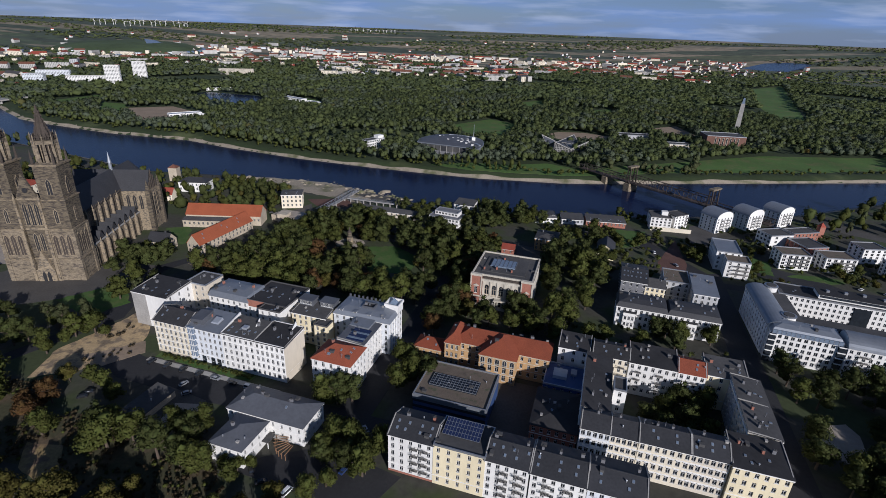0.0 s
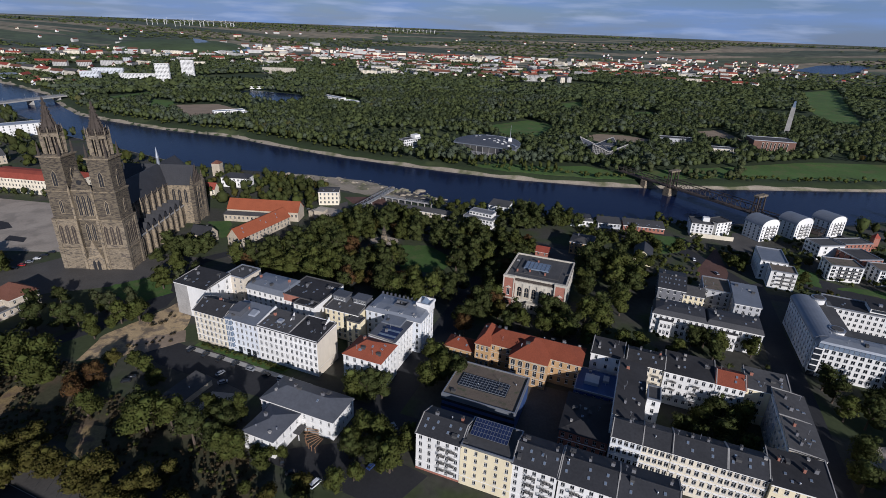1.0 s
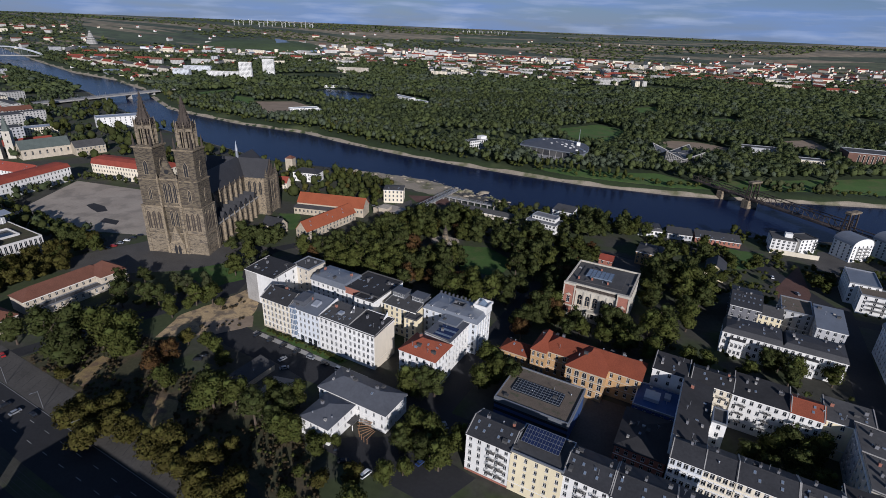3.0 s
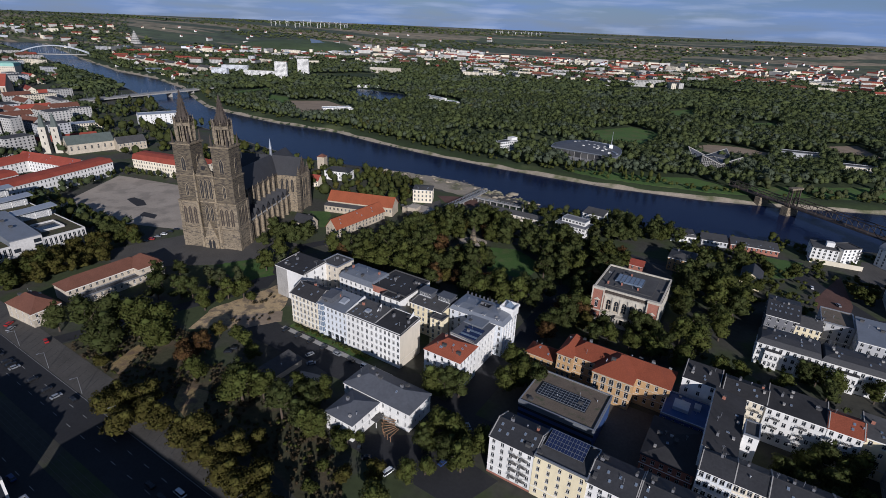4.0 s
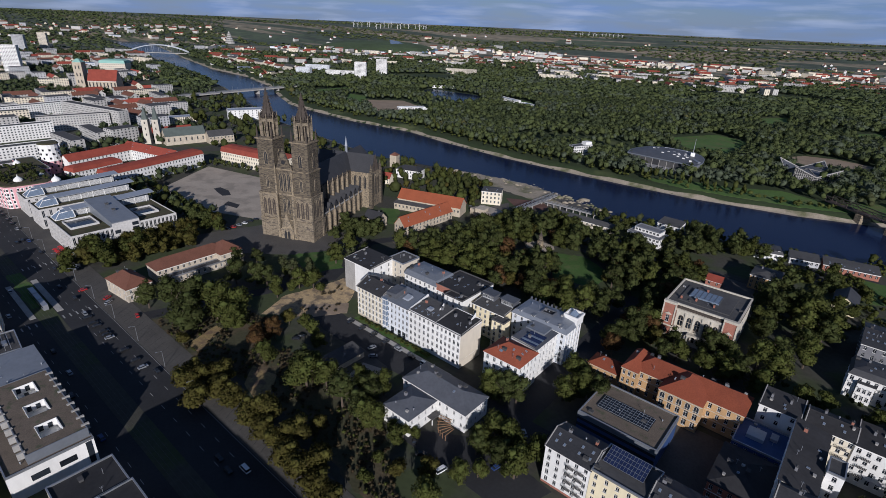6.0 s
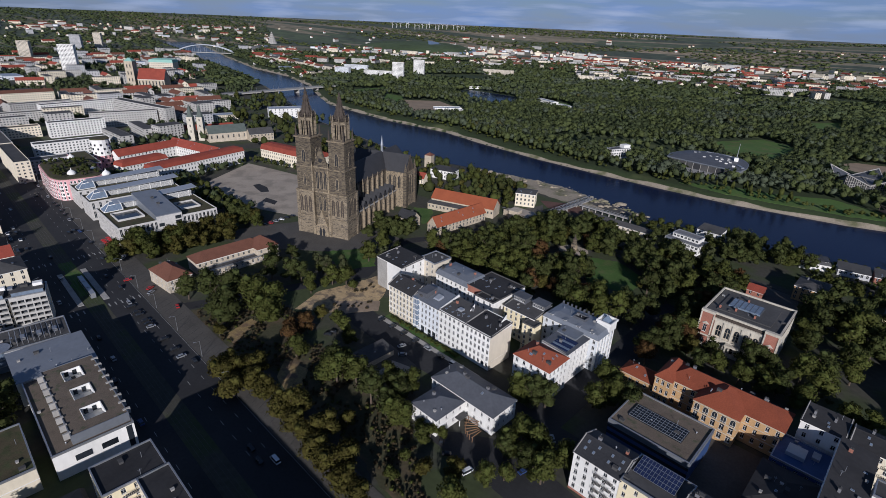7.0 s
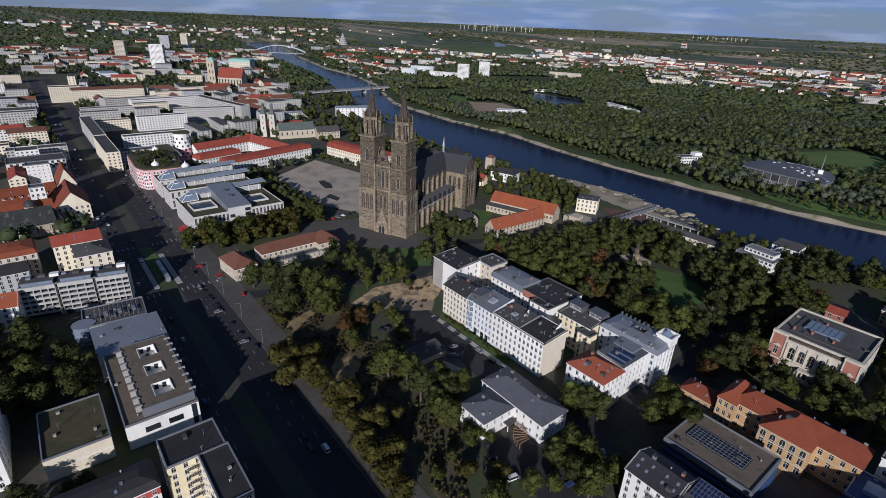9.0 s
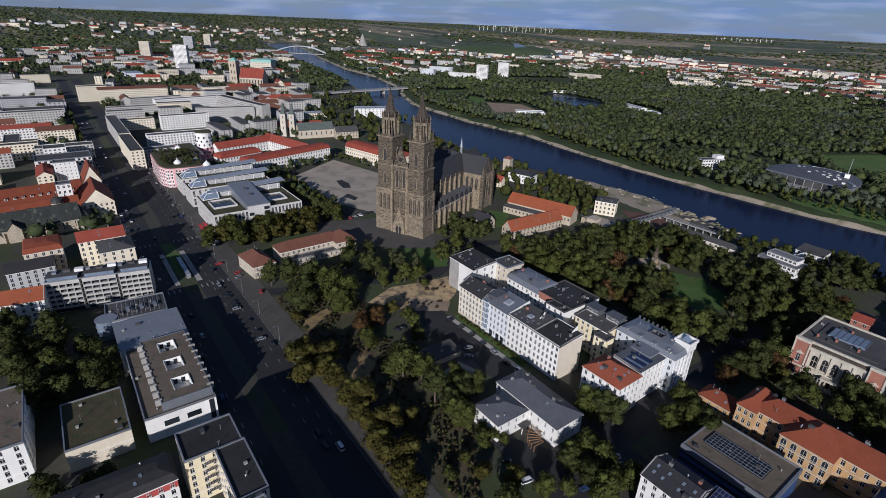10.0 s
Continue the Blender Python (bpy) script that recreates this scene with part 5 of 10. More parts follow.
house("apartment_house", "dark-roofed house at the back of the block", 66.5, 203.5, -18, 14.0, 12.0, 16.6, 4, {"f": 3, "l": 3, "b": 4}, "white", "mono", 1.6, "black", sky=2, chim=2, group=G5)

# ---- stucco villas behind ----
G6 = "stucco villas"
va = house("villa", "white stucco double villa with a dark mansard roof", 115.6, 251.6, -18, 26.3, 15.0, 12.0, 3, {"f": 9, "l": 4, "b": 8}, "white", "mansard", 3.6, "slate", style="hood", sky=4, chim=2, group=G6)
vb = house("villa", "white stucco double villa with loggias and a dark roof", 140.8, 243.4, -18, 26.3, 15.0, 12.0, 3, {"f": 9, "r": 4, "b": 8}, "white", "mansard", 3.6, "slate", style="hood", sky=4, chim=2, group=G6)
for ob, xs in ((va, (-6.0, 7.6)), (vb, (-1.6,))):
    for x0 in xs:
        by_ = roof_item(ob, "bay_window", x0 - 3.2, x0 + 3.2, -9.3, -7.52, -0.5, 9.6, "white", "projecting stucco bay under a flat roof")
        roof_item(by_, "bay_roof", x0 - 3.5, x0 + 3.5, -9.7, -7.52, 9.6, 9.95, "slate")
        for zz in (2.6, 6.4):
            for dx in (-1.9, 0.0, 1.9):
                part("window", window_mesh(1.2, 2.2, "hood"), None, by_, m=pose(x0 + dx, -9.36, zz))
house("town_house", "grey-roofed house with rows of skylights", 124.5, 290.0, -18, 15.0, 27.0, 12.5, 3, {"f": 4, "l": 6, "r": 5}, "dark", "gable", 3.0, "slate", sky=12, group=G6)
house("town_house", "narrow yellow house with a grey roof", 134.0, 280.0, -18, 11.0, 14.0, 11.0, 3, {"f": 4, "r": 4}, "yellow", "gable", 2.4, "felt", group=G6)
house("town_house", "grey house with a brown flat roof", 149.0, 286.0, -18, 15.0, 19.0, 13.0, 4, {"f": 4, "l": 5, "r": 5}, "grey", "flat", 1, "gravel", group=G6)
house("town_house", "dark modern house with a stepped zinc roof", 159.5, 272.0, -18, 13.0, 26.0, 14.0, 4, {"f": 4, "l": 6, "r": 6}, "grey", "mono", 1.5, "zinc", group=G6)

# ---- white offices with the rounded roofs ----
G7 = "office block"
of = house("office", "long office wing with a rounded zinc roof in shade", 181.2, 244.6, 74, 45.0, 11.5, 16.6, 5, {"b": 13, "f": 10, "l": 3}, "cool", "barrel", 3.0, "zinc", category="office", group=G7, win=(1.6, 2.0))
roof_item(of, "inner_flat_roof", -20, 26, -13.5, -5.9, 0, 16.9, "felt", "dark flat roof along the inner side")
fr = house("office", "white office front with a glazed top floor and rounded roof", 184.8, 219.4, -21, 31.0, 13.0, 16.2, 5, {"f": 11, "l": 4}, "white", "mansard", 3.6, "zinc", category="office", group=G7, style="plain", win=(1.6, 2.0), over=0.1)
roof_item(fr, "glazed_storey", -15, 15, -6.9, -6.0, 15.9, 17.9, "sky_glass", "glazed strip under the rounded roof")
for i in range(16):
    roof_item(fr, "glazing_bar", -15.1 + 2.0 * i, -14.95 + 2.0 * i, -7.0, -6.0, 15.9, 17.95, "metal")
for x0 in (-14.6, 15.0):
    roof_item(fr, "stair_bay", x0 - 1.5, x0 + 1.5, -7.6, -6.52, 0, 16.0, "glass", "dark glazed stair bay")
    for k in range(5):
        roof_item(fr, "bay_band", x0 - 1.7, x0 + 1.7, -7.9, -6.53, 3.0 + 3.1 * k, 3.5 + 3.1 * k, "trim")
roof_item(fr, "inner_flat_roof", -10, 26, 6.6, 17.5, 0, 16.6, "felt", "dark flat roof along the inner side")
f2 = house("office", "white office front with stacked balconies and a rounded gable", 217.6, 206.0, -21, 37.0, 14.5, 16.2, 5, {"f": 13, "r": 4}, "white", "barrel", 4.4, "zinc", category="office", group=G7, style="plain", win=(1.4, 1.9), balconies=(("f", -0.62, 4.6), ("f", 0.12, 4.6), ("f", 0.4, 4.6)))
s = Shape()
s.face([(4.4 + 6.2 * math.cos(math.pi * i / 14), -8.4, 15.0 + 6.0 * math.sin(math.pi * i / 14)) for i in range(15)], 0)
for i in range(14):
    a0, a1 = math.pi * i / 14, math.pi * (i + 1) / 14
    s.face([(4.4 + 6.2 * math.cos(a0), -8.4, 15 + 6 * math.sin(a0)), (4.4 + 6.2 * math.cos(a0), -1.0, 15 + 6 * math.sin(a0)), (4.4 + 6.2 * math.cos(a1), -1.0, 15 + 6 * math.sin(a1)), (4.4 + 6.2 * math.cos(a1), -8.4, 15 + 6 * math.sin(a1))], 1)
part("rounded_gable", s, [M["white"], M["zinc"]], f2)
roof_item(f2, "gable_bay", -1.8, 10.6, -8.4, -7.26, 0, 15.0, "white")
for k in range(5):
    for x0 in (-0.6, 6.2):
        part("window", window_mesh(1.4, 1.9, "plain"), None, f2, m=pose(x0 + 1.5, -8.45, 2.3 + 3.05 * k))
for x0 in (2.6, 11.6):
    roof_item(f2, "glass_strip", x0, x0 + 1.6, -8.62, -8.42 if x0 < 5 else -7.26, 0, 15.6, "glass", "dark glazed stair strip")
roof_item(f2, "inner_flat_roof", -16, 18, 7.4, 18.5, 0, 16.4, "felt", "dark flat roof along the inner side")
rw = house("office", "white rear office wing with a dark flat roof", 242.0, 250.6, -21, 92.0, 16.0, 16.8, 5, {"f": 34, "b": 20}, "white", "flat", 1, "black", category="office", group=G7, style="plain", win=(1.3, 1.9), sky=12)
roof_item(rw, "set_back_floor", -26, 44, -5.0, 5.5, 16.8, 19.4, "white")
roof_item(rw, "ribbon_window", -25.5, 43.5, -5.08, -5.0, 17.5, 18.9, "glass")
roof_item(rw, "set_back_roof", -26.6, 44.6, -5.8, 6.1, 19.4, 19.7, "black")
roof_item(rw, "stair_glazing", -9, -1, -8.3, -8.02, 1, 15.8, "glass", "tall dark stair glazing")
for i in range(7):
    roof_item(rw, "roof_unit", -22 + 9 * i, -20.4 + 9 * i, -1.5 + (i % 3), 0.2 + (i % 3), 19.65, 20.8, "metal")
for tx, ty in ((193.4, 263.5), (182.6, 229.5)):
    st = Shape()
    st.ring(0, 0, 3.3, -0.5, 3.3, 19.6, 22)
    st2 = thing("stair_tower", "round white stair tower with a metal rim", "stair tower", pose(tx, ty, 0), G7)
    part("wall", st, M["white"], st2)
    st = Shape()
    st.ring(0, 0, 3.6, 19.6, 3.6, 20.1, 22)
    part("roof", st, M["metal"], st2)
    st = Shape()
    st.ring(0, 0, 2.6, 20.1, 2.6, 20.4, 22)
    part("roof_disc", st, M["felt"], st2)

# ---- houses on the river bank ----
G8 = "riverside houses"
rh = house("riverside_house", "white modern riverside house with a terrace", 187.5, 409.0, -11, 16.5, 16.0, 11.0, 4, {"f": 5, "r": 4, "l": 4}, "white", "flat", 1, "felt", group=G8, win=(1.5, 1.7), style="plain", trim="felt")
roof_item(rh, "roof_room", 1.0, 6.0, -1.0, 3.0, 11.0, 14.2, "white")
house("riverside_house", "white angled wing of a riverside house with corner balconies", 202.5, 411.5, 24, 15.0, 12.0, 11.6, 4, {"f": 4, "r": 3}, "white", "flat", 1, "felt", group=G8, win=(1.5, 1.7), style="plain", trim="felt", balconies=(("f", 0.75, 3.4),))
roof_item(rh, "garden_wall", -8.0, 24.0, -10.2, -9.8, -0.5, 3.4, "cream", "cream garden wall before the house")
for bx, by in ((235.0, 408), (266, 416.5), (298, 426)):
    house("barrel_house", "white house with a rounded metal roof and balconies", bx, by, 24 + 90, 16.0, 18.5, 13.0, 5, {"l": 5, "f": 4, "r": 4, "b": 4}, "white", "barrel", 5.2, "zinc", group=G8, win=(1.2, 1.7), balconies=(("l", -0.32, 3.4), ("l", 0.32, 3.4)))
house("modern_house", "white modern house with curved balconies", 206.5, 337.0, -18, 16.0, 26.0, 13.6, 4, {"f": 4, "r": 7, "l": 6}, "white", "flat", 1, "zinc", group=G8)
lw = house("modern_house", "white wing with curved balconies and a brown roof", 204.6, 318.0, -18, 15.0, 13.0, 12.0, 4, {"f": 3, "l": 3, "r": 3}, "white", "flat", 1, "gravel", group=G8, balconies=(("f", 0.05, 6.5), ("f", 0.7, 3.0)))
house("modern_house", "white cube house with a dark flat roof", 266.0, 376.0, 10, 20.0, 15.0, 10.6, 3, {"l": 4, "f": 2}, "white", "flat", 1, "felt", group=G8, style="plain", win=(2.0, 1.8))
house("modern_house", "white apartment house with long balconies", 254.5, 337.0, -8, 20.0, 15.0, 11.0, 4, {"f": 5, "l": 3, "r": 3}, "white", "flat", 1, "gravel", group=G8, style="plain", win=(2.2, 1.9), balconies=(("f", 0.1, 13.0),))
house("modern_house", "white apartment house with long balconies", 283.0, 332.5, -5, 21.0, 15.0, 11.0, 4, {"f": 5, "l": 3, "r": 3}, "white", "flat", 1, "gravel", group=G8, style="plain", win=(2.2, 1.9), balconies=(("f", 0.1, 14.0),))
house("modern_house", "white cube apartment house", 321.6, 352.0, 0, 18.0, 15.0, 11.0, 4, {"f": 4, "l": 3}, "white", "flat", 1, "felt", group=G8, style="plain", win=(2.0, 1.8))
house("modern_house", "white cube apartment house by the bank", 322.0, 318.0, -10, 22.0, 16.0, 11.0, 4, {"f": 5, "l": 4}, "white", "flat", 1, "felt", group=G8, style="plain", win=(2.0, 1.8), balconies=(("f", 0.0, 12.0),))
house("shed_house", "red brick long house with a flat roof", 296.0, 390.0, 12, 24.0, 12.0, 7.5, 2, {"f": 7}, "brick", "flat", 1, "felt", group=G8)
house("brick_house", "red brick house with a flat roof", 280.0, 358.0, 8, 18.0, 20.0, 9.5, 3, {"f": 5, "l": 4}, "brick", "flat", 1, "felt", group=G8)
tw = thing("brick_tower", "small red brick tower with a pointed roof", "tower", pose(318, 398, 0), G8)
s = Shape()
s.box(-2.2, 2.2, -2.2, 2.2, -0.5, 9)
part("wall", s, M["brick"], tw)
s = Shape()
s.ring(0, 0, 3.4, 9, 0.1, 12.5, 4, 0, math.pi / 4)
part("roof", s, M["tile_red"], tw)
house("town_house", "yellow house with a grey gable roof", 124.2, 346.0, -18 + 90, 19.0, 12.0, 7.0, 2, {"l": 3, "f": 5, "b": 5}, "yellow", "gable", 4.0, "slate", group=G8)
house("town_house", "ochre brick house with a dark flat roof", 83.0, 357.0, -18, 16.0, 18.0, 9.5, 3, {"f": 5, "l": 4}, "ochre", "hip", 2.0, "felt", group=G8, chim=2)
house("pavilion", "white boathouse with a dark hipped roof", 92.1, 416.0, 0, 18.0, 14.0, 5.0, 1, {"f": 6}, "white", "mansard", 3.0, "slate", group=G8, dormers=3)
house("pavilion", "long pavilion with a grey roof", 115.2, 415.0, -6, 18.0, 14.0, 4.4, 1, {"f": 6}, "grey", "mono", 1.2, "felt", group=G8)
house("pavilion", "brick pavilion with a grey roof and skylights", 142.4, 411.0, -8, 32.0, 14.0, 4.6, 1, {"f": 10}, "brick", "mono", 1.5, "felt", group=G8, sky=8)
house("modern_house", "white modern house with roof terraces", 8.4, 402.0, -24, 26.0, 15.0, 7.0, 2, {"f": 9, "r": 3, "l": 3}, "white", "flat", 1, "dark", group=G8, style="plain", win=(1.8, 1.7))
house("modern_house", "white set-back top floor of a modern house", 9.4, 404.5, -24, 20.0, 9.0, 10.2, 3, {"f": 7}, "white", "flat", 1, "dark", group=G8, style="plain", win=(1.8, 1.5))
house("modern_house", "white modern house with a grey roof", 25.0, 430.0, -20, 17.0, 14.0, 9.0, 2, {"f": 4}, "white", "mono", 1.5, "felt", group=G8)
house("barracks", "long low brown building with a felt roof", -43.0, 418.0, -16.5, 60.0, 11.0, 4.6, 1, {"f": 14}, "beige", "gable", 1.6, "felt", group=G8)
house("mansion", "cream cubic mansion with many windows", -127.5, 434.0, 10, 17.5, 15.0, 12.0, 3, {"f": 5, "r": 4, "l": 4}, "cream", "hip", 1.2, "felt", group=G8, sky=4)


# ---- the cathedral ----
def lancet(s, cx, w, z0, z1, y0, y1, k=0):
    """A pointed panel that stands between y0 (front) and y1."""
    zs = z1 - w * 0.9
    pts = [(cx - w / 2, z0), (cx + w / 2, z0), (cx + w / 2, zs), (cx + w * 0.34, zs + w * 0.45), (cx, z1), (cx - w * 0.34, zs + w * 0.45), (cx - w / 2, zs)]
    n = len(pts)
    for i in range(n):
        (xa, za), (xb, zb) = pts[i], pts[(i + 1) % n]
        s.face([(xa, y0, za), (xa, y1, za), (xb, y1, zb), (xb, y0, zb)], k)
    s.face([(x, y0, z) for x, z in pts], k)


def turned(s, turn, cx, cy):
    """The shape turned about the upright axis and moved."""
    o = Shape()
    m = pose(cx, cy, 0, 0, 0, turn)
    o.v = [tuple(m @ Vector(p)) for p in s.v]
    o.f, o.k = s.f, s.k
    return o


def lancet_window(root, cx, w, z0, z1, y, turn=0, at=(0, 0), name="window", blind=False):
    s = Shape()
    lancet(s, cx, w + 0.9, z0 - 0.3, z1 + 0.6, y - 0.22, y + 0.05, 0)
    lancet(s, cx, w, z0, z1, y - 0.26, y, 1)
    s.box(cx - 0.12, cx + 0.12, y - 0.34, y - 0.262, z0, z1 - w * 0.5, 0)
    # a blind arch has no recess: its dark panel stands for the shade
    return part(name, turned(s, turn, *at), [M["stone_pale"], M["stone_dark" if blind else "lead_glass"]], root)


CA = 5.0
cath = thing("cathedral", "gothic cathedral of weathered brown stone with two west towers", "cathedral", pose(-234, 280, 0, 0, 0, CA))
TW, TD = 15.0, 15.5          # a tower's width and depth
for side, tip, top in ((-1, 105.0, 71.5), (1, 103.5, 71.0)):
    cx, cy = side * (21 - TW / 2), TD / 2
    tower = part("tower", turned((lambda q: (q.box(-TW / 2, TW / 2, -TD / 2, TD / 2, -0.5, 14.0, 1), q.box(-TW / 2 + 0.35, TW / 2 - 0.35, -TD / 2 + 0.35, TD / 2 - 0.35, 14.0, 33.0, 1),
                                                  q.box(-TW / 2 + 0.8, TW / 2 - 0.8, -TD / 2 + 0.8, TD / 2 - 0.8, 33.0, 51.0), q.box(-TW / 2 + 1.2, TW / 2 - 1.2, -TD / 2 + 1.2, TD / 2 - 1.2, 51.0, top), q)[-1])(Shape()), 0, cx, cy),
                 [M["stone"], M["stone_low"]], cath, "tall square tower of banded brown stone")
    for z, d, hh in ((13.6, 0.35, 0.9), (32.6, 0.15, 0.9), (50.6, -0.35, 0.8), (top - 0.5, -0.5, 1.0)):
        s = Shape()
        s.solid([(x * (TW / 2 + d), y * (TD / 2 + d), z) for x, y in ((-1, -1), (1, -1), (1, 1), (-1, 1))], [(x * (TW / 2 + d + 0.25), y * (TD / 2 + d + 0.25), z + hh) for x, y in ((-1, -1), (1, -1), (1, 1), (-1, 1))])
        part("cornice", turned(s, 0, cx, cy), M["stone_pale"], tower)
    for sx in (-1, 1):
        for sy in (-1, 1):
            s = Shape()
            x0, y0 = sx * (TW / 2 - 0.9), sy * (TD / 2 - 0.9)
            s.box(x0 - 1.3, x0 + 1.3, y0 - 1.3, y0 + 1.3, -0.5, 13.6)
            s.box(x0 - 1.1, x0 + 1.1, y0 - 1.1, y0 + 1.1, 14.5, 32.6)
            part("buttress", turned(s, 0, cx, cy), M["stone_low"], tower)
    # blind arches and windows on the four faces
    for turn, half in ((0, TD / 2), (90, TW / 2), (270, TW / 2)):
        for i in (-1, 0, 1):
            lancet_window(tower, i * 3.7, 2.5, 17.0, 29.5, -half + 0.3, turn, (cx, cy), "blind_arch", True)
        lancet_window(tower, 0, 1.7, 37.0, 45.0, -half + 0.75, turn, (cx, cy))
        lancet_window(tower, 0, 2.6, 54.0, 63.0, -half + 1.15, turn, (cx, cy))
    # belfry octagon: dark openings between pale piers, under a pinnacled gallery
    zb, zt = top, top + 14.0
    s = Shape()
    s.ring(cx, cy, 6.4, zb, 6.0, zb + 1.4, 8, 0, math.pi / 8)
    part("belfry_foot", s, M["stone"], tower)
    # a solid core in dark stone stands in for the shade inside
    s = Shape()
    s.ring(cx, cy, 3.3, zb + 1.4, 3.3, zt - 2.2, 8, 0, math.pi / 8)
    part("belfry_core", s, M["stone_dark"], tower, "dark core standing in for shade inside the belfry")
    s = Shape()
    s.ring(cx, cy, 5.5, zt - 2.8, 5.5, zt - 0.7, 8, 0, math.pi / 8)
    part("belfry_head", s, M["stone_low"], tower)
    for i in range(8):
        t = math.pi / 8 + i * math.pi / 4
        s = Shape()
        px, py = cx + 5.35 * math.cos(t), cy + 5.35 * math.sin(t)
        s.ring(px, py, 0.95, zb + 1.4, 0.72, zt - 2.8, 6)
        px, py = cx + 6.0 * math.cos(t), cy + 6.0 * math.sin(t)
        s.ring(px, py, 0.42, zb + 5.0, 0.36, zt + 1.2, 4, 0, t)
        s.ring(px, py, 0.50, zt + 1.2, 0.04, zt + 4.0, 4, 0, t)
        part("pier", s, M["stone_low"], tower)
        s = Shape()
        t2 = t + math.pi / 8
        px, py = cx + 4.85 * math.cos(t2), cy + 4.85 * math.sin(t2)
        s.ring(px, py, 0.30, zb + 1.4, 0.28, zt - 2.8, 5)
        part("mullion", s, M["stone_pale"], tower)
    s = Shape()
    s.ring(cx, cy, 5.7, zt - 0.7, 6.35, zt, 8, 0, math.pi / 8)
    part("gallery", s, M["stone"], tower)
    for i in range(16):
        s = Shape()
        t = 2 * math.pi * (i + 0.5) / 16
        s.box(cx + 5.7 * math.cos(t) - 0.2, cx + 5.7 * math.cos(t) + 0.2, cy + 5.7 * math.sin(t) - 0.2, cy + 5.7 * math.sin(t) + 0.2, zt, zt + 1.5)
        part("rail_post", s, M["stone_dark"], tower)
    for i in range(8):
        s = Shape()
        a, b = (Vector((cx + 5.9 * math.cos(q), cy + 5.9 * math.sin(q), zt + 1.4)) for q in (math.pi / 8 + i * math.pi / 4, math.pi / 8 + (i + 1) * math.pi / 4))
        s.beam(a, b, 0.28)
        part("gallery_rail", s, M["stone_dark"], tower)
    # slim pinnacles on the four corners of the square part
    for sx in (-1, 1):
        for sy in (-1, 1):
            s = Shape()
            px, py = cx + sx * 5.75, cy + sy * 6.0
            s.ring(px, py, 0.75, zb, 0.6, zb + 4.2, 6)
            s.ring(px, py, 0.7, zb + 4.2, 0.05, zb + 8.6, 6)
            part("corner_turret", s, M["stone_dark"], tower)
    # spire, swept inwards, with ribs and crockets
    zs, mid = zt - 0.2, zt + (tip - 2.2 - zt) * 0.36
    s = Shape()
    s.ring(cx, cy, 4.7, zs, 2.5, mid, 8, 0, math.pi / 8)
    s.ring(cx, cy, 2.5, mid, 0.22, tip - 2.2, 8, 0, math.pi / 8)
    spire = part("spire", s, M["stone_dark"], tower, "eight-sided stone spire set with crockets")
    for i in range(8):
        t = math.pi / 8 + i * math.pi / 4
        out = Vector((math.cos(t), math.sin(t), 0))
        base = Vector((cx, cy, 0))
        a, m, b = base + out * 4.85 + Vector((0, 0, zs)), base + out * 2.6 + Vector((0, 0, mid)), base + out * 0.3 + Vector((0, 0, tip - 2.0))
        s = Shape()
        s.beam(a, m, 0.34)
        s.beam(m, b, 0.26)
        for j in range(9):
            p = (a.lerp(m, j / 4.0) if j < 4 else m.lerp(b, (j - 4) / 5.0)) + out * 0.32
            s.ring(p.x, p.y, 0.66 - 0.035 * j, p.z - 0.3, 0.10, p.z + 0.75, 4, 0, t)
        part("rib", s, M["stone_dark"], spire)
        s = Shape()
        t2 = t + math.pi / 8
        px, py = cx + 4.55 * math.cos(t2), cy + 4.55 * math.sin(t2)
        s.ring(px, py, 0.62, zs, 0.5, zs + 1.5, 4, 0, t2)
        s.ring(px, py, 0.75, zs + 1.5, 0.04, zs + 3.6, 4, 0, t2)
        part("gablet", s, M["stone_dark"], spire)
    s = Shape()
    s.ring(cx, cy, 0.45, tip - 2.6, 0.75, tip - 1.5, 6)
    s.ring(cx, cy, 0.65, tip - 1.5, 0.08, tip, 6)
    part("finial", s, M["stone_dark"], spire)

# west front between the towers
s = Shape()
s.box(-6.2, 6.2, 1.6, 13, -0.5, 51.5)
front = part("west_front", s, M["stone"], cath, "stone front between the towers with a tall window and portal")
for z in (13.6, 32.6, 50.9):
    s = Shape()
    s.box(-6.2, 6.2, 1.1, 1.6, z, z + 0.9)
    part("cornice", s, M["stone_pale"], front)
for x in (-3.2, 0.0, 3.2):
    lancet_window(front, x, 2.0, 35.5, 48.5, 1.55, name="tall_window")
for x in (-1.8, 1.8):
    lancet_window(front, x, 1.8, 19.0, 30.0, 1.55, name="tall_window")
s = Shape()
s.solid([(-6.0, 1.2, 51.8), (6.0, 1.2, 51.8), (6.0, 2.4, 51.8), (-6.0, 2.4, 51.8)], [(-0.2, 1.2, 66.0), (0.2, 1.2, 66.0), (0.2, 2.4, 66.0), (-0.2, 2.4, 66.0)])
gab = part("gable", s, M["stone"], front)
s = Shape()
s.ring(0, 0, 1.5, 0, 1.5, 0.3, 14)
part("rose", s, M["lead_glass"], gab, m=pose(0, 1.25, 56.5, 90, 0, 0))
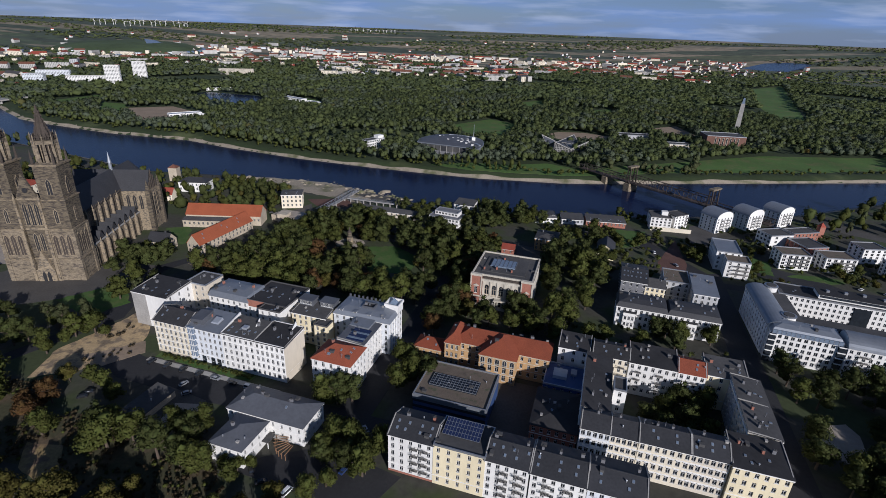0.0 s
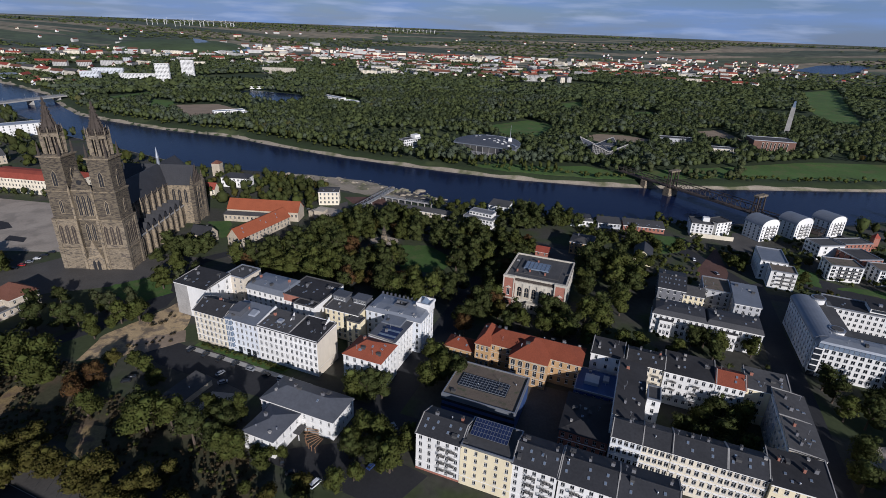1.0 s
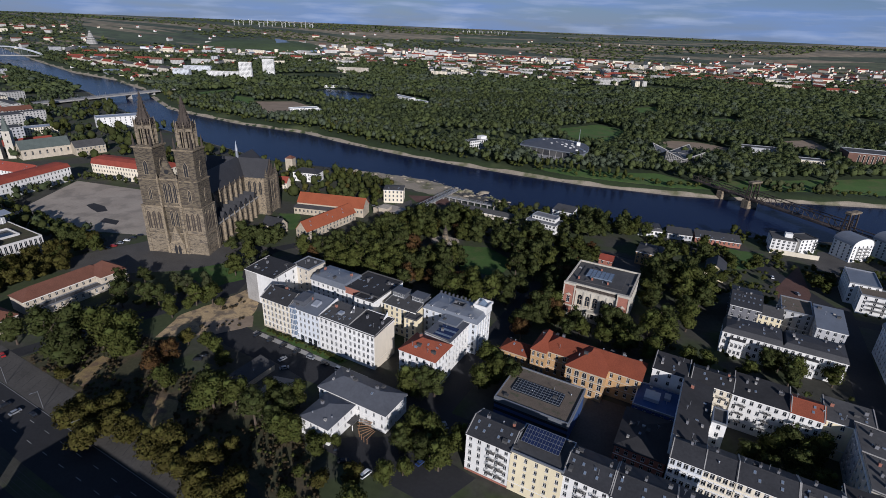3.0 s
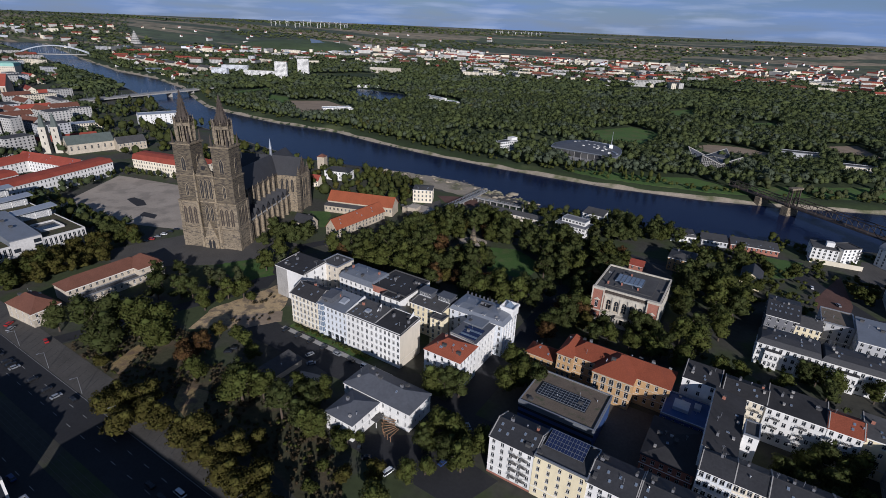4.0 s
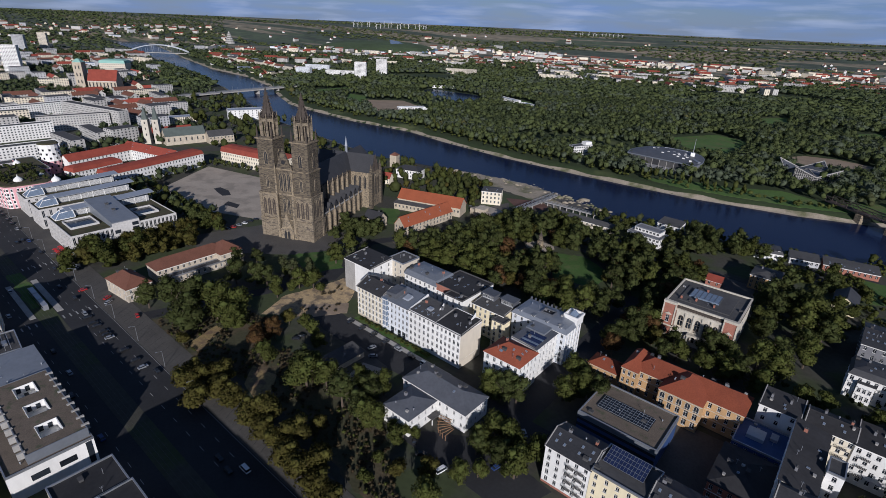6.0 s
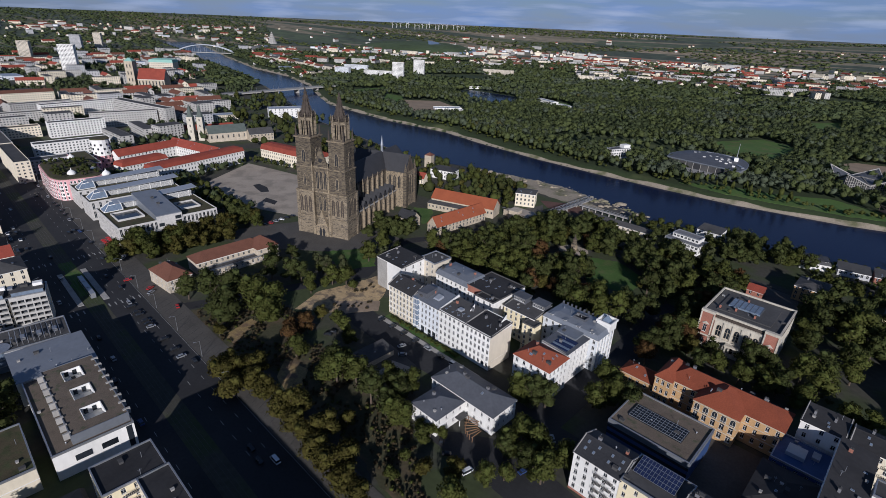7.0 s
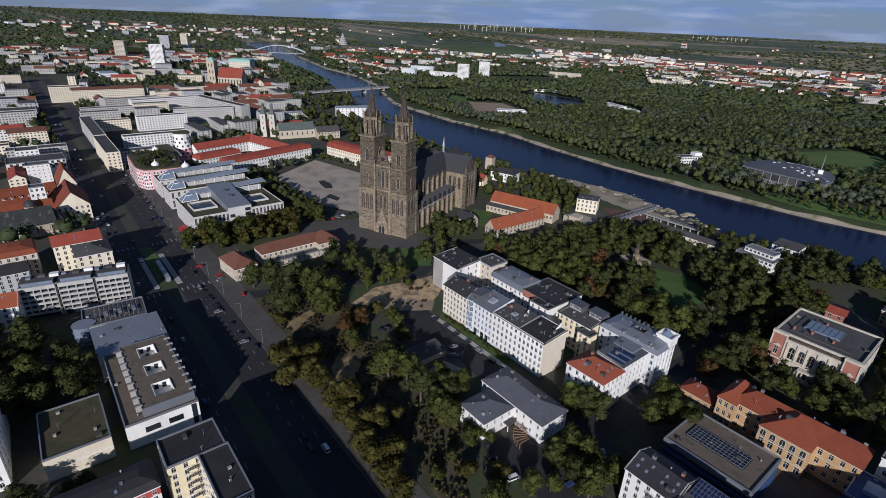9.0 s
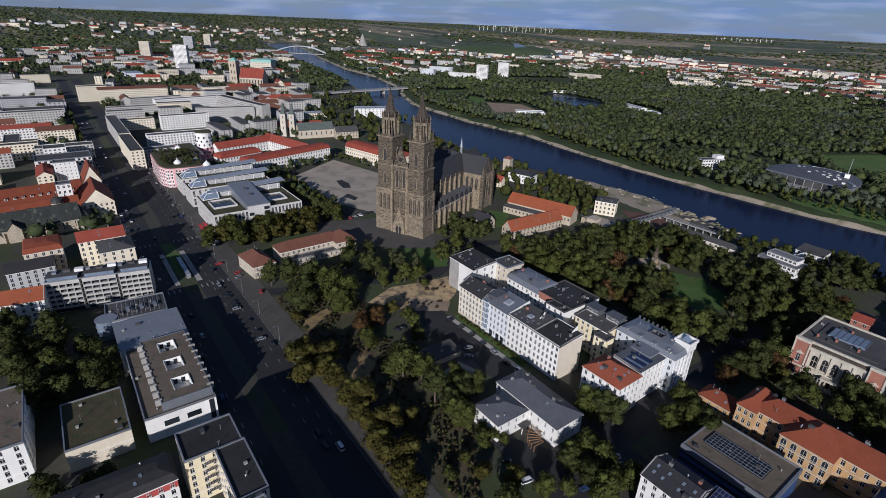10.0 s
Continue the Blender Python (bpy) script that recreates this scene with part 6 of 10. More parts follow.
for x0 in (-6.6, 6.6):
    s = Shape()
    s.box(x0 - 0.8, x0 + 0.8, -0.9, 1.6, -0.5, 33.0)
    s.box(x0 - 0.6, x0 + 0.6, -0.2, 1.6, 33.0, 51.0)
    s.solid([(x0 - 0.6, -0.2, 51), (x0 + 0.6, -0.2, 51), (x0 + 0.6, 1.0, 51), (x0 - 0.6, 1.0, 51)], [(x0 - 0.05, 0.3, 55), (x0 + 0.05, 0.3, 55), (x0 + 0.05, 0.4, 55), (x0 - 0.05, 0.4, 55)])
    part("buttress", s, M["stone_pale"], front)
s = Shape()
s.solid([(-5.2, -1.0, -0.5), (5.2, -1.0, -0.5), (5.2, 1.55, -0.5), (-5.2, 1.55, -0.5)], [(-5.2, -1.0, 7.5), (5.2, -1.0, 7.5), (5.2, 1.55, 7.5), (-5.2, 1.55, 7.5)])
s.solid([(-4.6, -0.8, 7.5), (4.6, -0.8, 7.5), (4.6, 1.5, 7.5), (-4.6, 1.5, 7.5)], [(-0.15, -0.8, 19.5), (0.15, -0.8, 19.5), (0.15, 1.5, 19.5), (-0.15, 1.5, 19.5)])
portal = part("portal", s, M["stone_pale"], front, "pale stone portal under a steep gable")
s = Shape()
lancet(s, -1.35, 1.9, 0.0, 6.4, -1.15, -0.9)
lancet(s, 1.35, 1.9, 0.0, 6.4, -1.15, -0.9)
part("doorway", s, M["lead_glass"], portal)

# nave, aisles, transept and choir
s = Shape()
s.box(-8.5, 8.5, 13, 132, -0.5, 31.0)
nave = part("nave_wall", s, M["stone"], cath)
s = Shape()
s.solid([(-9.2, 13, 31), (9.2, 13, 31), (9.2, 124, 31), (-9.2, 124, 31)], [(-0.2, 13, 45), (0.2, 13, 45), (0.2, 120, 45), (-0.2, 120, 45)])
s.solid([(-9.2, 124, 31), (9.2, 124, 31), (5, 134, 31), (-5, 134, 31)], [(-0.2, 120, 45), (0.2, 120, 45), (0.15, 120.3, 45), (-0.15, 120.3, 45)])
part("nave_roof", s, M["slate"], cath, "steep dark slate roof")
for sx in (-1, 1):
    s = Shape()
    s.box(min(sx * 8.5, sx * 18.5), max(sx * 8.5, sx * 18.5), 15.6, 84, -0.5, 15.0)
    part("aisle_wall", s, M["stone_low"], cath)
    s = Shape()
    s.box(sx * 18.8 - 0.4, sx * 18.8 + 0.4, 15.6, 84, 14.6, 15.3)
    part("aisle_gutter", s, M["concrete"], cath, "pale stone gutter line")
    for i in range(8):
        y0 = 19 + 8.1 * i
        s = Shape()
        xa, xb = sx * 8.5, sx * 18.3
        a, b = min(xa, xb), max(xa, xb)
        s.solid([(a, y0, 15), (b, y0, 15), (b, y0 + 7.6, 15), (a, y0 + 7.6, 15)], [(a, y0 + 3.7, 20.5), (b, y0 + 3.7, 20.5), (b, y0 + 3.9, 20.5), (a, y0 + 3.9, 20.5)])
        part("aisle_gable", s, M["slate"], cath, "small cross gable over the aisle")
        lancet_window(cath, y0 + 3.8 if sx > 0 else -(y0 + 3.8), 3.0, 4.5, 12.8, -18.45, 90 * sx)
        s = Shape()
        s.box(min(sx * 18.5, sx * 20.4), max(sx * 18.5, sx * 20.4), y0 - 0.9, y0 + 0.4, -0.5, 13.0)
        s.solid([(sx * 19.4 - 0.9, y0 - 0.9, 13), (sx * 19.4 + 0.9, y0 - 0.9, 13), (sx * 19.4 + 0.9, y0 + 0.4, 13), (sx * 19.4 - 0.9, y0 + 0.4, 13)],
                [(sx * 19.4 - 0.05, y0 - 0.3, 17.5), (sx * 19.4 + 0.05, y0 - 0.3, 17.5), (sx * 19.4 + 0.05, y0 - 0.2, 17.5), (sx * 19.4 - 0.05, y0 - 0.2, 17.5)])
        part("buttress", s, M["stone_pale"], cath)
        lancet_window(cath, y0 + 3.8 if sx > 0 else -(y0 + 3.8), 2.6, 19.5, 29.0, -8.45, 90 * sx)
        s = Shape()
        s.box(min(sx * 8.5, sx * 10.2), max(sx * 8.5, sx * 10.2), y0 - 0.8, y0 + 0.5, 15, 30.5)
        s.ring(sx * 9.4, y0 - 0.15, 0.7, 30.5, 0.05, 34.0, 4)
        part("wall_pier", s, M["stone_pale"], cath)
    s = Shape()
    for i in range(34):
        s.box(sx * 9.0 - 0.25, sx * 9.0 + 0.25, 18 + 2 * i, 18.7 + 2 * i, 31.0, 32.4)
    part("parapet", s, M["stone_dark"], cath)
    # transept arm
    xa, xb = sx * 8.5, sx * 27.0
    a, b = min(xa, xb), max(xa, xb)
    s = Shape()
    s.box(a, b, 84, 103, -0.5, 31.0)
    tr = part("transept_wall", s, M["stone_pale"], cath)
    s = Shape()
    s.solid([(a, 83.4, 31), (b, 83.4, 31), (b, 103.6, 31), (a, 103.6, 31)], [(min(0, sx * 26.5), 93.4, 44.5), (max(0, sx * 26.5), 93.4, 44.5), (max(0, sx * 26.5), 93.6, 44.5), (min(0, sx * 26.5), 93.6, 44.5)])
    part("transept_roof", s, M["slate"], cath, "steep dark slate roof")
    for y0 in (84.5, 102.5):
        s = Shape()
        s.box(sx * 27 - 1.6, sx * 27 + 1.6, y0 - 1.5, y0 + 1.5, -0.5, 31.0)
        s.ring(sx * 27, y0, 1.7, 31, 0.05, 39, 6)
        part("corner_buttress", s, M["stone"], tr)
    for yy in (89, 93.5, 98):
        lancet_window(tr, sx * yy, 2.6, 10, 27, -27.0, 90 * sx)
    for xx in (12.5, 17, 21.5):
        lancet_window(tr, sx * xx, 2.2, 17, 28, 84.0)
    for yy, zz in ((88.0, 34.0), (91.0, 38.0), (93.5, 43.0), (96.0, 38.0), (99.0, 34.0)):
        s = Shape()
        s.box(sx * 27 - 0.35, sx * 27 + 0.35, yy - 0.4, yy + 0.4, 31.0, zz)
        s.ring(sx * 27, yy, 0.6, zz, 0.05, zz + 3.0, 5)
        part("gable_pinnacle", s, M["stone_dark"], tr)
    s = Shape()
    s.solid([(a + (18.0 if sx > 0 else 0), 86, 31), (b - (0 if sx > 0 else 18.0), 86, 31), (b - (0 if sx > 0 else 18.0), 101, 31), (a + (18.0 if sx > 0 else 0), 101, 31)],
            [(sx * 26.6 - 0.2, 93.3, 43), (sx * 26.6 + 0.2, 93.3, 43), (sx * 26.6 + 0.2, 93.7, 43), (sx * 26.6 - 0.2, 93.7, 43)])
    part("transept_gable", s, M["stone"], tr)
s = Shape()
s.ring(0, 93.5, 1.3, 44, 1.1, 49.5, 8)
s.ring(0, 93.5, 1.4, 49.5, 0.05, 58.0, 8)
part("ridge_turret", s, M["zinc"], cath, "slim pale ridge turret over the crossing")
s = Shape()
s.ring(0, 118, 20, -0.5, 20, 14.0, 12)
s.ring(0, 118, 20.5, 14.0, 9.0, 17.5, 12)
part("choir_ambulatory", s, M["stone"], cath)
FOOT.append((*[(Matrix.Translation((-234, 280, 0)) @ pose(0, 0, 0, 0, 0, CA) @ Vector((0, 68, 0)))[i] for i in (0, 1)], CA, 24, 70))

# ---- cloister and houses by the cathedral ----
G9 = "cathedral close"
house("cloister", "stone cloister range with a long orange tiled roof", -168.0, 389.5, 0, 58.0, 15.0, 8.0, 1, {"f": 18}, "rubble", "gable", 6.5, "tile_bright", group=G9, category="cloister", cornice=False)
house("cloister", "cloister range with an orange tiled roof over the garden", -157.5, 351.5, 70, 54.0, 11.0, 7.0, 2, {"f": 14, "l": 3}, "rubble", "gable", 6.5, "tile_bright", group=G9, category="cloister", sky=6, cornice=False)
house("cloister", "flat grey walk before the orange range", -176.0, 378.0, 0, 42.0, 6.0, 5.5, 1, {"f": 12}, "rubble", "mono", 1.0, "felt", group=G9, category="cloister", cornice=False)
house("parish_house", "small dark-roofed stone house under trees", -192.0, 334.0, -10, 15.0, 10.0, 6.5, 2, {"f": 4, "r": 2}, "rubble", "gable", 5.0, "slate", group=G9, chim=1)
house("manor", "white manor with a dark hipped roof by the river", -228.0, 470.0, 0, 26.0, 14.0, 9.0, 2, {"f": 7, "r": 3}, "white", "hip", 3.5, "slate", group=G9)
house("manor", "low red-roofed house by the river", -243.0, 440.0, 0, 18.0, 10.0, 6.0, 2, {"f": 5}, "cream", "gable", 4.5, "tile_red", group=G9)
house("manor", "long white house with flat roof behind the cathedral", -586.0, 636.0, 52, 62.0, 20.0, 15.0, 4, {"f": 10, "r": 4}, "white", "flat", 1, "steel", group=G9)
tw = thing("wall_tower", "small square stone tower on the old town wall", "tower", pose(-262, 500, 0), G9)
s = Shape()
s.box(-4, 4, -4, 4, -3, 13)
part("wall", s, M["rubble"], tw)
s = Shape()
s.ring(0, 0, 6.2, 13, 0.1, 16, 4, 0, math.pi / 4)
part("roof", s, M["tile_brown"], tw)

# monument among the park's trees
mn = thing("monument", "dark stone monument in tiers on a round pale place", "monument", pose(-64, 353, 0))
for nm_, r0, z0, r1, z1, mk_ in (("step", 4.2, 0.1, 4.0, 0.6, "stone_low"), ("plinth", 2.6, 0.6, 2.3, 4.6, "stone_pale"), ("drum", 1.7, 4.6, 1.5, 8.6, "stone"), ("cap", 1.9, 8.6, 0.9, 9.8, "stone_dark"), ("finial", 0.7, 9.8, 0.15, 12.6, "stone_dark")):
    s = Shape()
    s.ring(0, 0, r0, z0, r1, z1, 8)
    part(nm_, s, M[mk_], mn)
patch("monument_place", [(-64 + 11 * math.cos(radians(30 * i)), 353 + 9 * math.sin(radians(30 * i))) for i in range(12)], "square", "round pale gravel place about a monument", "square", 0.09)

# bastion, terrace and footbridge by the white mansion
ba = thing("bastion", "old pale brick bastion with a flat terrace", "bastion", pose(-116, 398, 0, 0, 0, -12))
s = Shape()
s.solid([(-18, -6, -2), (16, -14, -2), (22, 4, -2), (-14, 8, -2)], [(-18, -6, 5.0), (16, -14, 5.0), (22, 4, 5.0), (-14, 8, 5.0)])
part("wall", s, M["rubble"], ba)
s = Shape()
s.solid([(-17, -5.2, 5.0), (15, -13, 5.0), (21, 3.4, 5.0), (-13.5, 7.2, 5.0)], [(-17, -5.2, 5.2), (15, -13, 5.2), (21, 3.4, 5.2), (-13.5, 7.2, 5.2)])
part("terrace", s, M["square"], ba)
s = Shape()
s.box(-10, -2, -11, -3, -2, 7.5)
part("gun_tower", s, M["rubble"], ba)
s = Shape()
s.box(-10.4, -1.6, -11.4, -2.6, 7.5, 7.9)
part("tower_roof", s, M["sandstone"], ba)
FOOT.append((-116, 398, -12, 22, 14))
fb = thing("footbridge", "steel footbridge with lattice rails to the quay", "footbridge", pose(0, 0, 0))
s = Shape()
P0, P1 = Vector((-98, 405, 5)), Vector((-77.6, 478, 2))
d = (P1 - P0)
sd = Vector((d.y, -d.x, 0)).normalized()
s.solid([tuple(P0 - 2.2 * sd - Vector((0, 0, .5))), tuple(P0 + 2.2 * sd - Vector((0, 0, .5))), tuple(P1 + 2.2 * sd - Vector((0, 0, .5))), tuple(P1 - 2.2 * sd - Vector((0, 0, .5)))],
        [tuple(P0 - 2.2 * sd), tuple(P0 + 2.2 * sd), tuple(P1 + 2.2 * sd), tuple(P1 - 2.2 * sd)])
part("deck", s, M["concrete"], fb)
for sg in (-1, 1):
    s = Shape()
    n = 22
    for i in range(n):
        a = P0.lerp(P1, i / n) + sd * 2.2 * sg
        b = P0.lerp(P1, (i + 1) / n) + sd * 2.2 * sg
        up = Vector((0, 0, 2.6))
        s.beam(a + up, b + up, 0.28)
        s.beam(a, b + up if i % 2 else a + up, 0.2)
        s.beam(a + up if i % 2 == 0 else b, b if i % 2 == 0 else a + up, 0.2)
    part("lattice_rail", s, M["metal"], fb)
wk = thing("walkway", "raised pale walkway on posts along the quay", "walkway", pose(-82, 449, 0, 0, 0, -17))
s = Shape()
s.box(0, 50, -1.6, 1.6, 3.4, 4.0)
part("deck", s, M["concrete"], wk)
for y0 in (-1.6, 1.5):
    s = Shape()
    s.box(0, 50, y0, y0 + 0.1, 4.9, 5.05)
    for i in range(26):
        s.box(2 * i, 2 * i + 0.08, y0, y0 + 0.08, 4.0, 4.9)
    part("railing", s, M["metal"], wk)
for i in range(8):
    s = Shape()
    s.box(3 + 6.4 * i, 3.5 + 6.4 * i, -0.6, 0.6, -5, 3.4)
    part("post", s, M["concrete"], wk)
for i in (4, 9, 14, 19):
    p = P0.lerp(P1, i / 22)
    s = Shape()
    s.box(p.x - 0.5, p.x + 0.5, p.y - 0.5, p.y + 0.5, -5, p.z - 0.5)
    part("post", s, M["concrete"], fb)


# ---- boulevard, south-west side ----
G10 = "houses along the boulevard"
mo = house("modern_building", "white modern building with a penthouse and planted terrace", -191.5, 79.0, 72, 25.0, 52.0, 10.6, 3, {"r": 12}, "white", "flat", 1, "gravel", category="office", group=G10, style="plain", win=(2.4, 1.7), band=False)
for x0, x1, z0, z1 in ((-6.5, -1.5, 5.2, 7.6), (1.5, 6.5, 5.2, 7.6), (9.8, 11.6, 1.0, 10.2)):
    roof_item(mo, "window_strip", x0, x1, -26.14, -26.02, z0, z1, "glass", "long dark window strip in the white end wall")
pent = Shape()
g = facade(pent, 18.0, 0.0, -24.0, 24.0, [-14.5, 0.0, 14.5], 1, 6.5, 7.5, 3.2)
turn = pose(0, 0, 14.2, -90, 0, 0)
top = Shape()
for f in pent.f:
    top.face([tuple(turn @ Vector(pent.v[i])) for i in f][::-1])
top.v = [(x + 3.0, y, z) for x, y, z in top.v]
part("penthouse_roof", top, M["gravel"], mo, "brown gravel roof with three deep light wells")
s = Shape()
for x0, x1, y0, y1 in ((-6.0, 12.0, -24, -23.7), (-6.0, 12.0, 23.7, 24), (-6.0, -5.7, -23.7, 23.7), (11.7, 12.0, -23.7, 23.7)):
    s.box(x0, x1, y0, y1, 10.5, 14.45)
part("penthouse_wall", s, M["zinc"], mo, "grey metal penthouse wall")
for yy in (-14.5, 0.0, 14.5):
    w = Shape()
    w.box(-0.25, 6.25, yy + 3.7, yy + 3.9, 11.0, 14.6)
    w.box(6.05, 6.35, yy - 3.7, yy + 3.7, 11.0, 14.6)
    w.box(-0.4, -0.25, yy - 3.7, yy + 3.7, 11.0, 14.6)
    w.box(-0.25, 6.25, yy - 3.75, yy + 3.75, 10.9, 11.0)
    well = part("light_well", w, M["trim"], mo, "white-walled light well")
    w = Shape()
    w.box(0.6, 2.0, yy + 3.6, yy + 3.69, 11.6, 13.8)
    w.box(3.4, 4.8, yy + 3.6, yy + 3.69, 11.6, 13.8)
    part("window", w, M["glass"], well)
for i in range(9):
    for xx in (-6.4, 12.2):
        w = Shape()
        w.box(xx - 1.4, xx + 1.0, -22 + 5.2 * i, -21.2 + 5.2 * i, 12.2, 14.7)
        part("fin_wall", w, M["concrete"], mo)
house("modern_building", "low wing with a grey zinc roof", -228.2, 90.8, 72, 28.0, 25.0, 11.2, 3, {"r": 6}, "white", "mono", 1.2, "zinc", category="office", group=G10, sky=1, cornice=False, over=0.1)
house("garage_building", "blank pale building with an overgrown flat roof", -188.5, 49.5, 72, 20.0, 28.0, 9.4, 2, {}, "cream", "flat", 1, "sedum", category="building", group=G10)
house("apartment_house", "white apartment house with a gravel roof", -206.5, 23.0, 72, 22.0, 36.0, 15.4, 5, {"f": 5, "r": 6}, "white", "flat", 1, "gravel", group=G10)
rb = house("apartment_house", "apartment house with a red top storey and a dark roof", -142.8, 33.6, 72, 38.8, 12.1, 16.8, 5, {"f": 12}, "white", "mansard", 2.8, "black", group=G10, sky=4)
roof_item(rb, "red_top_storey", -19.4, 19.4, -6.25, -6.06, 13.7, 16.2, "red", "dark red plastered top storey")
for i in range(12):
    part("window", window_mesh(1.3, 1.7, "cross"), None, rb, m=pose(-17.8 + 3.23 * i, -6.3, 15.0))
s = house("apartment_house", "cream apartment house with curved balconies on the yard", -137.2, 64.8, 72, 18.0, 14.5, 18.6, 6, {"f": 5, "l": 3}, "yellow", "flat", 1, "black", group=G10, balconies=(("f", -0.2, 3.2),))
house("apartment_house", "cream street wing with a dark flat roof", -117.5, 63.6, 72, 9.5, 24.0, 18.6, 6, {"f": 3, "l": 7, "r": 7}, "cream", "flat", 1, "black", group=G10)
# three plain houses out of view, added to keep the boulevard in shade
house("apartment_house", "unseen plain house added to shade the boulevard", -88.0, 44.0, 72, 24.0, 38.0, 20.0, 5, {}, "beige", "flat", 1, "felt", group=G10)
house("apartment_house", "unseen plain house added to shade the boulevard", -52.0, 32.0, 72, 24.0, 38.0, 20.0, 5, {}, "beige", "flat", 1, "felt", group=G10)
house("apartment_house", "unseen plain house added to shade the boulevard", -16.0, 20.0, 72, 24.0, 38.0, 18.0, 5, {}, "beige", "flat", 1, "felt", group=G10)
pl = house("slab_block", "cream slab block with deep loggias", -293.5, 98.5, 60, 48.0, 12.0, 17.4, 6, {"f": 16, "r": 3}, "cream", "flat", 1, "felt", category="apartment block", group=G10, win=(1.7, 1.7), style="plain")
for c, x0, x1, n in ((0, -24.0, -8.6, 5), (1, -7.4, 8.0, 4), (2, 9.2, 24.0, 5)):
    s = Shape()
    g = facade(s, x1 - x0, 15.0, 0.2, 18.2, [3.9 + 2.85 * k for k in range(5)], n, (x1 - x0) / n - 0.45, 1.75, 1.45)
    part("loggia_grid", s, M["offwhite"], pl, "white concrete grid of deep loggias", pose((x0 + x1) / 2, 0, 0))
    for gx_, gy_, gz_ in g:
        # door glass spread over each opening, its dark colour standing for the inner shade
        w = Shape()
        hw = ((x1 - x0) / n - 0.45) / 2
        w.box(gx_ - hw + 0.1, gx_ + hw - 0.1, -0.06, 0.03, -0.86, 0.86)
        part("loggia_glass", w, M["glass"], pl, m=pose((x0 + x1) / 2 + 0.0, gy_ - 0.06, gz_))
    roof_item(pl, "shop_window", x0 + 0.5, x1 - 0.5, -7.62, -7.52, 0.4, 2.3, "glass", "dark shop front at street level")
    roof_item(pl, "penthouse", x0 + 1, x1 - 1, -4.6, 3.0, 17.4, 19.6, "sky_glass", "set-back glazed top floor")
    roof_item(pl, "penthouse_roof", x0 + 0.4, x1 - 0.4, -5.3, 3.4, 19.6, 19.9, "felt")
for i in range(9):
    roof_item(pl, "roof_plant", -21 + 5 * i, -19 + 5 * i + (i % 3), -1.5 + (i % 2), 1.5, 19.9, 20.8 + 0.3 * (i % 3), ("metal", "felt", "trim")[i % 3])
sh = house("shop_building", "grey commercial building with roof plant and a glass drum", -256.0, 97.5, 68, 27.0, 20.0, 9.6, 2, {"r": 5, "f": 6}, "grey", "flat", 1, "felt", category="shop", group=G10, sky=3)
for i in range(10):
    q = Shape()
    q.beam((-8 + 2.0 * i, -7, 11.6), (-8 + 2.0 * i, 5, 11.6), 0.2)
    q.beam((-8 + 2.0 * i, -7, 9.6), (-8 + 2.0 * i, -7, 11.6), 0.2)
    q.beam((-8 + 2.0 * i, 5, 9.6), (-8 + 2.0 * i, 5, 11.6), 0.2)
    part("roof_frame", q, M["metal"], sh)
for i in range(6):
    roof_item(sh, "roof_unit", -7.5 + 3 * i, -5.6 + 3 * i, -5 + 2 * (i % 2), -2.5 + 3 * (i % 2), 9.6, 10.9, ("felt", "metal")[i % 2])
for k in range(3):
    q = Shape()
    q.ring(-13.2, -6.0, 4.6, 0.3 + 3.3 * k, 4.6, 3.2 + 3.3 * k, 20)
    part("glass_drum", q, M["sky_glass"], sh, "rounded green glass bay")
    q = Shape()
    q.ring(-13.2, -6.0, 4.9, 3.2 + 3.3 * k, 4.9, 3.6 + 3.3 * k, 20)
    part("drum_rim", q, M["metal"], sh)
house("apartment_house", "white house with gables and an orange roof", -303.0, 62.0, 62, 26.0, 13.0, 13.5, 4, {"f": 7, "r": 3}, "white", "gable", 4.5, "tile_bright", group=G10, sky=3)
house("apartment_house", "cream house with an orange tiled roof", -346.0, 121.5, 72, 25.0, 14.0, 17.5, 5, {"f": 7, "r": 3}, "cream", "gable", 4.2, "tile_red", group=G10, sky=2, chim=2)
house("apartment_house", "grey-roofed corner house on the boulevard", -326.0, 121.0, 72, 18.0, 20.0, 17.0, 5, {"f": 4, "r": 5}, "cream", "hip", 3.0, "felt", group=G10, sky=3)
house("apartment_house", "house with balconies and a red roof", -362.0, 95.0, 72, 19.0, 20.0, 14.5, 4, {"f": 5}, "beige", "mansard", 4.0, "tile_old", group=G10, balconies=(("f", -0.4, 3.0), ("f", 0.4, 3.0)))
house("apartment_house", "rear house with a dark roof", -344.0, 82.0, 72, 22.0, 16.0, 12.0, 4, {"f": 6}, "grey", "gable", 3.0, "black", group=G10)
oc = house("old_church", "old church with a mottled black slate roof", -431.0, 98.0, 77, 82.0, 19.0, 8.5, 1, {"f": 11}, "rubble", "gable", 9.5, "old_slate", category="church", group=G10, win=(1.5, 4.4))
q = Shape()
q.solid([(41, -6.5, -0.5), (45.5, -5.5, -0.5), (48.5, 0, -0.5), (45.5, 5.5, -0.5), (41, 6.5, -0.5)], [(41, -6.5, 8.5), (45.5, -5.5, 8.5), (48.5, 0, 8.5), (45.5, 5.5, 8.5), (41, 6.5, 8.5)])
part("apse_wall", q, M["brick"], oc)
q = Shape()
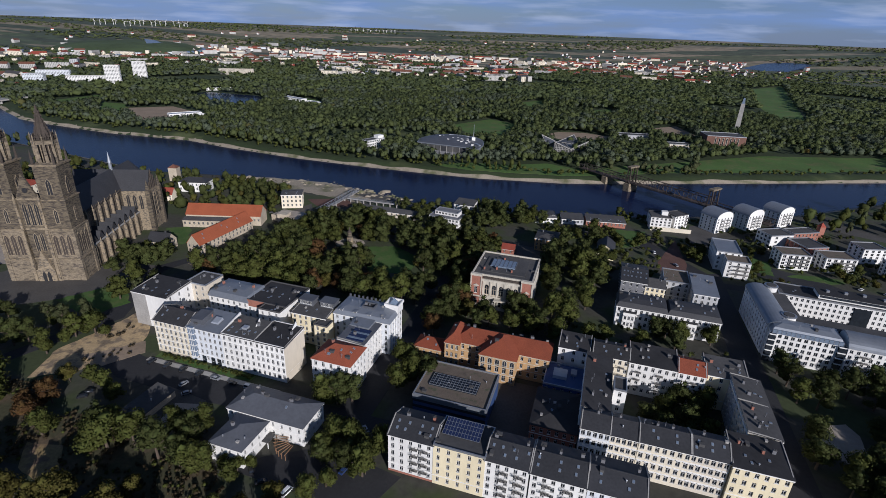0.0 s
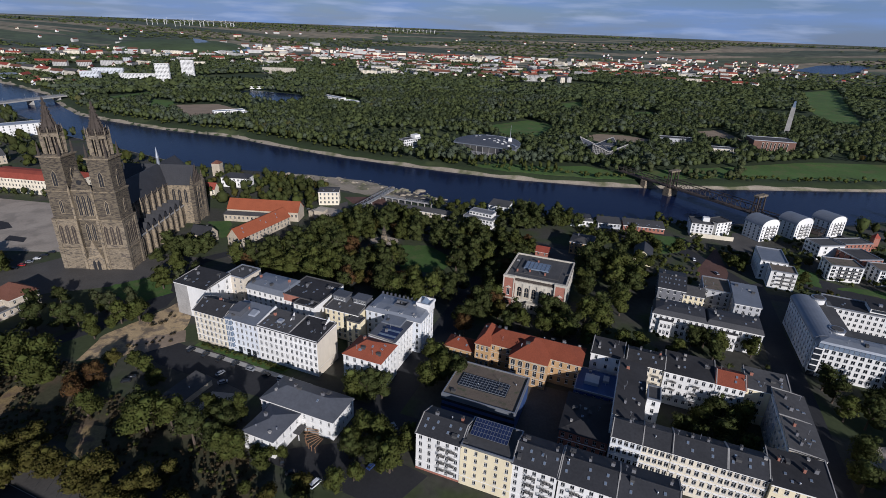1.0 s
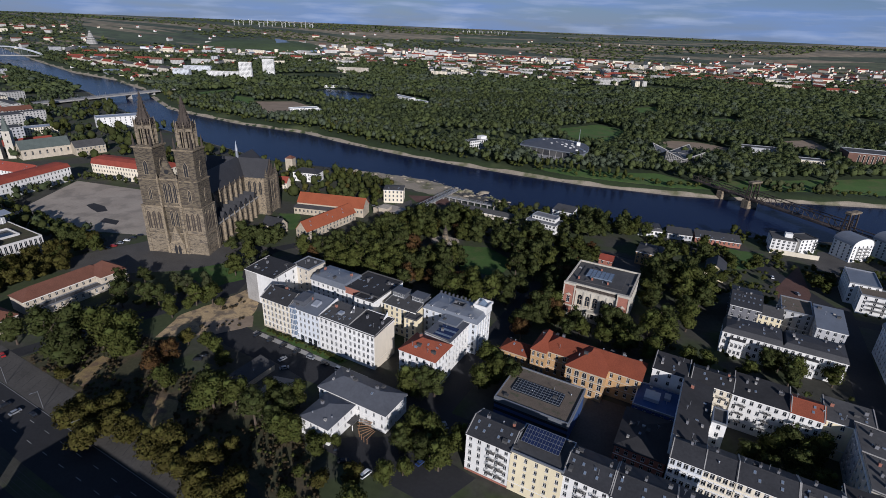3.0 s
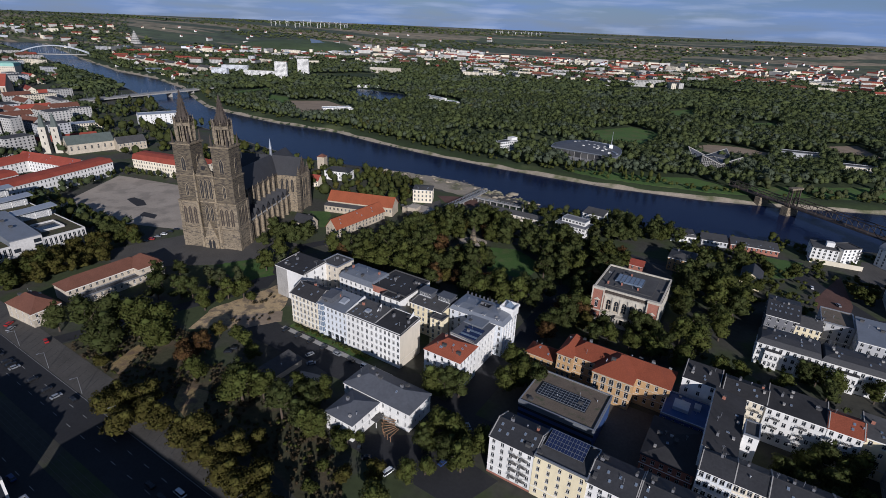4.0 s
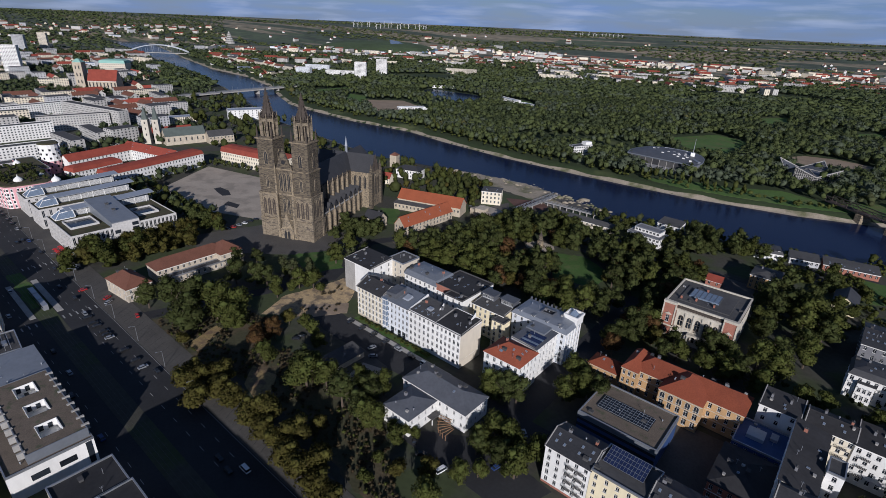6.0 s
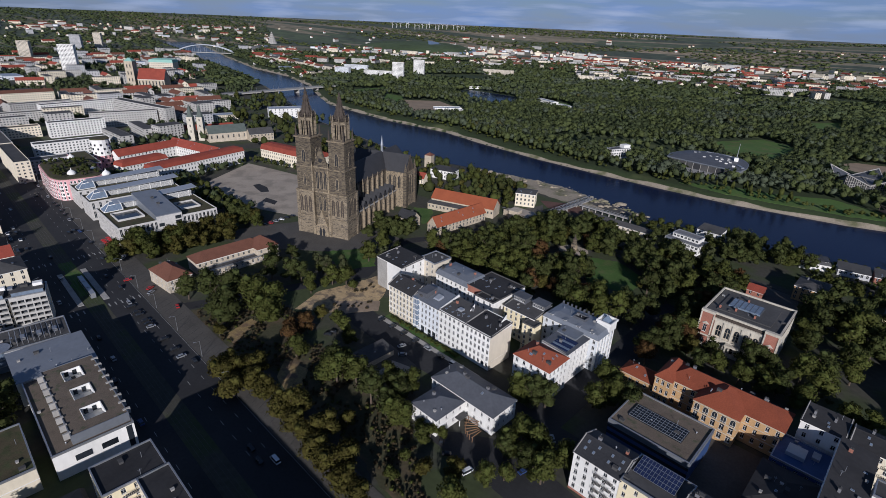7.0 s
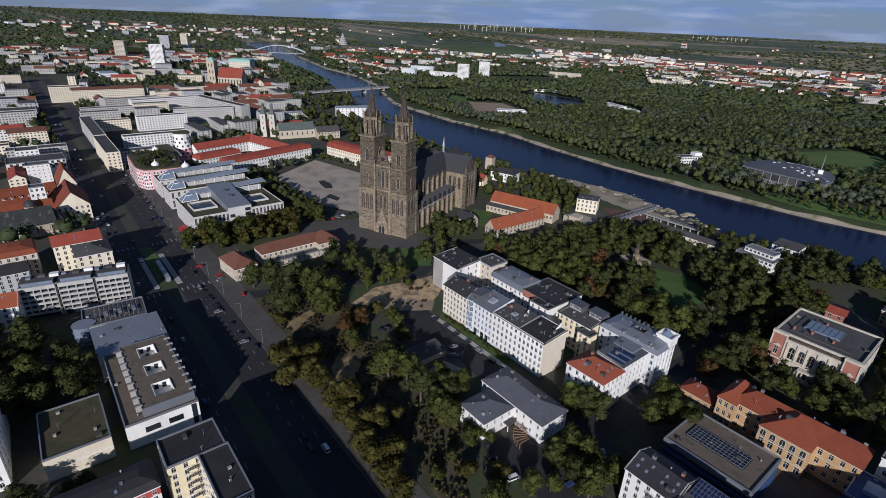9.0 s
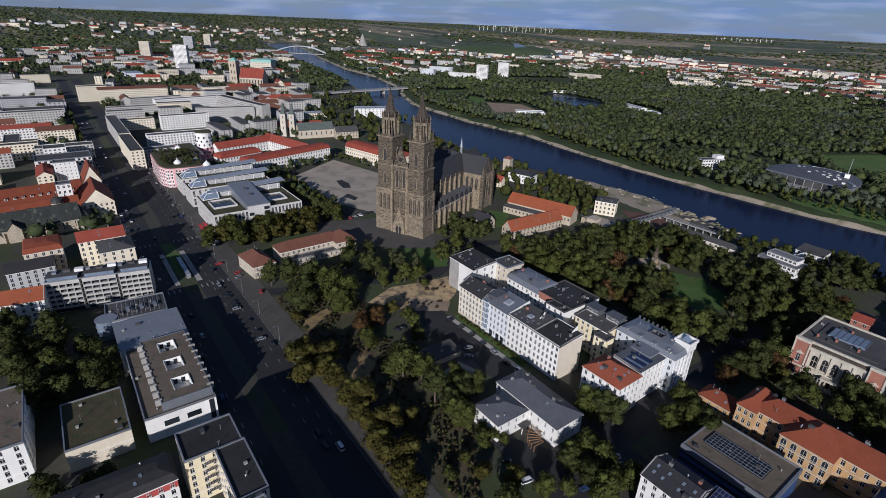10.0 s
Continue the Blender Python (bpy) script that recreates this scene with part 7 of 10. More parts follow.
q.solid([(40.6, -7, 8.5), (46, -6, 8.5), (49.2, 0, 8.5), (46, 6, 8.5), (40.6, 7, 8.5)], [(40.6, -0.2, 16.6), (41, -0.2, 16.6), (41.4, 0, 16.6), (41, 0.2, 16.6), (40.6, 0.2, 16.6)])
part("apse_roof", q, M["old_slate"], oc)
for x0 in (-22, 2):
    q = Shape()
    q.solid([(x0 - 4, -12.5, -0.5), (x0 + 4, -12.5, -0.5), (x0 + 4, -9.52, -0.5), (x0 - 4, -9.52, -0.5)], [(x0 - 4, -12.5, 8.6), (x0 + 4, -12.5, 8.6), (x0 + 4, -9.52, 8.6), (x0 - 4, -9.52, 8.6)])
    q.face([(x0 - 4, -12.5, 8.6), (x0 + 4, -12.5, 8.6), (x0, -12.5, 13.6)])
    part("side_gable", q, M["rubble"], oc)
    q = Shape()
    q.solid([(x0 - 4.5, -12.8, 8.4), (x0, -12.8, 13.9), (x0, -3, 13.9), (x0 - 4.5, -8, 8.4)], [(x0 - 4.5, -12.8, 8.7), (x0, -12.8, 14.2), (x0, -3, 14.2), (x0 - 4.5, -8, 8.7)])
    q.solid([(x0, -12.8, 13.9), (x0 + 4.5, -12.8, 8.4), (x0 + 4.5, -8, 8.4), (x0, -3, 13.9)], [(x0, -12.8, 14.2), (x0 + 4.5, -12.8, 8.7), (x0 + 4.5, -8, 8.7), (x0, -3, 14.2)])
    part("side_gable_roof", q, M["old_slate"], oc)
q = Shape()
for i in range(12):
    q.box(-39 + 6.9 * i, -38.2 + 6.9 * i, -10.6, -9.52, -0.5, 7.0)
part("buttress", q, M["rubble"], oc)
house("school_hall", "long hall with a steep dull red roof and many dormers", -480.0, 120.0, 80, 84.0, 22.0, 11.0, 3, {"f": 18}, "cream", "gable", 9.0, "tile_old", category="hall", group=G10, dormers=16, sky=4)
house("school_hall", "rear hall with a steep dull red roof and dormers", -452.0, 116.0, 80, 64.0, 14.0, 8.5, 2, {"f": 12}, "cream", "gable", 7.0, "tile_old", category="hall", group=G10, dormers=3, sky=2)
house("school_hall", "tall gabled building with a steep dull red roof", -446.0, 160.0, 162, 40.0, 21.0, 12.0, 3, {"l": 6, "f": 9, "b": 9}, "cream", "gable", 10.5, "tile_old", category="hall", group=G10)
house("school_hall", "tall gable house with a steep dull red roof", -502.0, 180.0, 162, 30.0, 13.0, 12.0, 4, {"f": 5, "l": 3}, "cream", "gable", 13.0, "tile_old", category="hall", group=G10)
wt = house("stair_house", "white stair house rising over the red roofs", -452.5, 142.5, 72, 9.5, 9.0, 25.0, 6, {"f": 3, "r": 2, "l": 2}, "white", "flat", 1, "felt", group=G10)
dm = thing("dome_turret", "round turret with a dark metal dome", "turret", pose(-445.0, 133.5, 0), G10)
q = Shape()
q.ring(0, 0, 4.0, -0.5, 4.0, 13.5, 14)
part("wall", q, M["rubble"], dm)
q = Shape()
for a0, a1 in ((0, 30), (30, 60), (60, 88)):
    q.ring(0, 0, 4.3 * math.cos(radians(a0)), 13.5 + 4.6 * math.sin(radians(a0)), 4.3 * math.cos(radians(a1)), 13.5 + 4.6 * math.sin(radians(a1)), 14)
q.ring(0, 0, 0.5, 18.0, 0.1, 21.0, 8)
part("dome", q, M["slate"], dm)

ds = house("department_store", "white department store with a black and white chequered front", -572.0, 186.0, 72, 44.0, 26.0, 17.0, 5, {"r": 5}, "white", "flat", 1, "felt", category="store", group=G10)
q = Shape()
for i in range(20):
    for k in range(3):
        if (i + k) % 2:
            q.box(-21.5 + 2.15 * i, -19.4 + 2.15 * i, -13.12, -13.02, 10.0 + 2.2 * k, 12.15 + 2.2 * k)
tagged(part("black_panelling", q, M["black"], ds, "black panels of the chequered front"), kind="stuff")
sb = house("stair_block", "blank white stair block with rows of small windows", -541.0, 176.0, 72, 17.0, 12.0, 20.0, 6, {"f": 5}, "white", "flat", 1, "felt", category="store", group=G10, win=(0.8, 0.9))

# ---- low tourist house with brown roofs ----
G11 = "low house with brown roofs"
house("gate_house", "sandstone pavilion with a brown hipped roof", -262.0, 174.0, 78, 14.0, 23.0, 8.0, 2, {"f": 3, "r": 4, "l": 4}, "sandstone", "hip", 5.0, "tile_brown", group=G11, win=(1.2, 2.2), category="pavilion")
house("gate_house", "long two-storey wing with a brown tiled roof", -257.0, 212.5, 73, 46.0, 14.0, 8.2, 2, {"f": 13, "b": 12}, "sandstone", "hip", 4.2, "tile_brown", group=G11, category="house", win=(1.2, 1.9))
house("gate_house", "end pavilion with a brown pyramid roof", -246.5, 231.5, 73, 15.0, 17.0, 8.6, 2, {"f": 3, "r": 3}, "sandstone", "hip", 5.6, "tile_brown", group=G11, category="pavilion", win=(1.2, 1.9))
house("gate_house", "flat-roofed single-storey front wing", -247.0, 208.0, 73, 40.0, 6.0, 4.2, 1, {"f": 11}, "sandstone", "flat", 1, "felt", group=G11, category="house", win=(1.3, 2.2))

# ---- bank building ----
G12 = "bank building"


def bank_at(x, y):
    u, v = rot2(72, x, y)
    return -341.4 + u, 226.6 + v


def bank_wing(y0, y1, h, label, cy, front):
    """A stone wing across the boulevard: planted roof, louvred top storey under a long swept canopy, glass lantern at its end."""
    x_, y_ = bank_at(1.0, (y0 + y1) / 2)
    w = house("bank", label, x_, y_, 72, 66.0, y1 - y0, h, 2, {"f": 24 if front else 14, "l": max(6, int((y1 - y0) / 3)), "r": 6}, "marble", "flat", 1, "sedum", win=(1.5, 5.0), style="plain", category="bank", group=G12, trim="marble")
    yc = cy - (y0 + y1) / 2
    for x0, x1 in ((-19, 31),):
        roof_item(w, "louvred_storey", x0, x1, yc - 3.2, yc + 3.4, h, h + 4.6, "zinc", "grey storey behind louvres")
        for k in range(8):
            roof_item(w, "louvre", x0 - 0.1, x1, yc - 3.75, yc - 3.5, h + 0.7 + 0.5 * k, h + 0.92 + 0.5 * k, "trim")
        for k in range(7):
            roof_item(w, "louvre_post", x0 + 8 * k, x0 + 8 * k + 0.3, yc - 3.9, yc - 3.2, h, h + 4.7, "trim")
    q = Shape()
    n = 10
    top = [(-23 + 58 * i / n, h + 4.7 + 1.9 * (i / n) ** 1.6) for i in range(n + 1)]
    for (xa, za), (xb, zb) in zip(top, top[1:]):
        q.solid([(xa, yc - 5.2, za), (xb, yc - 5.2, zb), (xb, yc + 4.6, zb + 0.4), (xa, yc + 4.6, za + 0.4)], [(xa, yc - 5.2, za + 0.4), (xb, yc - 5.2, zb + 0.4), (xb, yc + 4.6, zb + 0.8), (xa, yc + 4.6, za + 0.8)])
    part("swept_canopy", q, M["steel"], w, "long pale metal canopy roof")
    q = Shape()
    a = [(-31, yc - 6.5, h + 0.3), (-19, yc - 6.5, h + 0.3), (-19, yc + 4, h + 0.3), (-31, yc + 4, h + 0.3)]
    b = [(-27, yc - 2.5, h + 3.6), (-19.5, yc - 5.2, h + 5.0), (-19.5, yc + 3, h + 5.2), (-25, yc + 2.5, h + 4.6)]
    q.solid(a, b)
    lan = part("glass_lantern", q, M["sky_glass"], w, "sloping glass lantern in white frames")
    q = Shape()
    for i in range(4):
        q.beam(a[i], b[i], 0.45)
        q.beam(b[i], b[(i + 1) % 4], 0.45)
        q.beam(a[i], a[(i + 1) % 4], 0.4)
    for i in range(1, 4):
        m0, m1 = Vector(a[0]).lerp(Vector(a[1]), i / 4), Vector(b[0]).lerp(Vector(b[1]), i / 4)
        q.beam(m0, m1, 0.22)
    part("lantern_frame", q, M["trim"], lan)
    return w


bk = bank_wing(-21.0, 31.0, 14.6, "pale stone bank with tall slit windows and a planted roof", 24.0, True)
q = Shape()
q.solid([(-9, -26.2, 0.5), (8, -26.2, 0.5), (8, 24, 0.5), (-9, 24, 0.5)], [(-9, -26.2, 18.2), (8, -26.2, 18.2), (8, 24, 22.5), (-9, 24, 22.5)])
part("roof_block", q, M["zinc"], bk, "sloping grey metal roof block")
roof_item(bk, "block_front", -9, 8, -26.5, -26.21, 0.5, 17.6, "marble", "pale stone front of the roof block")
for k, (x0, x1) in enumerate(((-8, -4.5), (3.2, 7.2))):
    for z0 in (3.0, 10.2, 13.6) if k else (10.2,):
        roof_item(bk, "window_strip", x0, x1, -26.6, -26.51, z0, z0 + 2.4, "glass")
for y0 in (-8, 4):
    roof_item(bk, "roof_hatch", -1.6, 0.4, y0, y0 + 2.0, 19.6 + 0.0856 * (y0 + 20), 20.6 + 0.0856 * (y0 + 20), "felt")
for x0, x1, y0, y1 in ((-29, -12, -12, 6), (12, 26, -14, 2)):
    for e in ((x0, x1, y0, y0 + 0.5), (x0, x1, y1 - 0.5, y1), (x0, x0 + 0.5, y0 + 0.5, y1 - 0.5), (x1 - 0.5, x1, y0 + 0.5, y1 - 0.5)):
        roof_item(bk, "court_rim", *e, 14.6, 16.0, "marble")
    # the court is not cut out: a dark slab stands for its shaded depth
    roof_item(bk, "court_glass", x0 + 0.5, x1 - 0.5, y0 + 0.5, y1 - 0.5, 14.6, 14.9, "glass", "dark slab standing in for a shaded light court")
bank_wing(49.0, 73.0, 14.2, "second bank wing with louvres and a swept roof", 62.0, False)
bank_wing(84.0, 108.0, 14.0, "third bank wing with louvres and a swept roof", 95.0, False)
for yc in (40.0, 78.5):
    x_, y_ = bank_at(8.0, yc)
    house("bank_link", "low glazed link between the bank wings", x_, y_, 72, 44.0, 17.6 if yc < 50 else 10.6, 9.5, 2, {"l": 3, "r": 3}, "zinc", "flat", 1, "sky_glass", category="bank", group=G12, cornice=False)

# ---- pink house with wavy walls ----
pk = thing("pink_house", "pink and white house with rounded corners, planted roof and domes", "house", pose(-489, 252, 0, 0, 0, -18))
n = 30
ring = []
for i in range(n):
    t = 2 * math.pi * i / n
    c, s_ = math.cos(t), math.sin(t)
    ring.append((math.copysign(abs(c) ** 0.45, c) * 38 + 1.2 * math.sin(5 * t), math.copysign(abs(s_) ** 0.45, s_) * 20 + 0.8 * math.cos(7 * t)))
s = Shape()
s.solid([(x, y, -0.5) for x, y in ring], [(x, y, 17.5) for x, y in ring])
part("wall", s, M["pink"], pk)
s = Shape()
s.solid([(x * 0.98, y * 0.96, 17.5) for x, y in ring], [(x * 0.96, y * 0.94, 18.2) for x, y in ring])
part("roof_garden", s, M["sedum"], pk)
s = Shape()
r2 = random.Random(3)
for i in range(n):
    (xa, ya), (xb, yb) = ring[i], ring[(i + 1) % n]
    dx, dy = xb - xa, yb - ya
    ln = math.hypot(dx, dy)
    if ln < 1.5:
        continue
    nx, ny = dy / ln * 0.06, -dx / ln * 0.06
    m = max(1, int(ln / 2.6))
    for j in range(m):
        for fl in range(5):
            u0 = (j + 0.28 + r2.uniform(-0.08, 0.08)) / m
            u1 = u0 + 1.2 / ln
            z0 = 1.5 + 3.2 * fl + r2.uniform(-0.4, 0.4)
            for e, za, zb, off, k in ((0.0, 0.0, 1.8, 1.0, 0), (0.45 if (j + fl) % 2 else 0.2, -0.9, 2.2, 0.5, 1)):
                s.face([(xa + dx * (u0 - e / ln) + nx * off, ya + dy * (u0 - e / ln) + ny * off, z0 + za), (xa + dx * (u1 + e / ln) + nx * off, ya + dy * (u1 + e / ln) + ny * off, z0 + za),
                        (xa + dx * (u1 + e / ln) + nx * off, ya + dy * (u1 + e / ln) + ny * off, z0 + zb), (xa + dx * (u0 - e / ln) + nx * off, ya + dy * (u0 - e / ln) + ny * off, z0 + zb)], k)
tagged(part("glazing", s, [M["glass"], M["trim"]], pk), kind="stuff")


def dome(s, x, y, r, z, h, k=0):
    """A dome with an onion tip."""
    prof = [(1.0, 0.0), (1.08, 0.22), (0.92, 0.5), (0.5, 0.78), (0.14, 0.95), (0.03, 1.35)]
    for (a, za), (b, zb) in zip(prof, prof[1:]):
        s.ring(x, y, r * a, z + h * za, r * b, z + h * zb, 14, k)


for tx, ty, hh, rr in ((-64, 40, 31, 8.5), (-36, 8, 22, 3.0), (22, -4, 22, 3.2), (36, 18, 21, 3.2), (12, 14, 20, 2.6)):
    big = rr > 5
    s = Shape()
    s.ring(tx, ty, rr, -0.5, rr * 0.97, 12 if big else hh - 4, 16)
    t = part("round_tower", s, M["pink" if big else "trim"], pk)
    if big:
        s = Shape()
        s.ring(tx, ty, rr * 1.0, 12, rr * 0.95, hh - 3, 16)
        part("tower_top", s, M["trim"], t, "white upper storeys of the tower")
    s = Shape()
    for zz in range(3 if big else 9, int(hh - 4), 4):
        for i in range(10):
            a = 2 * math.pi * i / 10 + zz * 0.4
            s.box(tx + rr * math.cos(a) - 0.6, tx + rr * math.cos(a) + 0.6, ty + rr * math.sin(a) - 0.6, ty + rr * math.sin(a) + 0.6, zz - 0.9, zz + 0.9)
    tagged(part("glazing", s, M["glass"], t), kind="stuff")
    s = Shape()
    if big:
        s.ring(tx, ty, rr * 1.05, hh - 3, rr * 0.9, hh - 2, 16)
        part("tower_roof", s, M["sedum"], t)
    else:
        dome(s, tx, ty, rr, hh - 4, 4.2)
        part("dome", s, M["trim"], t, "white onion dome")
house("pink_house_wing", "dark-roofed court wing behind the pink house", -527.0, 285.0, -18, 56.0, 16.0, 15.0, 4, {"r": 5, "f": 12}, "pink", "flat", 1, "sedum", group="")

# ---- parliament with red roofs ----
G13 = "parliament"
house("parliament", "white baroque range with a red tiled roof", -446.0, 348.0, 86, 102.0, 15.0, 13.0, 3, {"f": 30, "r": 4, "l": 4}, "white", "mansard", 5.0, "tile_red", category="parliament", group=G13, dormers=12)
house("parliament", "white wing with a red tiled roof", -487.0, 316.0, 86, 46.0, 15.0, 11.0, 3, {"f": 14}, "white", "mansard", 5.0, "tile_red", category="parliament", group=G13, dormers=5)
house("parliament", "rear range with a red tiled roof", -492.0, 384.0, -4, 78.0, 15.0, 11.0, 3, {"f": 20}, "white", "gable", 6.0, "tile_red", category="parliament", group=G13, sky=6)
house("parliament", "court wing with a red tiled roof", -525.0, 350.0, 86, 70.0, 14.0, 11.0, 3, {"f": 18}, "white", "gable", 5.5, "tile_red", category="parliament", group=G13)
house("palace", "cream baroque palace with a red tiled roof", -397.0, 421.0, -5, 60.0, 17.0, 13.0, 3, {"f": 18, "l": 4, "r": 4}, "cream", "mansard", 7.0, "tile_red", category="palace", group=G13, dormers=10)
house("palace", "cream side wing with a red tiled roof", -363.0, 432.0, 85, 24.0, 12.0, 9.5, 2, {"f": 6, "r": 3}, "cream", "mansard", 5.0, "tile_red", category="palace", group=G13)

# ---- monastery church ----
G14 = "monastery"
for tx, ty in ((-567, 441), (-557.5, 447.5)):
    tw = thing("church_tower", "slim pale church tower with a pointed grey spire", "church tower", pose(tx, ty, 0, 0, 0, 30), G14)
    s = Shape()
    s.box(-3.6, 3.6, -3.6, 3.6, -0.5, 29)
    part("wall", s, M["museum_stone"], tw)
    s = Shape()
    s.ring(0, 0, 4.2, 29, 0.1, 45, 8)
    part("spire", s, M["verdigris"], tw)
    for zz in (10, 17, 24):
        s = Shape()
        s.box(-0.6, 0.6, -3.68, -3.61, zz, zz + 2.6)
        part("window", s, M["lead_glass"], tw)
house("monastery_church", "stone monastery nave with a dull green metal roof", -536.0, 466.0, 62, 46.0, 17.0, 11.0, 1, {"f": 7}, "sandstone", "gable", 8.0, "verdigris", category="church", group=G14, win=(1.6, 4.0))
house("monastery_range", "cloister range with a red tiled roof", -580.0, 478.0, 62, 60.0, 14.0, 8.0, 2, {"f": 14}, "rubble", "gable", 5.0, "tile_red", category="monastery", group=G14)
house("monastery_range", "stone range with a grey roof", -505.0, 492.0, 62, 30.0, 16.0, 9.0, 2, {"f": 7}, "rubble", "gable", 6.0, "felt", category="monastery", group=G14)
house("warehouse", "cream house by the river", -640.0, 560.0, 60, 40.0, 16.0, 9.0, 3, {"f": 14, "l": 6}, "cream", "flat", 1, "steel", group=G14)

# ---- post-war slabs along the boulevard ----
G15 = "post-war slabs"
SL = [(-580, 252, 72, 12, 90, 19, "cream", "felt"), (-690, 289, 72, 12, 130, 18, "white", "felt"), (-560, 272, 72, 60, 14, 13, "grey", "felt"), (-610, 322, 72, 70, 14, 15, "white", "felt"),
      (-711, 450, 62, 80, 13, 19, "white", "felt"), (-737, 497, -5, 134, 14, 22, "white", "felt"), (-836, 468, 80, 108, 14, 18, "white", "felt"),
      (-889, 440, 80, 80, 14, 15, "white", "felt"), (-961, 440, 72, 104, 17, 22, "cream", "tile_brown"), (-1010, 395, 72, 42, 22, 24, "cream", "felt"),
      (-790, 345, 72, 46, 16, 16, "white", "felt"), (-735, 330, 72, 46, 14, 13, "cream", "gravel"), (-700, 380, 72, 60, 14, 18, "white", "felt"), (-840, 385, 72, 80, 14, 12, "white", "felt"),
      (-838, 249, 72, 72, 16, 19, "white", "felt"), (-765, 216, 72, 56, 15, 13, "white", "tile_red"), (-716, 232, 72, 36, 20, 16, "cream", "tile_brown"), (-628, 208, 72, 50, 16, 15, "white", "felt"),
      (-600, 190, 72, 18, 20, 21, "white", "felt"), (-660, 178, 72, 34, 14, 16, "cream", "felt"), (-700, 185, 162, 50, 14, 14, "white", "felt"), (-560, 165, 162, 60, 12, 12, "cream", "tile_red"),
      (-980, 270, 72, 90, 30, 18, "grey", "felt"), (-905, 275, 72, 70, 30, 12, "white", "felt"), (-1110, 310, 72, 70, 16, 24, "white", "felt"), (-1180, 330, 72, 60, 16, 22, "white", "felt"),
      (-640, 145, 72, 40, 14, 15, "white", "tile"), (-585, 120, 72, 36, 14, 15, "cream", "felt"), (-690, 130, 162, 50, 14, 16, "white", "felt"), (-530, 95, 162, 40, 13, 13, "cream", "tile_red")]
for i, (x, y, a, L, D, h, wk, rk) in enumerate(SL):
    wk = "offwhite" if wk == "white" and i % 3 else wk
    fl = max(3, round(h / 3.0))
    house("slab_block", {"offwhite": "pale", "white": "white", "cream": "cream", "grey": "grey"}[wk] + " post-war apartment block with a " + {"felt": "grey flat roof", "steel": "pale metal roof", "gravel": "gravel roof"}.get(rk, "red tiled roof"),
          x, y, a, L, D, h, fl, {"f": int(L / 3.2), "l": max(2, int(D / 3.4)), "r": max(2, int(D / 4))}, wk, "gable" if "tile" in rk else "flat", 3.5, rk, group=G15, category="apartment block", win=(1.5, 1.5), cornice=False, trim=wk)


# ---- across the river and far off ----
def polar(az, d):
    """A place at azimuth az (degrees to the left of +y) and distance d; places past 3 km are drawn in and raised with the land."""
    if d > 3000:
        lo, hi = 3000.0, 4950.0
        for _ in range(40):
            m = (lo + hi) / 2
            s = (m - 3000) / 1950
            lo, hi = (m, hi) if m + 17500 * s ** 2.4 < d else (lo, m)
        r = lo
    else:
        r = d
    x, y = -r * math.sin(radians(az)), r * math.cos(radians(az))
    return x, y, float(far_rise(np.array(r))), r / d


# arena with a disc roof
ar = thing("arena", "low arena with dark front, grey roof and white roof lights", "arena", pose(8.5, 648, 0, 0, 0, -22))
n = 28
AR = [(-40, 0), (43, 0)]
for i in range(1, n):
    x = 44 * math.cos(math.pi * i / n)
    AR.append((x, 56 * (1 - abs(x / 44.4) ** 2.5) ** 0.4))


def arena_ring(k, z, tilt):
    return [(x * k + 1 - k, 24 + (y - 24) * k, z + tilt * y) for x, y in AR]


s = Shape()
s.solid(arena_ring(0.93, -0.5, 0), arena_ring(0.93, 11.6, 0.06))
part("wall", s, M["dark"], ar, "dark panelled wall under the roof edge")
s = Shape()
s.solid(arena_ring(1.0, 11.7, 0.06), arena_ring(1.0, 12.9, 0.06))
part("roof_edge", s, M["zinc"], ar, "pale grey metal roof edge")
s = Shape()
s.solid(arena_ring(0.985, 12.9, 0.06), arena_ring(0.55, 14.6, 0.06), bottom=False)
part("roof", s, M["grey_zinc"], ar)
for i, (x, y) in enumerate([(-22, 34), (-18, 37), (-2, 30), (-6, 22), (2, 40), (10, 30), (13, 25), (8, 22), (18, 31), (20, 25), (14, 18), (24, 20), (22, 14), (32, 9), (4, 33), (17, 34)]):
    s = Shape()
    s.box(x - 1.3, x + 1.3, y - 0.8, y + 0.8, 12.5, 15.1 + y * 0.06)
    part("roof_light", s, M["trim"], ar)
s = Shape()
s.box(-14, 14, 46, 48.5, 12.5, 17.2)
part("roof_light", s, M["trim"], ar, "long white roof light")
s = Shape()
s.solid([(31, 18, 12.6), (40, 10, 12.6), (42, 13, 12.6), (33, 21, 12.6)], [(31, 18, 15.4), (40, 10, 15.0), (42, 13, 15.0), (33, 21, 15.4)])
part("roof_vent", s, M["zinc"], ar)
for i in range(9):
    x = -34 + 8.6 * i
    s = Shape()
    s.box(x - 0.25, x + 0.25, 1.0, 1.5, -0.5, 11.7)
    part("front_post", s, M["concrete"], ar)
for i in range(8):
    x = -34 + 8.6 * i
    s = Shape()
    s.box(x + 0.5, x + 8.1, 1.35, 1.66, 4.6, 10.6)
    part("front_panel", s, M["felt" if i % 3 else "slate"], ar)
s = Shape()
s.box(0, 22, -6, 1.2, -0.5, 2.6)
part("entrance_ramp", s, M["concrete"], ar, "pale low entrance block")
ms = thing("mast_tower", "white lattice mast with a cabin beside the arena", "mast", pose(44, 668, 0))
s = Shape()
s.box(-2.2, 2.2, -2.2, 2.2, 0, 20)
part("shaft", s, M["trim"], ms)
s = Shape()
s.ring(0, 0, 0.5, 20, 0.2, 36, 6)
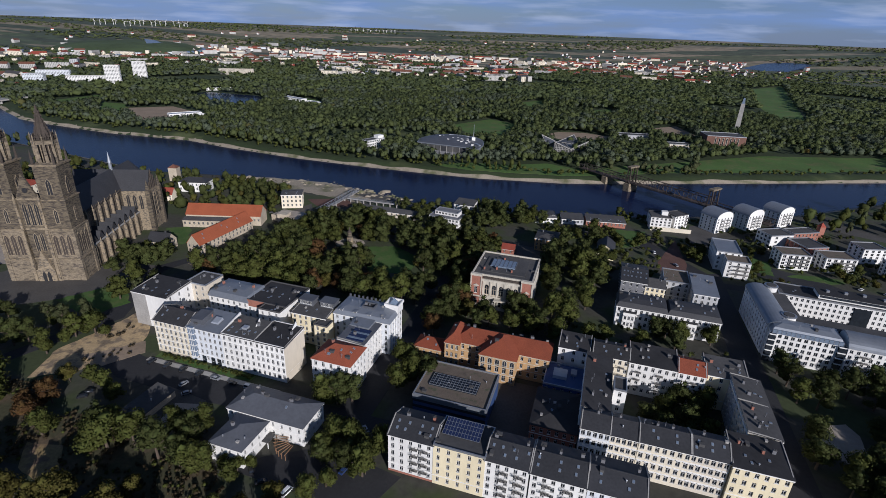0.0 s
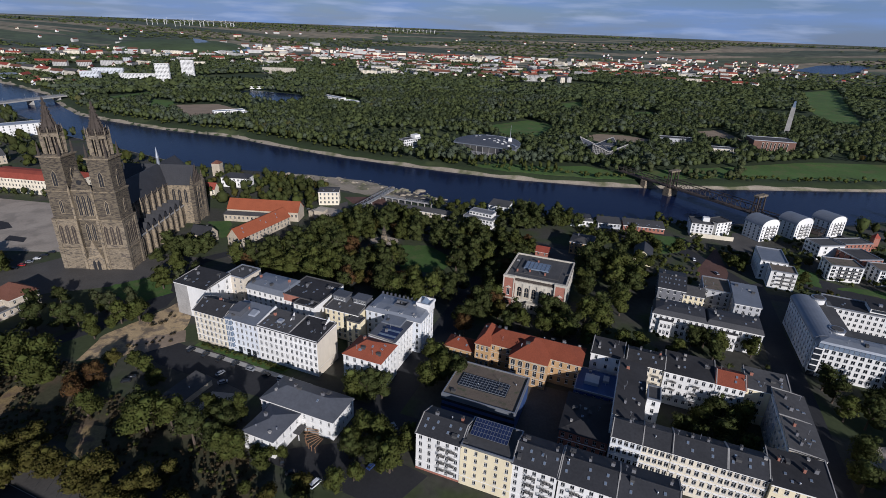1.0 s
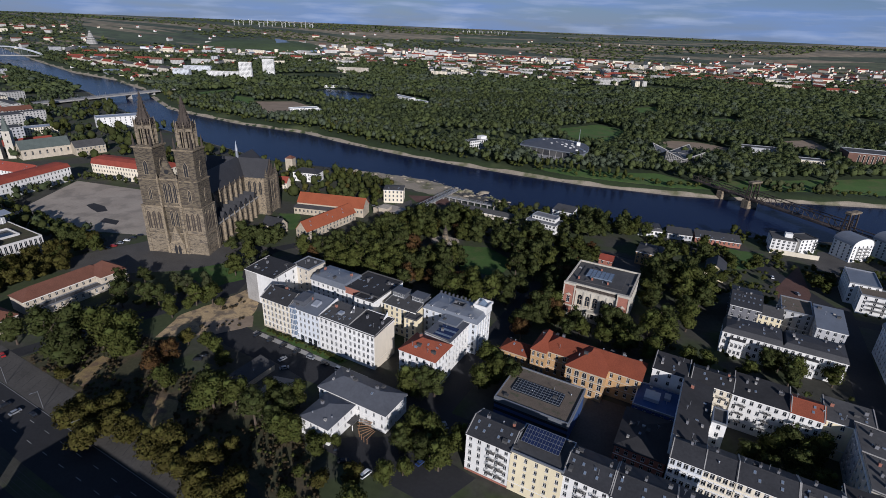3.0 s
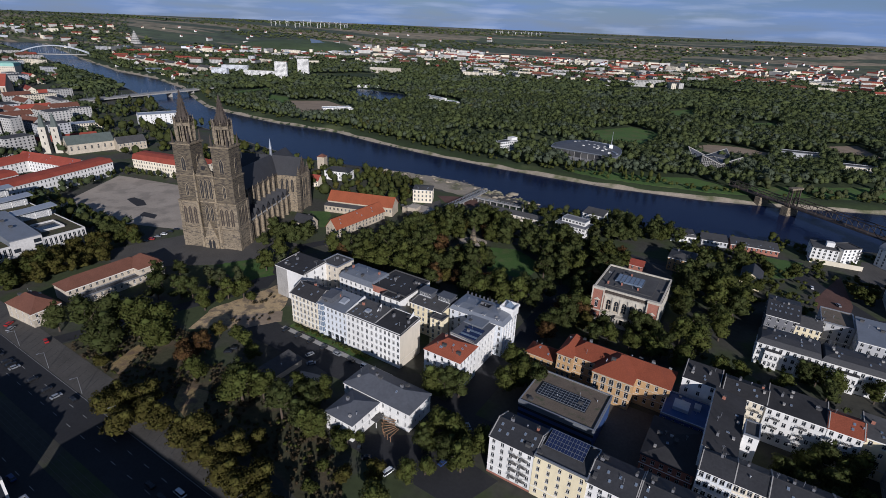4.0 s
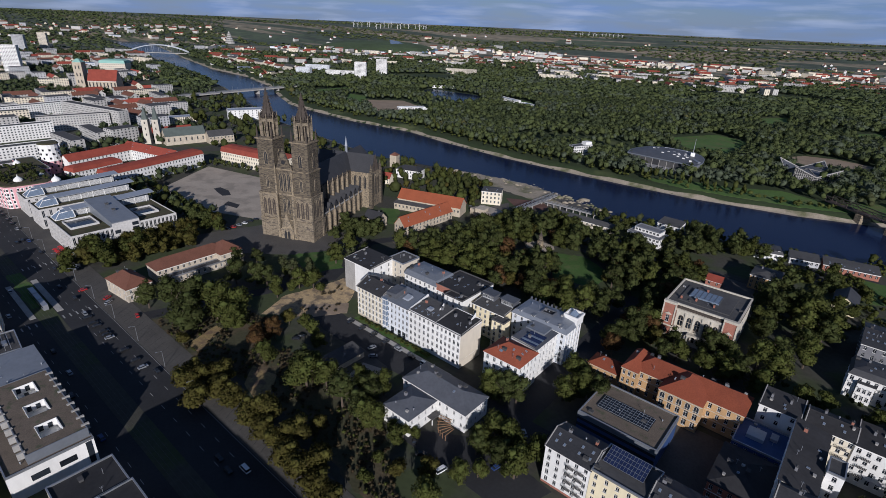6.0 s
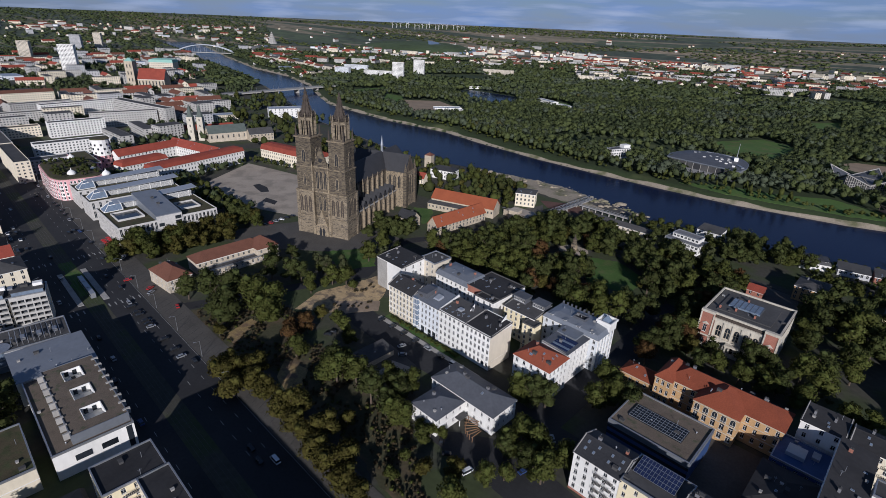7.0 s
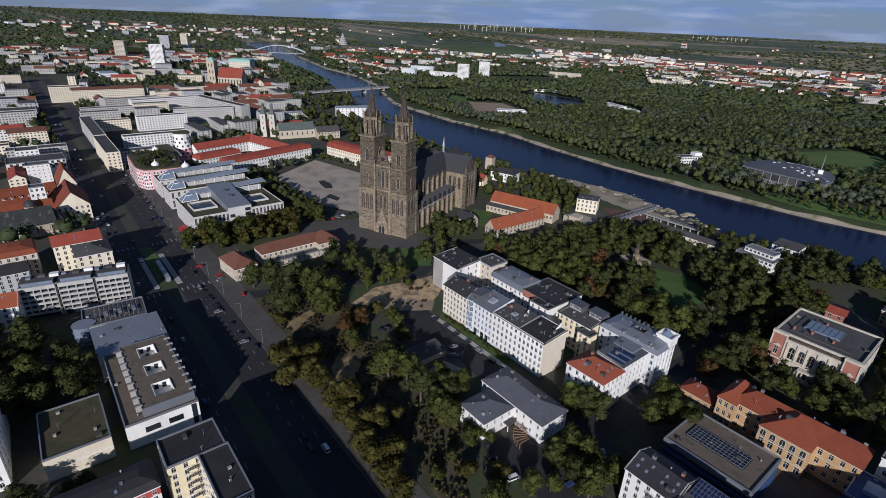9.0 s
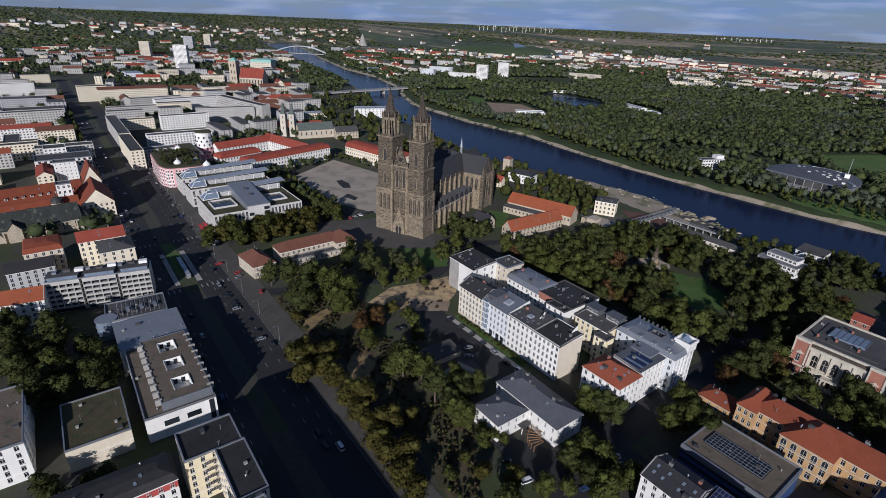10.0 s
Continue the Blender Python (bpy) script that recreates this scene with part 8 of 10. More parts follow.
part("pole", s, M["metal"], ms)
FOOT.append((18, 672, -22, 42, 29))
FOOT.append((172, 711, 10, 24, 24))
FOOT.append((505, 885, 0, 8, 8))
# white house on legs
wv = house("white_pavilion", "white concrete pavilion with a roof terrace among trees", -86.0, 676.0, 50, 30.0, 10.0, 12.0, 3, {"f": 8, "l": 3, "r": 3}, "white", "flat", 1, "felt", win=(2.4, 1.8))
roof_item(wv, "roof_room", 4, 14, -4, 4, 12, 16, "white")
for nm_, lab_, x_, y_, a_, L_, D_, h_ in (("boathouse", "long low white boathouse by the lake", -494, 1218, 22, 72, 9, 4.5), ("pavilion", "white and blue park pavilion", -300, 1096, -38, 60, 14, 5.0), ("pavilion", "low white park pavilion", -250, 1052, -38, 34, 12, 4.5),
                                         ("shed", "low white shed beside bare ground", -420, 866, 39, 50, 16, 5.0), ("shed", "small white shed beside bare ground", -392, 862, 20, 20, 12, 4.5)):
    house(nm_, lab_, x_, y_, a_, L_, D_, h_, 1, {"f": int(L_ / 5)}, "white", "flat", 1, "steel", win=(2.4, 1.8), category="pavilion" if nm_ == "pavilion" else nm_, group="park buildings", trim="white")
# look-out tower and brick hall
lt = thing("lookout_tower", "tall slim stone look-out tower", "tower", pose(505, 885, 0, 0, 0, -30))
s = Shape()
s.solid([(-4.0, -4.6, -0.5), (4.0, -4.6, -0.5), (4.0, 4.6, -0.5), (-4.0, 4.6, -0.5)], [(-2.9, -3.4, 49), (2.9, -3.4, 49), (2.9, 3.4, 49), (-2.9, 3.4, 49)])
part("shaft", s, M["concrete"], lt)
s = Shape()
s.solid([(-2.2, -2.6, 49), (2.2, -2.6, 49), (2.2, 2.6, 49), (-2.2, 2.6, 49)], [(-1.4, -1.8, 58), (1.4, -1.8, 58), (1.4, 1.8, 58), (-1.4, 1.8, 58)])
part("lantern", s, M["sky_glass"], lt)
hall = house("brick_hall", "long brown brick hall with tall window bays", 420.0, 768.0, -8, 54.0, 34.0, 17.0, 1, {}, "dark_brick", "flat", 1, "felt", category="hall")
for i in range(7):
    s = Shape()
    s.box(-16 + 5.2 * i, -13.6 + 5.2 * i, -17.2, -17.02, 3, 15)
    part("window_bay", s, M["sandstone"], hall)
    s = Shape()
    s.box(-15.6 + 5.2 * i, -14.0 + 5.2 * i, -17.3, -17.21, 3.5, 14.5)
    part("window", s, M["glass"], hall)
house("hall_wing", "low pale hall with a flat roof", 345.0, 745.0, -6, 52.0, 16.0, 6.0, 1, {"f": 12}, "cream", "flat", 1, "felt")
house("hall_wing", "low hall with a grey roof behind the meadow", 300.0, 800.0, -6, 60.0, 18.0, 7.0, 1, {"f": 12}, "grey", "flat", 1, "felt")
sh = thing("shell_hall", "square hall under four folded concrete shells with lattice glass fronts", "hall", pose(172, 711, 0, 0, 0, 10))


def shell_z(u, v):
    return 8.5 * (1 - u) * (1 - v) + 4.2 * (u + v - 2 * u * v) + 14.5 * u * v


for qx in (-1, 1):
    for qy in (-1, 1):
        s = Shape()
        m = 6
        for i in range(m):
            for j in range(m):
                c = [(u / m, v / m) for u, v in ((i, j), (i + 1, j), (i + 1, j + 1), (i, j + 1))]
                s.face([(qx * u * 24, qy * v * 24, shell_z(u, v)) for u, v in (c if qx * qy > 0 else c[::-1])])
        part("shell", s, M["grey_zinc"], sh)
        for a, b in (((1, 0), (1, 1)), ((0, 1), (1, 1)), ((0, 0), (1, 0)), ((0, 0), (0, 1))):
            s = Shape()
            s.beam(*[(qx * u * 24, qy * v * 24, shell_z(u, v) + 0.25) for u, v in (a, b)], 0.9)
            part("edge_beam", s, M["concrete"], sh)
# each half front: a glass wall that follows the shell's edge, with upright bars
for turn_ in (0, 1, 3):
    for sx in (-1, 1):
        m_ = pose(0, 0, 0, 0, 0, 90 * turn_)
        s = Shape()
        s.solid([(0, -22.6, -0.5), (sx * 22.6, -22.6, -0.5), (sx * 22.6, -22.2, -0.5), (0, -22.2, -0.5)][::sx], [(0, -22.6, 4.3), (sx * 22.6, -22.6, 13.4), (sx * 22.6, -22.2, 13.4), (0, -22.2, 4.3)][::sx])
        part("glass_wall", s, M["slate"], sh, m=m_)
        for i in range(1, 11):
            x = sx * 2.2 * i
            s = Shape()
            s.box(x - 0.22, x + 0.22, -23.0, -22.5, -0.5, 4.0 + 9.2 * abs(x) / 22.6)
            part("mullion", s, M["concrete"], sh, m=m_)
        for z in (2.0, 4.0, 7.0):
            x0 = max(0, (z - 3.4) / 9.2 * 22.6)
            s = Shape()
            s.box(min(sx * x0, sx * 22), max(sx * x0, sx * 22), -22.9, -22.5, z - 0.15, z + 0.15)
            part("transom", s, M["concrete"], sh, m=m_)

# excavator boat / fairground on the far bank
fg = thing("works_yard", "yellow and white work boats and machines on the far bank", "boat yard", pose(560, 745, 0, 0, 0, 8))
r3 = random.Random(5)
for i in range(16):
    s = Shape()
    x = -40 + 5.2 * i
    w, h = r3.uniform(2, 6), r3.uniform(1.5, 6)
    s.solid([(x, -3, 0), (x + w, -3, 0), (x + w, 3, 0), (x, 3, 0)], [(x + 0.4, -2.4, h), (x + w - 0.4, -2.4, h), (x + w - 0.4, 2.4, h), (x + 0.4, 2.4, h)])
    part("machine", s, M[r3.choice(["gold", "gold", "trim", "concrete", "rust_iron"])], fg)

# old lift bridge
lb = thing("lift_bridge", "old iron lift bridge of brown truss girders on stone piers", "bridge", pose(0, 0, 0))
A, B = Vector((168, 592, 4)), Vector((286, 412, 4))
T1, T2 = Vector((206, 534, 0)), Vector((256, 458, 0))


def truss(name, a, b, hgt, wid, n, mkey, parent):
    a, b = Vector(a), Vector(b)
    side = Vector(((b - a).y, -(b - a).x, 0)).normalized() * wid / 2
    for sg in (-1, 1):
        s = Shape()
        up = Vector((0, 0, hgt))
        for i in range(n):
            p, q = a.lerp(b, i / n) + side * sg, a.lerp(b, (i + 1) / n) + side * sg
            s.beam(p, q, 0.6)
            s.beam(p + up, q + up, 0.6)
            s.beam(p, p + up, 0.35)
            s.beam(p if i % 2 else p + up, q + up if i % 2 else q, 0.4)
        s.beam(b + side * sg, b + side * sg + up, 0.35)
        part(name, s, M[mkey], parent)
    s = Shape()
    c = [a - side, a + side, b + side, b - side]
    s.solid([tuple(p - Vector((0, 0, 0.6))) for p in c], [tuple(p) for p in c])
    part("deck", s, M[mkey], parent)


truss("girder", A, T1 + Vector((0, 0, 4)), 5.0, 8, 6, "rust_iron", lb)
truss("girder", T1 + Vector((0, 0, 4)), T2 + Vector((0, 0, 4)), 8.0, 8, 10, "rust_iron", lb)
truss("girder", T2 + Vector((0, 0, 4)), B, 4.0, 8, 6, "rust_iron", lb)
d0 = (T2 - T1).normalized()
for T in (T1, T2, T1.lerp(A, 0.45)):
    s = Shape()
    q = Vector((d0.y, -d0.x, 0))
    if T.z == 0:
        c = [T + q * 7 + d0 * 3.5, T + q * 7 - d0 * 3.5, T - q * 7 - d0 * 3.5, T - q * 7 + d0 * 3.5]
        s.solid([(p.x, p.y, -9) for p in c][::-1], [(p.x, p.y, 3.2) for p in c][::-1])
        part("pier", s, M["stone_pale"], lb)
        for sg in (-1, 1):
            s = Shape()
            for e in (-1, 1):
                s.beam(T + q * 5.2 * sg + d0 * 2.2 * e + Vector((0, 0, 3)), T + q * 5.2 * sg + d0 * 1.4 * e + Vector((0, 0, 20)), 0.9)
            for z in (8, 13, 18):
                s.beam(T + q * 5.2 * sg - d0 * 2 + Vector((0, 0, z)), T + q * 5.2 * sg + d0 * 2 + Vector((0, 0, z + 2.5)), 0.5)
            part("lift_tower", s, M["rust_iron"], lb)
        s = Shape()
        c = [T + q * 7 + d0 * 2.4, T + q * 7 - d0 * 2.4, T - q * 7 - d0 * 2.4, T - q * 7 + d0 * 2.4]
        s.solid([(p.x, p.y, 20) for p in c][::-1], [(p.x, p.y, 21.6) for p in c][::-1])
        part("crosshead", s, M["stone_low"], lb)
    else:
        c = [T + q * 6 + d0 * 3, T + q * 6 - d0 * 3, T - q * 6 - d0 * 3, T - q * 6 + d0 * 3]
        s.solid([(p.x, p.y, -9) for p in c][::-1], [(p.x, p.y, 3.2) for p in c][::-1])
        part("pier", s, M["stone_pale"], lb)

# road bridge and far arch bridge
rb = thing("road_bridge", "flat road bridge with a pale deck", "bridge", pose(0, 0, 0))
a, b = Vector((-835, 690, 5)), Vector((-768, 985, 5))
side = Vector(((b - a).y, -(b - a).x, 0)).normalized() * 9
s = Shape()
c = [a - side, a + side, b + side, b - side]
s.solid([tuple(p - Vector((0, 0, 2.2))) for p in c], [tuple(p) for p in c])
part("deck", s, M["concrete"], rb)
for i in range(1, 6):
    p = a.lerp(b, i / 6)
    s = Shape()
    s.solid([tuple(p + side * e + Vector((dx, 0, -14))) for e, dx in ((-0.8, -1.5), (0.8, -1.5), (0.8, 1.5), (-0.8, 1.5))][::-1], [tuple(p + side * e + Vector((dx, 0, -2.2))) for e, dx in ((-0.8, -1.5), (0.8, -1.5), (0.8, 1.5), (-0.8, 1.5))][::-1])
    part("pier", s, M["concrete"], rb)
for sg in (-1, 1):
    s = Shape()
    s.beam(a + side * sg + Vector((0, 0, 1)), b + side * sg + Vector((0, 0, 1)), 0.3)
    for i in range(31):
        p = a.lerp(b, i / 30) + side * sg
        s.beam(p, p + Vector((0, 0, 1 if i % 5 else 8)), 0.25)
    part("railing", s, M["metal"], rb)
ab = thing("arch_bridge", "far steel arch bridge over the river", "bridge", pose(0, 0, 0))
a, b = Vector((-1815, 1395, 6)), Vector((-1620, 1500, 6))
side = Vector(((b - a).y, -(b - a).x, 0)).normalized() * 8
s = Shape()
c = [a - side, a + side, b + side, b - side]
s.solid([tuple(p - Vector((0, 0, 2))) for p in c], [tuple(p) for p in c])
part("deck", s, M["concrete"], ab)
for sg in (-1, 1):
    s = Shape()
    prev = None
    for i in range(21):
        u = i / 20
        p = a.lerp(b, u) + side * sg + Vector((0, 0, 26 * 4 * u * (1 - u)))
        if prev is not None:
            s.beam(prev, p, 2.2)
            if i % 2 == 0:
                s.beam(p, a.lerp(b, u) + side * sg, 0.5)
        prev = p
    part("arch", s, M["steel"], ab)

# far churches, towers and tall blocks
ch = house("brick_church", "large gothic church with a steep red roof", -1004.0, 712.0, 28, 52.0, 26.0, 20.0, 1, {"f": 8}, "rubble", "gable", 19.0, "tile_red", category="church", win=(2.4, 11.0))
tw = thing("church_tower", "blunt stone church tower with a low cap", "church tower", pose(-1040, 692, 0, 0, 0, 28))
s = Shape()
s.box(-8, 8, -8, 8, -0.5, 52)
part("wall", s, M["rubble"], tw)
s = Shape()
s.ring(0, 0, 11.5, 52, 3, 58, 4, 0, math.pi / 4)
part("roof", s, M["copper"], tw)
for zz in (14, 27, 40):
    for xx in (-3, 3):
        s = Shape()
        s.box(xx - 1, xx + 1, -8.1, -8.01, zz, zz + 6)
        part("window", s, M["lead_glass"], tw)
house("city_theatre", "large house with green copper roofs", -1290.0, 950.0, 30, 60.0, 34.0, 22.0, 4, {"f": 14}, "beige", "mansard", 9.0, "copper", category="theatre")
for nm, lab, x, y, a, L, D, h, wk in (("tower_block", "white tower block with rows of windows", -751, 1240, 20, 30, 14, 43, "white"), ("tower_block", "white tower block beside its twin", -760, 1370, 20, 30, 14, 43, "white"),
                                      ("tower_block", "white city tower block", -1427, 795, 40, 34, 16, 60, "white"), ("tower_block", "beige city tower block", -1775, 875, 40, 30, 16, 50, "beige"),
                                      ("tower_block", "far grey tower block", -2050, 1180, 40, 34, 18, 52, "grey"), ("tower_block", "far beige tower block", -2100, 1290, 40, 26, 18, 56, "beige"),
                                      ("slab_block", "long white slab on the island", -820, 1250, 15, 80, 14, 17, "white"), ("slab_block", "long pale slab on the island", -950, 1330, 20, 70, 14, 19, "cool"),
                                      ("slab_block", "pale green glazed block on the island", -910, 1210, 15, 40, 16, 22, "cool"), ("slab_block", "long beige slab among trees", -600, 1590, 12, 95, 14, 15, "beige"),
                                      ("slab_block", "beige slab with a brown roof", -560, 1560, 12, 40, 16, 18, "beige")):
    house(nm, lab, x, y, a, L, D, h, max(4, round(h / 3)), {"f": int(L / 3), "l": 3, "r": 4}, wk, "flat", 1, "felt", category="tower block" if "tower" in nm else "apartment block", win=(1.7, 1.6), trim=wk)

# row of town houses on the far bank
for i, (x, y) in enumerate([(-1405, 1408), (-1353, 1390), (-1301, 1371), (-1249, 1352), (-1197, 1333), (-1146, 1314), (-1094, 1296), (-1042, 1277), (-990, 1258), (-938, 1239)]):
    house("town_house", ("cream town house with a tiled roof by the water", "pale town house with a steep roof by the water")[i % 2], x, y, -19.9, 47.4, 14.0, (15.0, 13.0, 16.5)[i % 3], 4, {"f": 11, "r": 3, "l": 3}, ("cream", "white", "beige")[i % 3], "gable", 5.0, ("tile_red", "tile_brown", "felt")[i % 3], group="houses on the far bank", cornice=False)
# cone tower, turbines, green hill with panels
x, y, z, k = polar(43.7, 3100)
ct = thing("cone_tower", "far pale cone-shaped tower", "tower", pose(x, y, z))
for i in range(6):
    s = Shape()
    s.ring(0, 0, 26 - 4 * i, 10 * i, 22 - 4 * i, 10 * i + 8, 10)
    part("tier", s, M["concrete"], ct)


def turbine(az, d, hh, spin):
    x, y, z, k = polar(az, d)
    t = thing("wind_turbine", "far white three-bladed wind turbine", "wind turbine", pose(x, y, z - 2, 0, 0, az), "wind farm")
    s = Shape()
    s.ring(0, 0, 1.5, 0, 0.9, hh, 8)
    part("mast", s, M["trim"], t)
    s = Shape()
    s.box(-1.2, 1.2, -2, 3, hh - 1, hh + 1.4)
    part("nacelle", s, M["trim"], t)
    for i in range(3):
        a = radians(spin + 120 * i)
        s = Shape()
        e = Vector((math.cos(a), 0, math.sin(a)))
        s.beam(Vector((0, -2.4, hh)), Vector((0, -2.4, hh)) + e * hh * 0.52, 0.9)
        part("blade", s, M["trim"], t)


r4 = random.Random(11)
for i in range(18):
    turbine(31.8 - 7.4 * (i / 17) + r4.uniform(-0.15, 0.15), r4.uniform(8800, 10500), r4.uniform(27, 33), r4.uniform(0, 120))
for i in range(12):
    turbine(9.4 - 4.6 * (i / 11) + r4.uniform(-0.12, 0.12), r4.uniform(9800, 10800), r4.uniform(17, 21), r4.uniform(0, 120))

hx, hy, hz_, _ = polar(29.3, 3010)
hill = thing("grass_hill", "grassed mound with a slope of solar panels", "hill", pose(hx, hy, hz_ - 3, 0, 0, 29.3))
s = Shape()
rings = [(1.0, 0), (0.93, 12), (0.8, 24), (0.6, 34), (0.3, 40)]
n = 36
for (r0, z0), (r1, z1) in zip(rings, rings[1:]):
    for i in range(n):
        a, b = 2 * math.pi * i / n, 2 * math.pi * (i + 1) / n
        s.face([(330 * r0 * math.cos(a), 420 * r0 * math.sin(a), z0), (330 * r0 * math.cos(b), 420 * r0 * math.sin(b), z0), (330 * r1 * math.cos(b), 420 * r1 * math.sin(b), z1), (330 * r1 * math.cos(a), 420 * r1 * math.sin(a), z1)])
s.face([(99 * math.cos(2 * math.pi * i / n), 126 * math.sin(2 * math.pi * i / n), 40) for i in range(n)])
part("mound", s, M["rough_grass"], hill)
for i in range(14):
    s = Shape()
    y0 = -330 + 30 * i
    x1 = 320 * math.sqrt(max(0.05, 1 - (y0 / 420) ** 2))
    z0 = 40 * min(1.0, 1.75 * (1 - math.hypot(0.35, y0 / 420)) + 0.05)
    z1 = 4
    s.solid([(60, y0, z0), (x1, y0, z1), (x1, y0 + 20, z1 + 2), (60, y0 + 20, z0 + 2)], [(60, y0, z0 + 3), (x1, y0, z1 + 3), (x1, y0 + 20, z1 + 7), (60, y0 + 20, z0 + 7)])
    part("panel_row", s, M["sky_glass"], hill)


# ---- far houses: a few kinds, copied ----
def far_kind(label, L, D, h, wk, rk, roof, rise, rows, name="far_house"):
    s = Shape()
    s.box(-L / 2, L / 2, -D / 2, D / 2, -1, h, 0)
    if roof == "gable":
        for x in (-L / 2, L / 2):
            s.face([(x, -D / 2, h), (x, D / 2, h), (x, 0, h + rise)], 0)
    for j in range(rows):
        z = h * (j + 0.35) / rows
        hh = min(1.6, h / rows * 0.5)
        for side in (-1, 1):
            m = max(2, int(L / 4))
            for i in range(m):
                x = -L / 2 + L * (i + 0.5) / m
                p = [(x - 0.8, side * (D / 2 + 0.03), z), (x + 0.8, side * (D / 2 + 0.03), z), (x + 0.8, side * (D / 2 + 0.03), z + hh), (x - 0.8, side * (D / 2 + 0.03), z + hh)]
                s.face(p if side < 0 else p[::-1], 1)
            m = max(1, int(D / 5))
            for i in range(m):
                y = -D / 2 + D * (i + 0.5) / m
                p = [(side * (L / 2 + 0.03), y - 0.8, z), (side * (L / 2 + 0.03), y + 0.8, z), (side * (L / 2 + 0.03), y + 0.8, z + hh), (side * (L / 2 + 0.03), y - 0.8, z + hh)]
                s.face(p if side > 0 else p[::-1], 1)
    ob = new(name, s.mesh(name, [M[wk], M["glass"]]))
    tagged(ob, label, "house")
    rs, _ = roof_shape(roof, L, D, h, rise)
    part("roof", rs, M[rk], ob)
    return ob


KINDS = [far_kind("small white house with a red tiled roof", 13, 10, 6, "white", "tile_red", "gable", 4.5, 2),
         far_kind("small cream house with a brown roof", 12, 10, 6, "cream", "tile_brown", "gable", 4.5, 2),
         far_kind("cream apartment row with a red roof", 46, 12, 10, "cream", "tile_red", "gable", 5, 3),
         far_kind("long pale slab block with a flat roof", 62, 13, 15, "offwhite", "felt", "flat", 1, 5),
         far_kind("cream slab block with a flat roof", 48, 13, 16, "cream", "felt", "flat", 1, 5),
         far_kind("pale apartment row with a brown roof", 38, 13, 12, "offwhite", "tile_brown", "gable", 5, 4),
         far_kind("low pale commercial hall with a metal roof", 60, 34, 8, "cool", "steel", "flat", 1, 1),
         far_kind("grey city block with a flat roof", 34, 22, 17, "grey", "felt", "flat", 1, 5),
         far_kind("pale city block with a grey roof", 30, 20, 19, "offwhite", "felt", "flat", 1, 6)]
for k in KINDS:
    k.location = (0, -700 - 60 * KINDS.index(k), 0)
far_rng = random.Random(21)
TAKEN = []
SETTLED = []


def settle_town(count, az0, az1, d0, d1, weights, angle, group, spread=10.0, gap=0.55):
    made = tries = 0
    while made < count and tries < count * 12:
        tries += 1
        az, d = far_rng.uniform(az0, az1), math.sqrt(far_rng.uniform(d0 * d0, d1 * d1))
        x, y, z, k = polar(az, d)
        i = far_rng.choices(range(len(KINDS)), weights)[0]
        r = (8, 8, 25, 33, 26, 21, 34, 20, 18)[i]
        if any((x - u) ** 2 + (y - v) ** 2 < ((r + w) * gap) ** 2 for u, v, w in TAKEN):
            continue
        sd, _ = river_distance(np.array([x]), np.array([y]))
        if sd[0] < r + 15 or any(abs((x - fx)) < fl + r and abs(y - fy) < fd + r for fx, fy, _a, fl, fd in FOOT if math.hypot(x - fx, y - fy) < 160):
            continue
        a = angle + far_rng.choice((0, 90)) + far_rng.gauss(0, spread)
        u, v = (x - BX), (y - BY)
        along = u * math.cos(radians(BA)) + v * math.sin(radians(BA))
        across = -u * math.sin(radians(BA)) + v * math.cos(radians(BA))
        if inside(np.array(x), np.array(y), FAR_LAKE) or inside(np.array(x * 1.04), np.array(y * 1.04), FAR_LAKE):
            continue
        if along > 0 and abs(across) < (30 + r if along < 520 else 24 + 0.45 * r if along < 1050 else 0) or -590 < x < -380 and 60 < y < 450:
            continue
        SETTLED.append((math.hypot(x, y), i, pose(x, y, z, 0, 0, a), group))
        TAKEN.append((x, y, r))
        made += 1


settle_town(110, -9, 13, 1660, 2150, (1, 1, 3, 6, 3, 2, 1, 0, 0), 8, "far suburb", 5, 0.45)
settle_town(420, -26, 12, 1950, 2900, (7, 4, 2, 1, 1, 2, 0.4, 0, 0), 10, "far suburb", 18)
settle_town(120, -34, -12, 2500, 3900, (7, 4, 1, 0, 0, 1, 0.3, 0, 0), 10, "far suburb", 25)
settle_town(280, 10, 34, 1900, 3300, (4, 3, 2, 2, 2, 2, 1, 0.5, 0), 12, "far suburb", 15)
settle_town(90, 33, 46, 1420, 2900, (4, 2, 3, 2, 2, 3, 1, 0.5, 0), 20, "island town", 12)
settle_town(84, 50, 86, 480, 1150, (0, 0, 3, 4, 2, 3, 0.4, 2, 2), -18, "city blocks", 4, 0.62)
settle_town(220, 50, 86, 1150, 2300, (0, 2, 4, 3, 2, 5, 1, 3, 2), -18, "city blocks", 5, 0.55)
settle_town(230, 44, 86, 2300, 6000, (5, 5, 3, 1, 1, 5, 0.5, 1, 0), -18, "city blocks", 12)
settle_town(40, -20, 45, 3300, 6500, (5, 4, 1, 0.5, 0, 1, 0.6, 0, 0), 10, "far villages", 30)
SETTLED.sort(key=lambda e: e[0])
for d, i, m, group in SETTLED[:290]:
    tagged(copy_thing(KINDS[i], m), group=group)
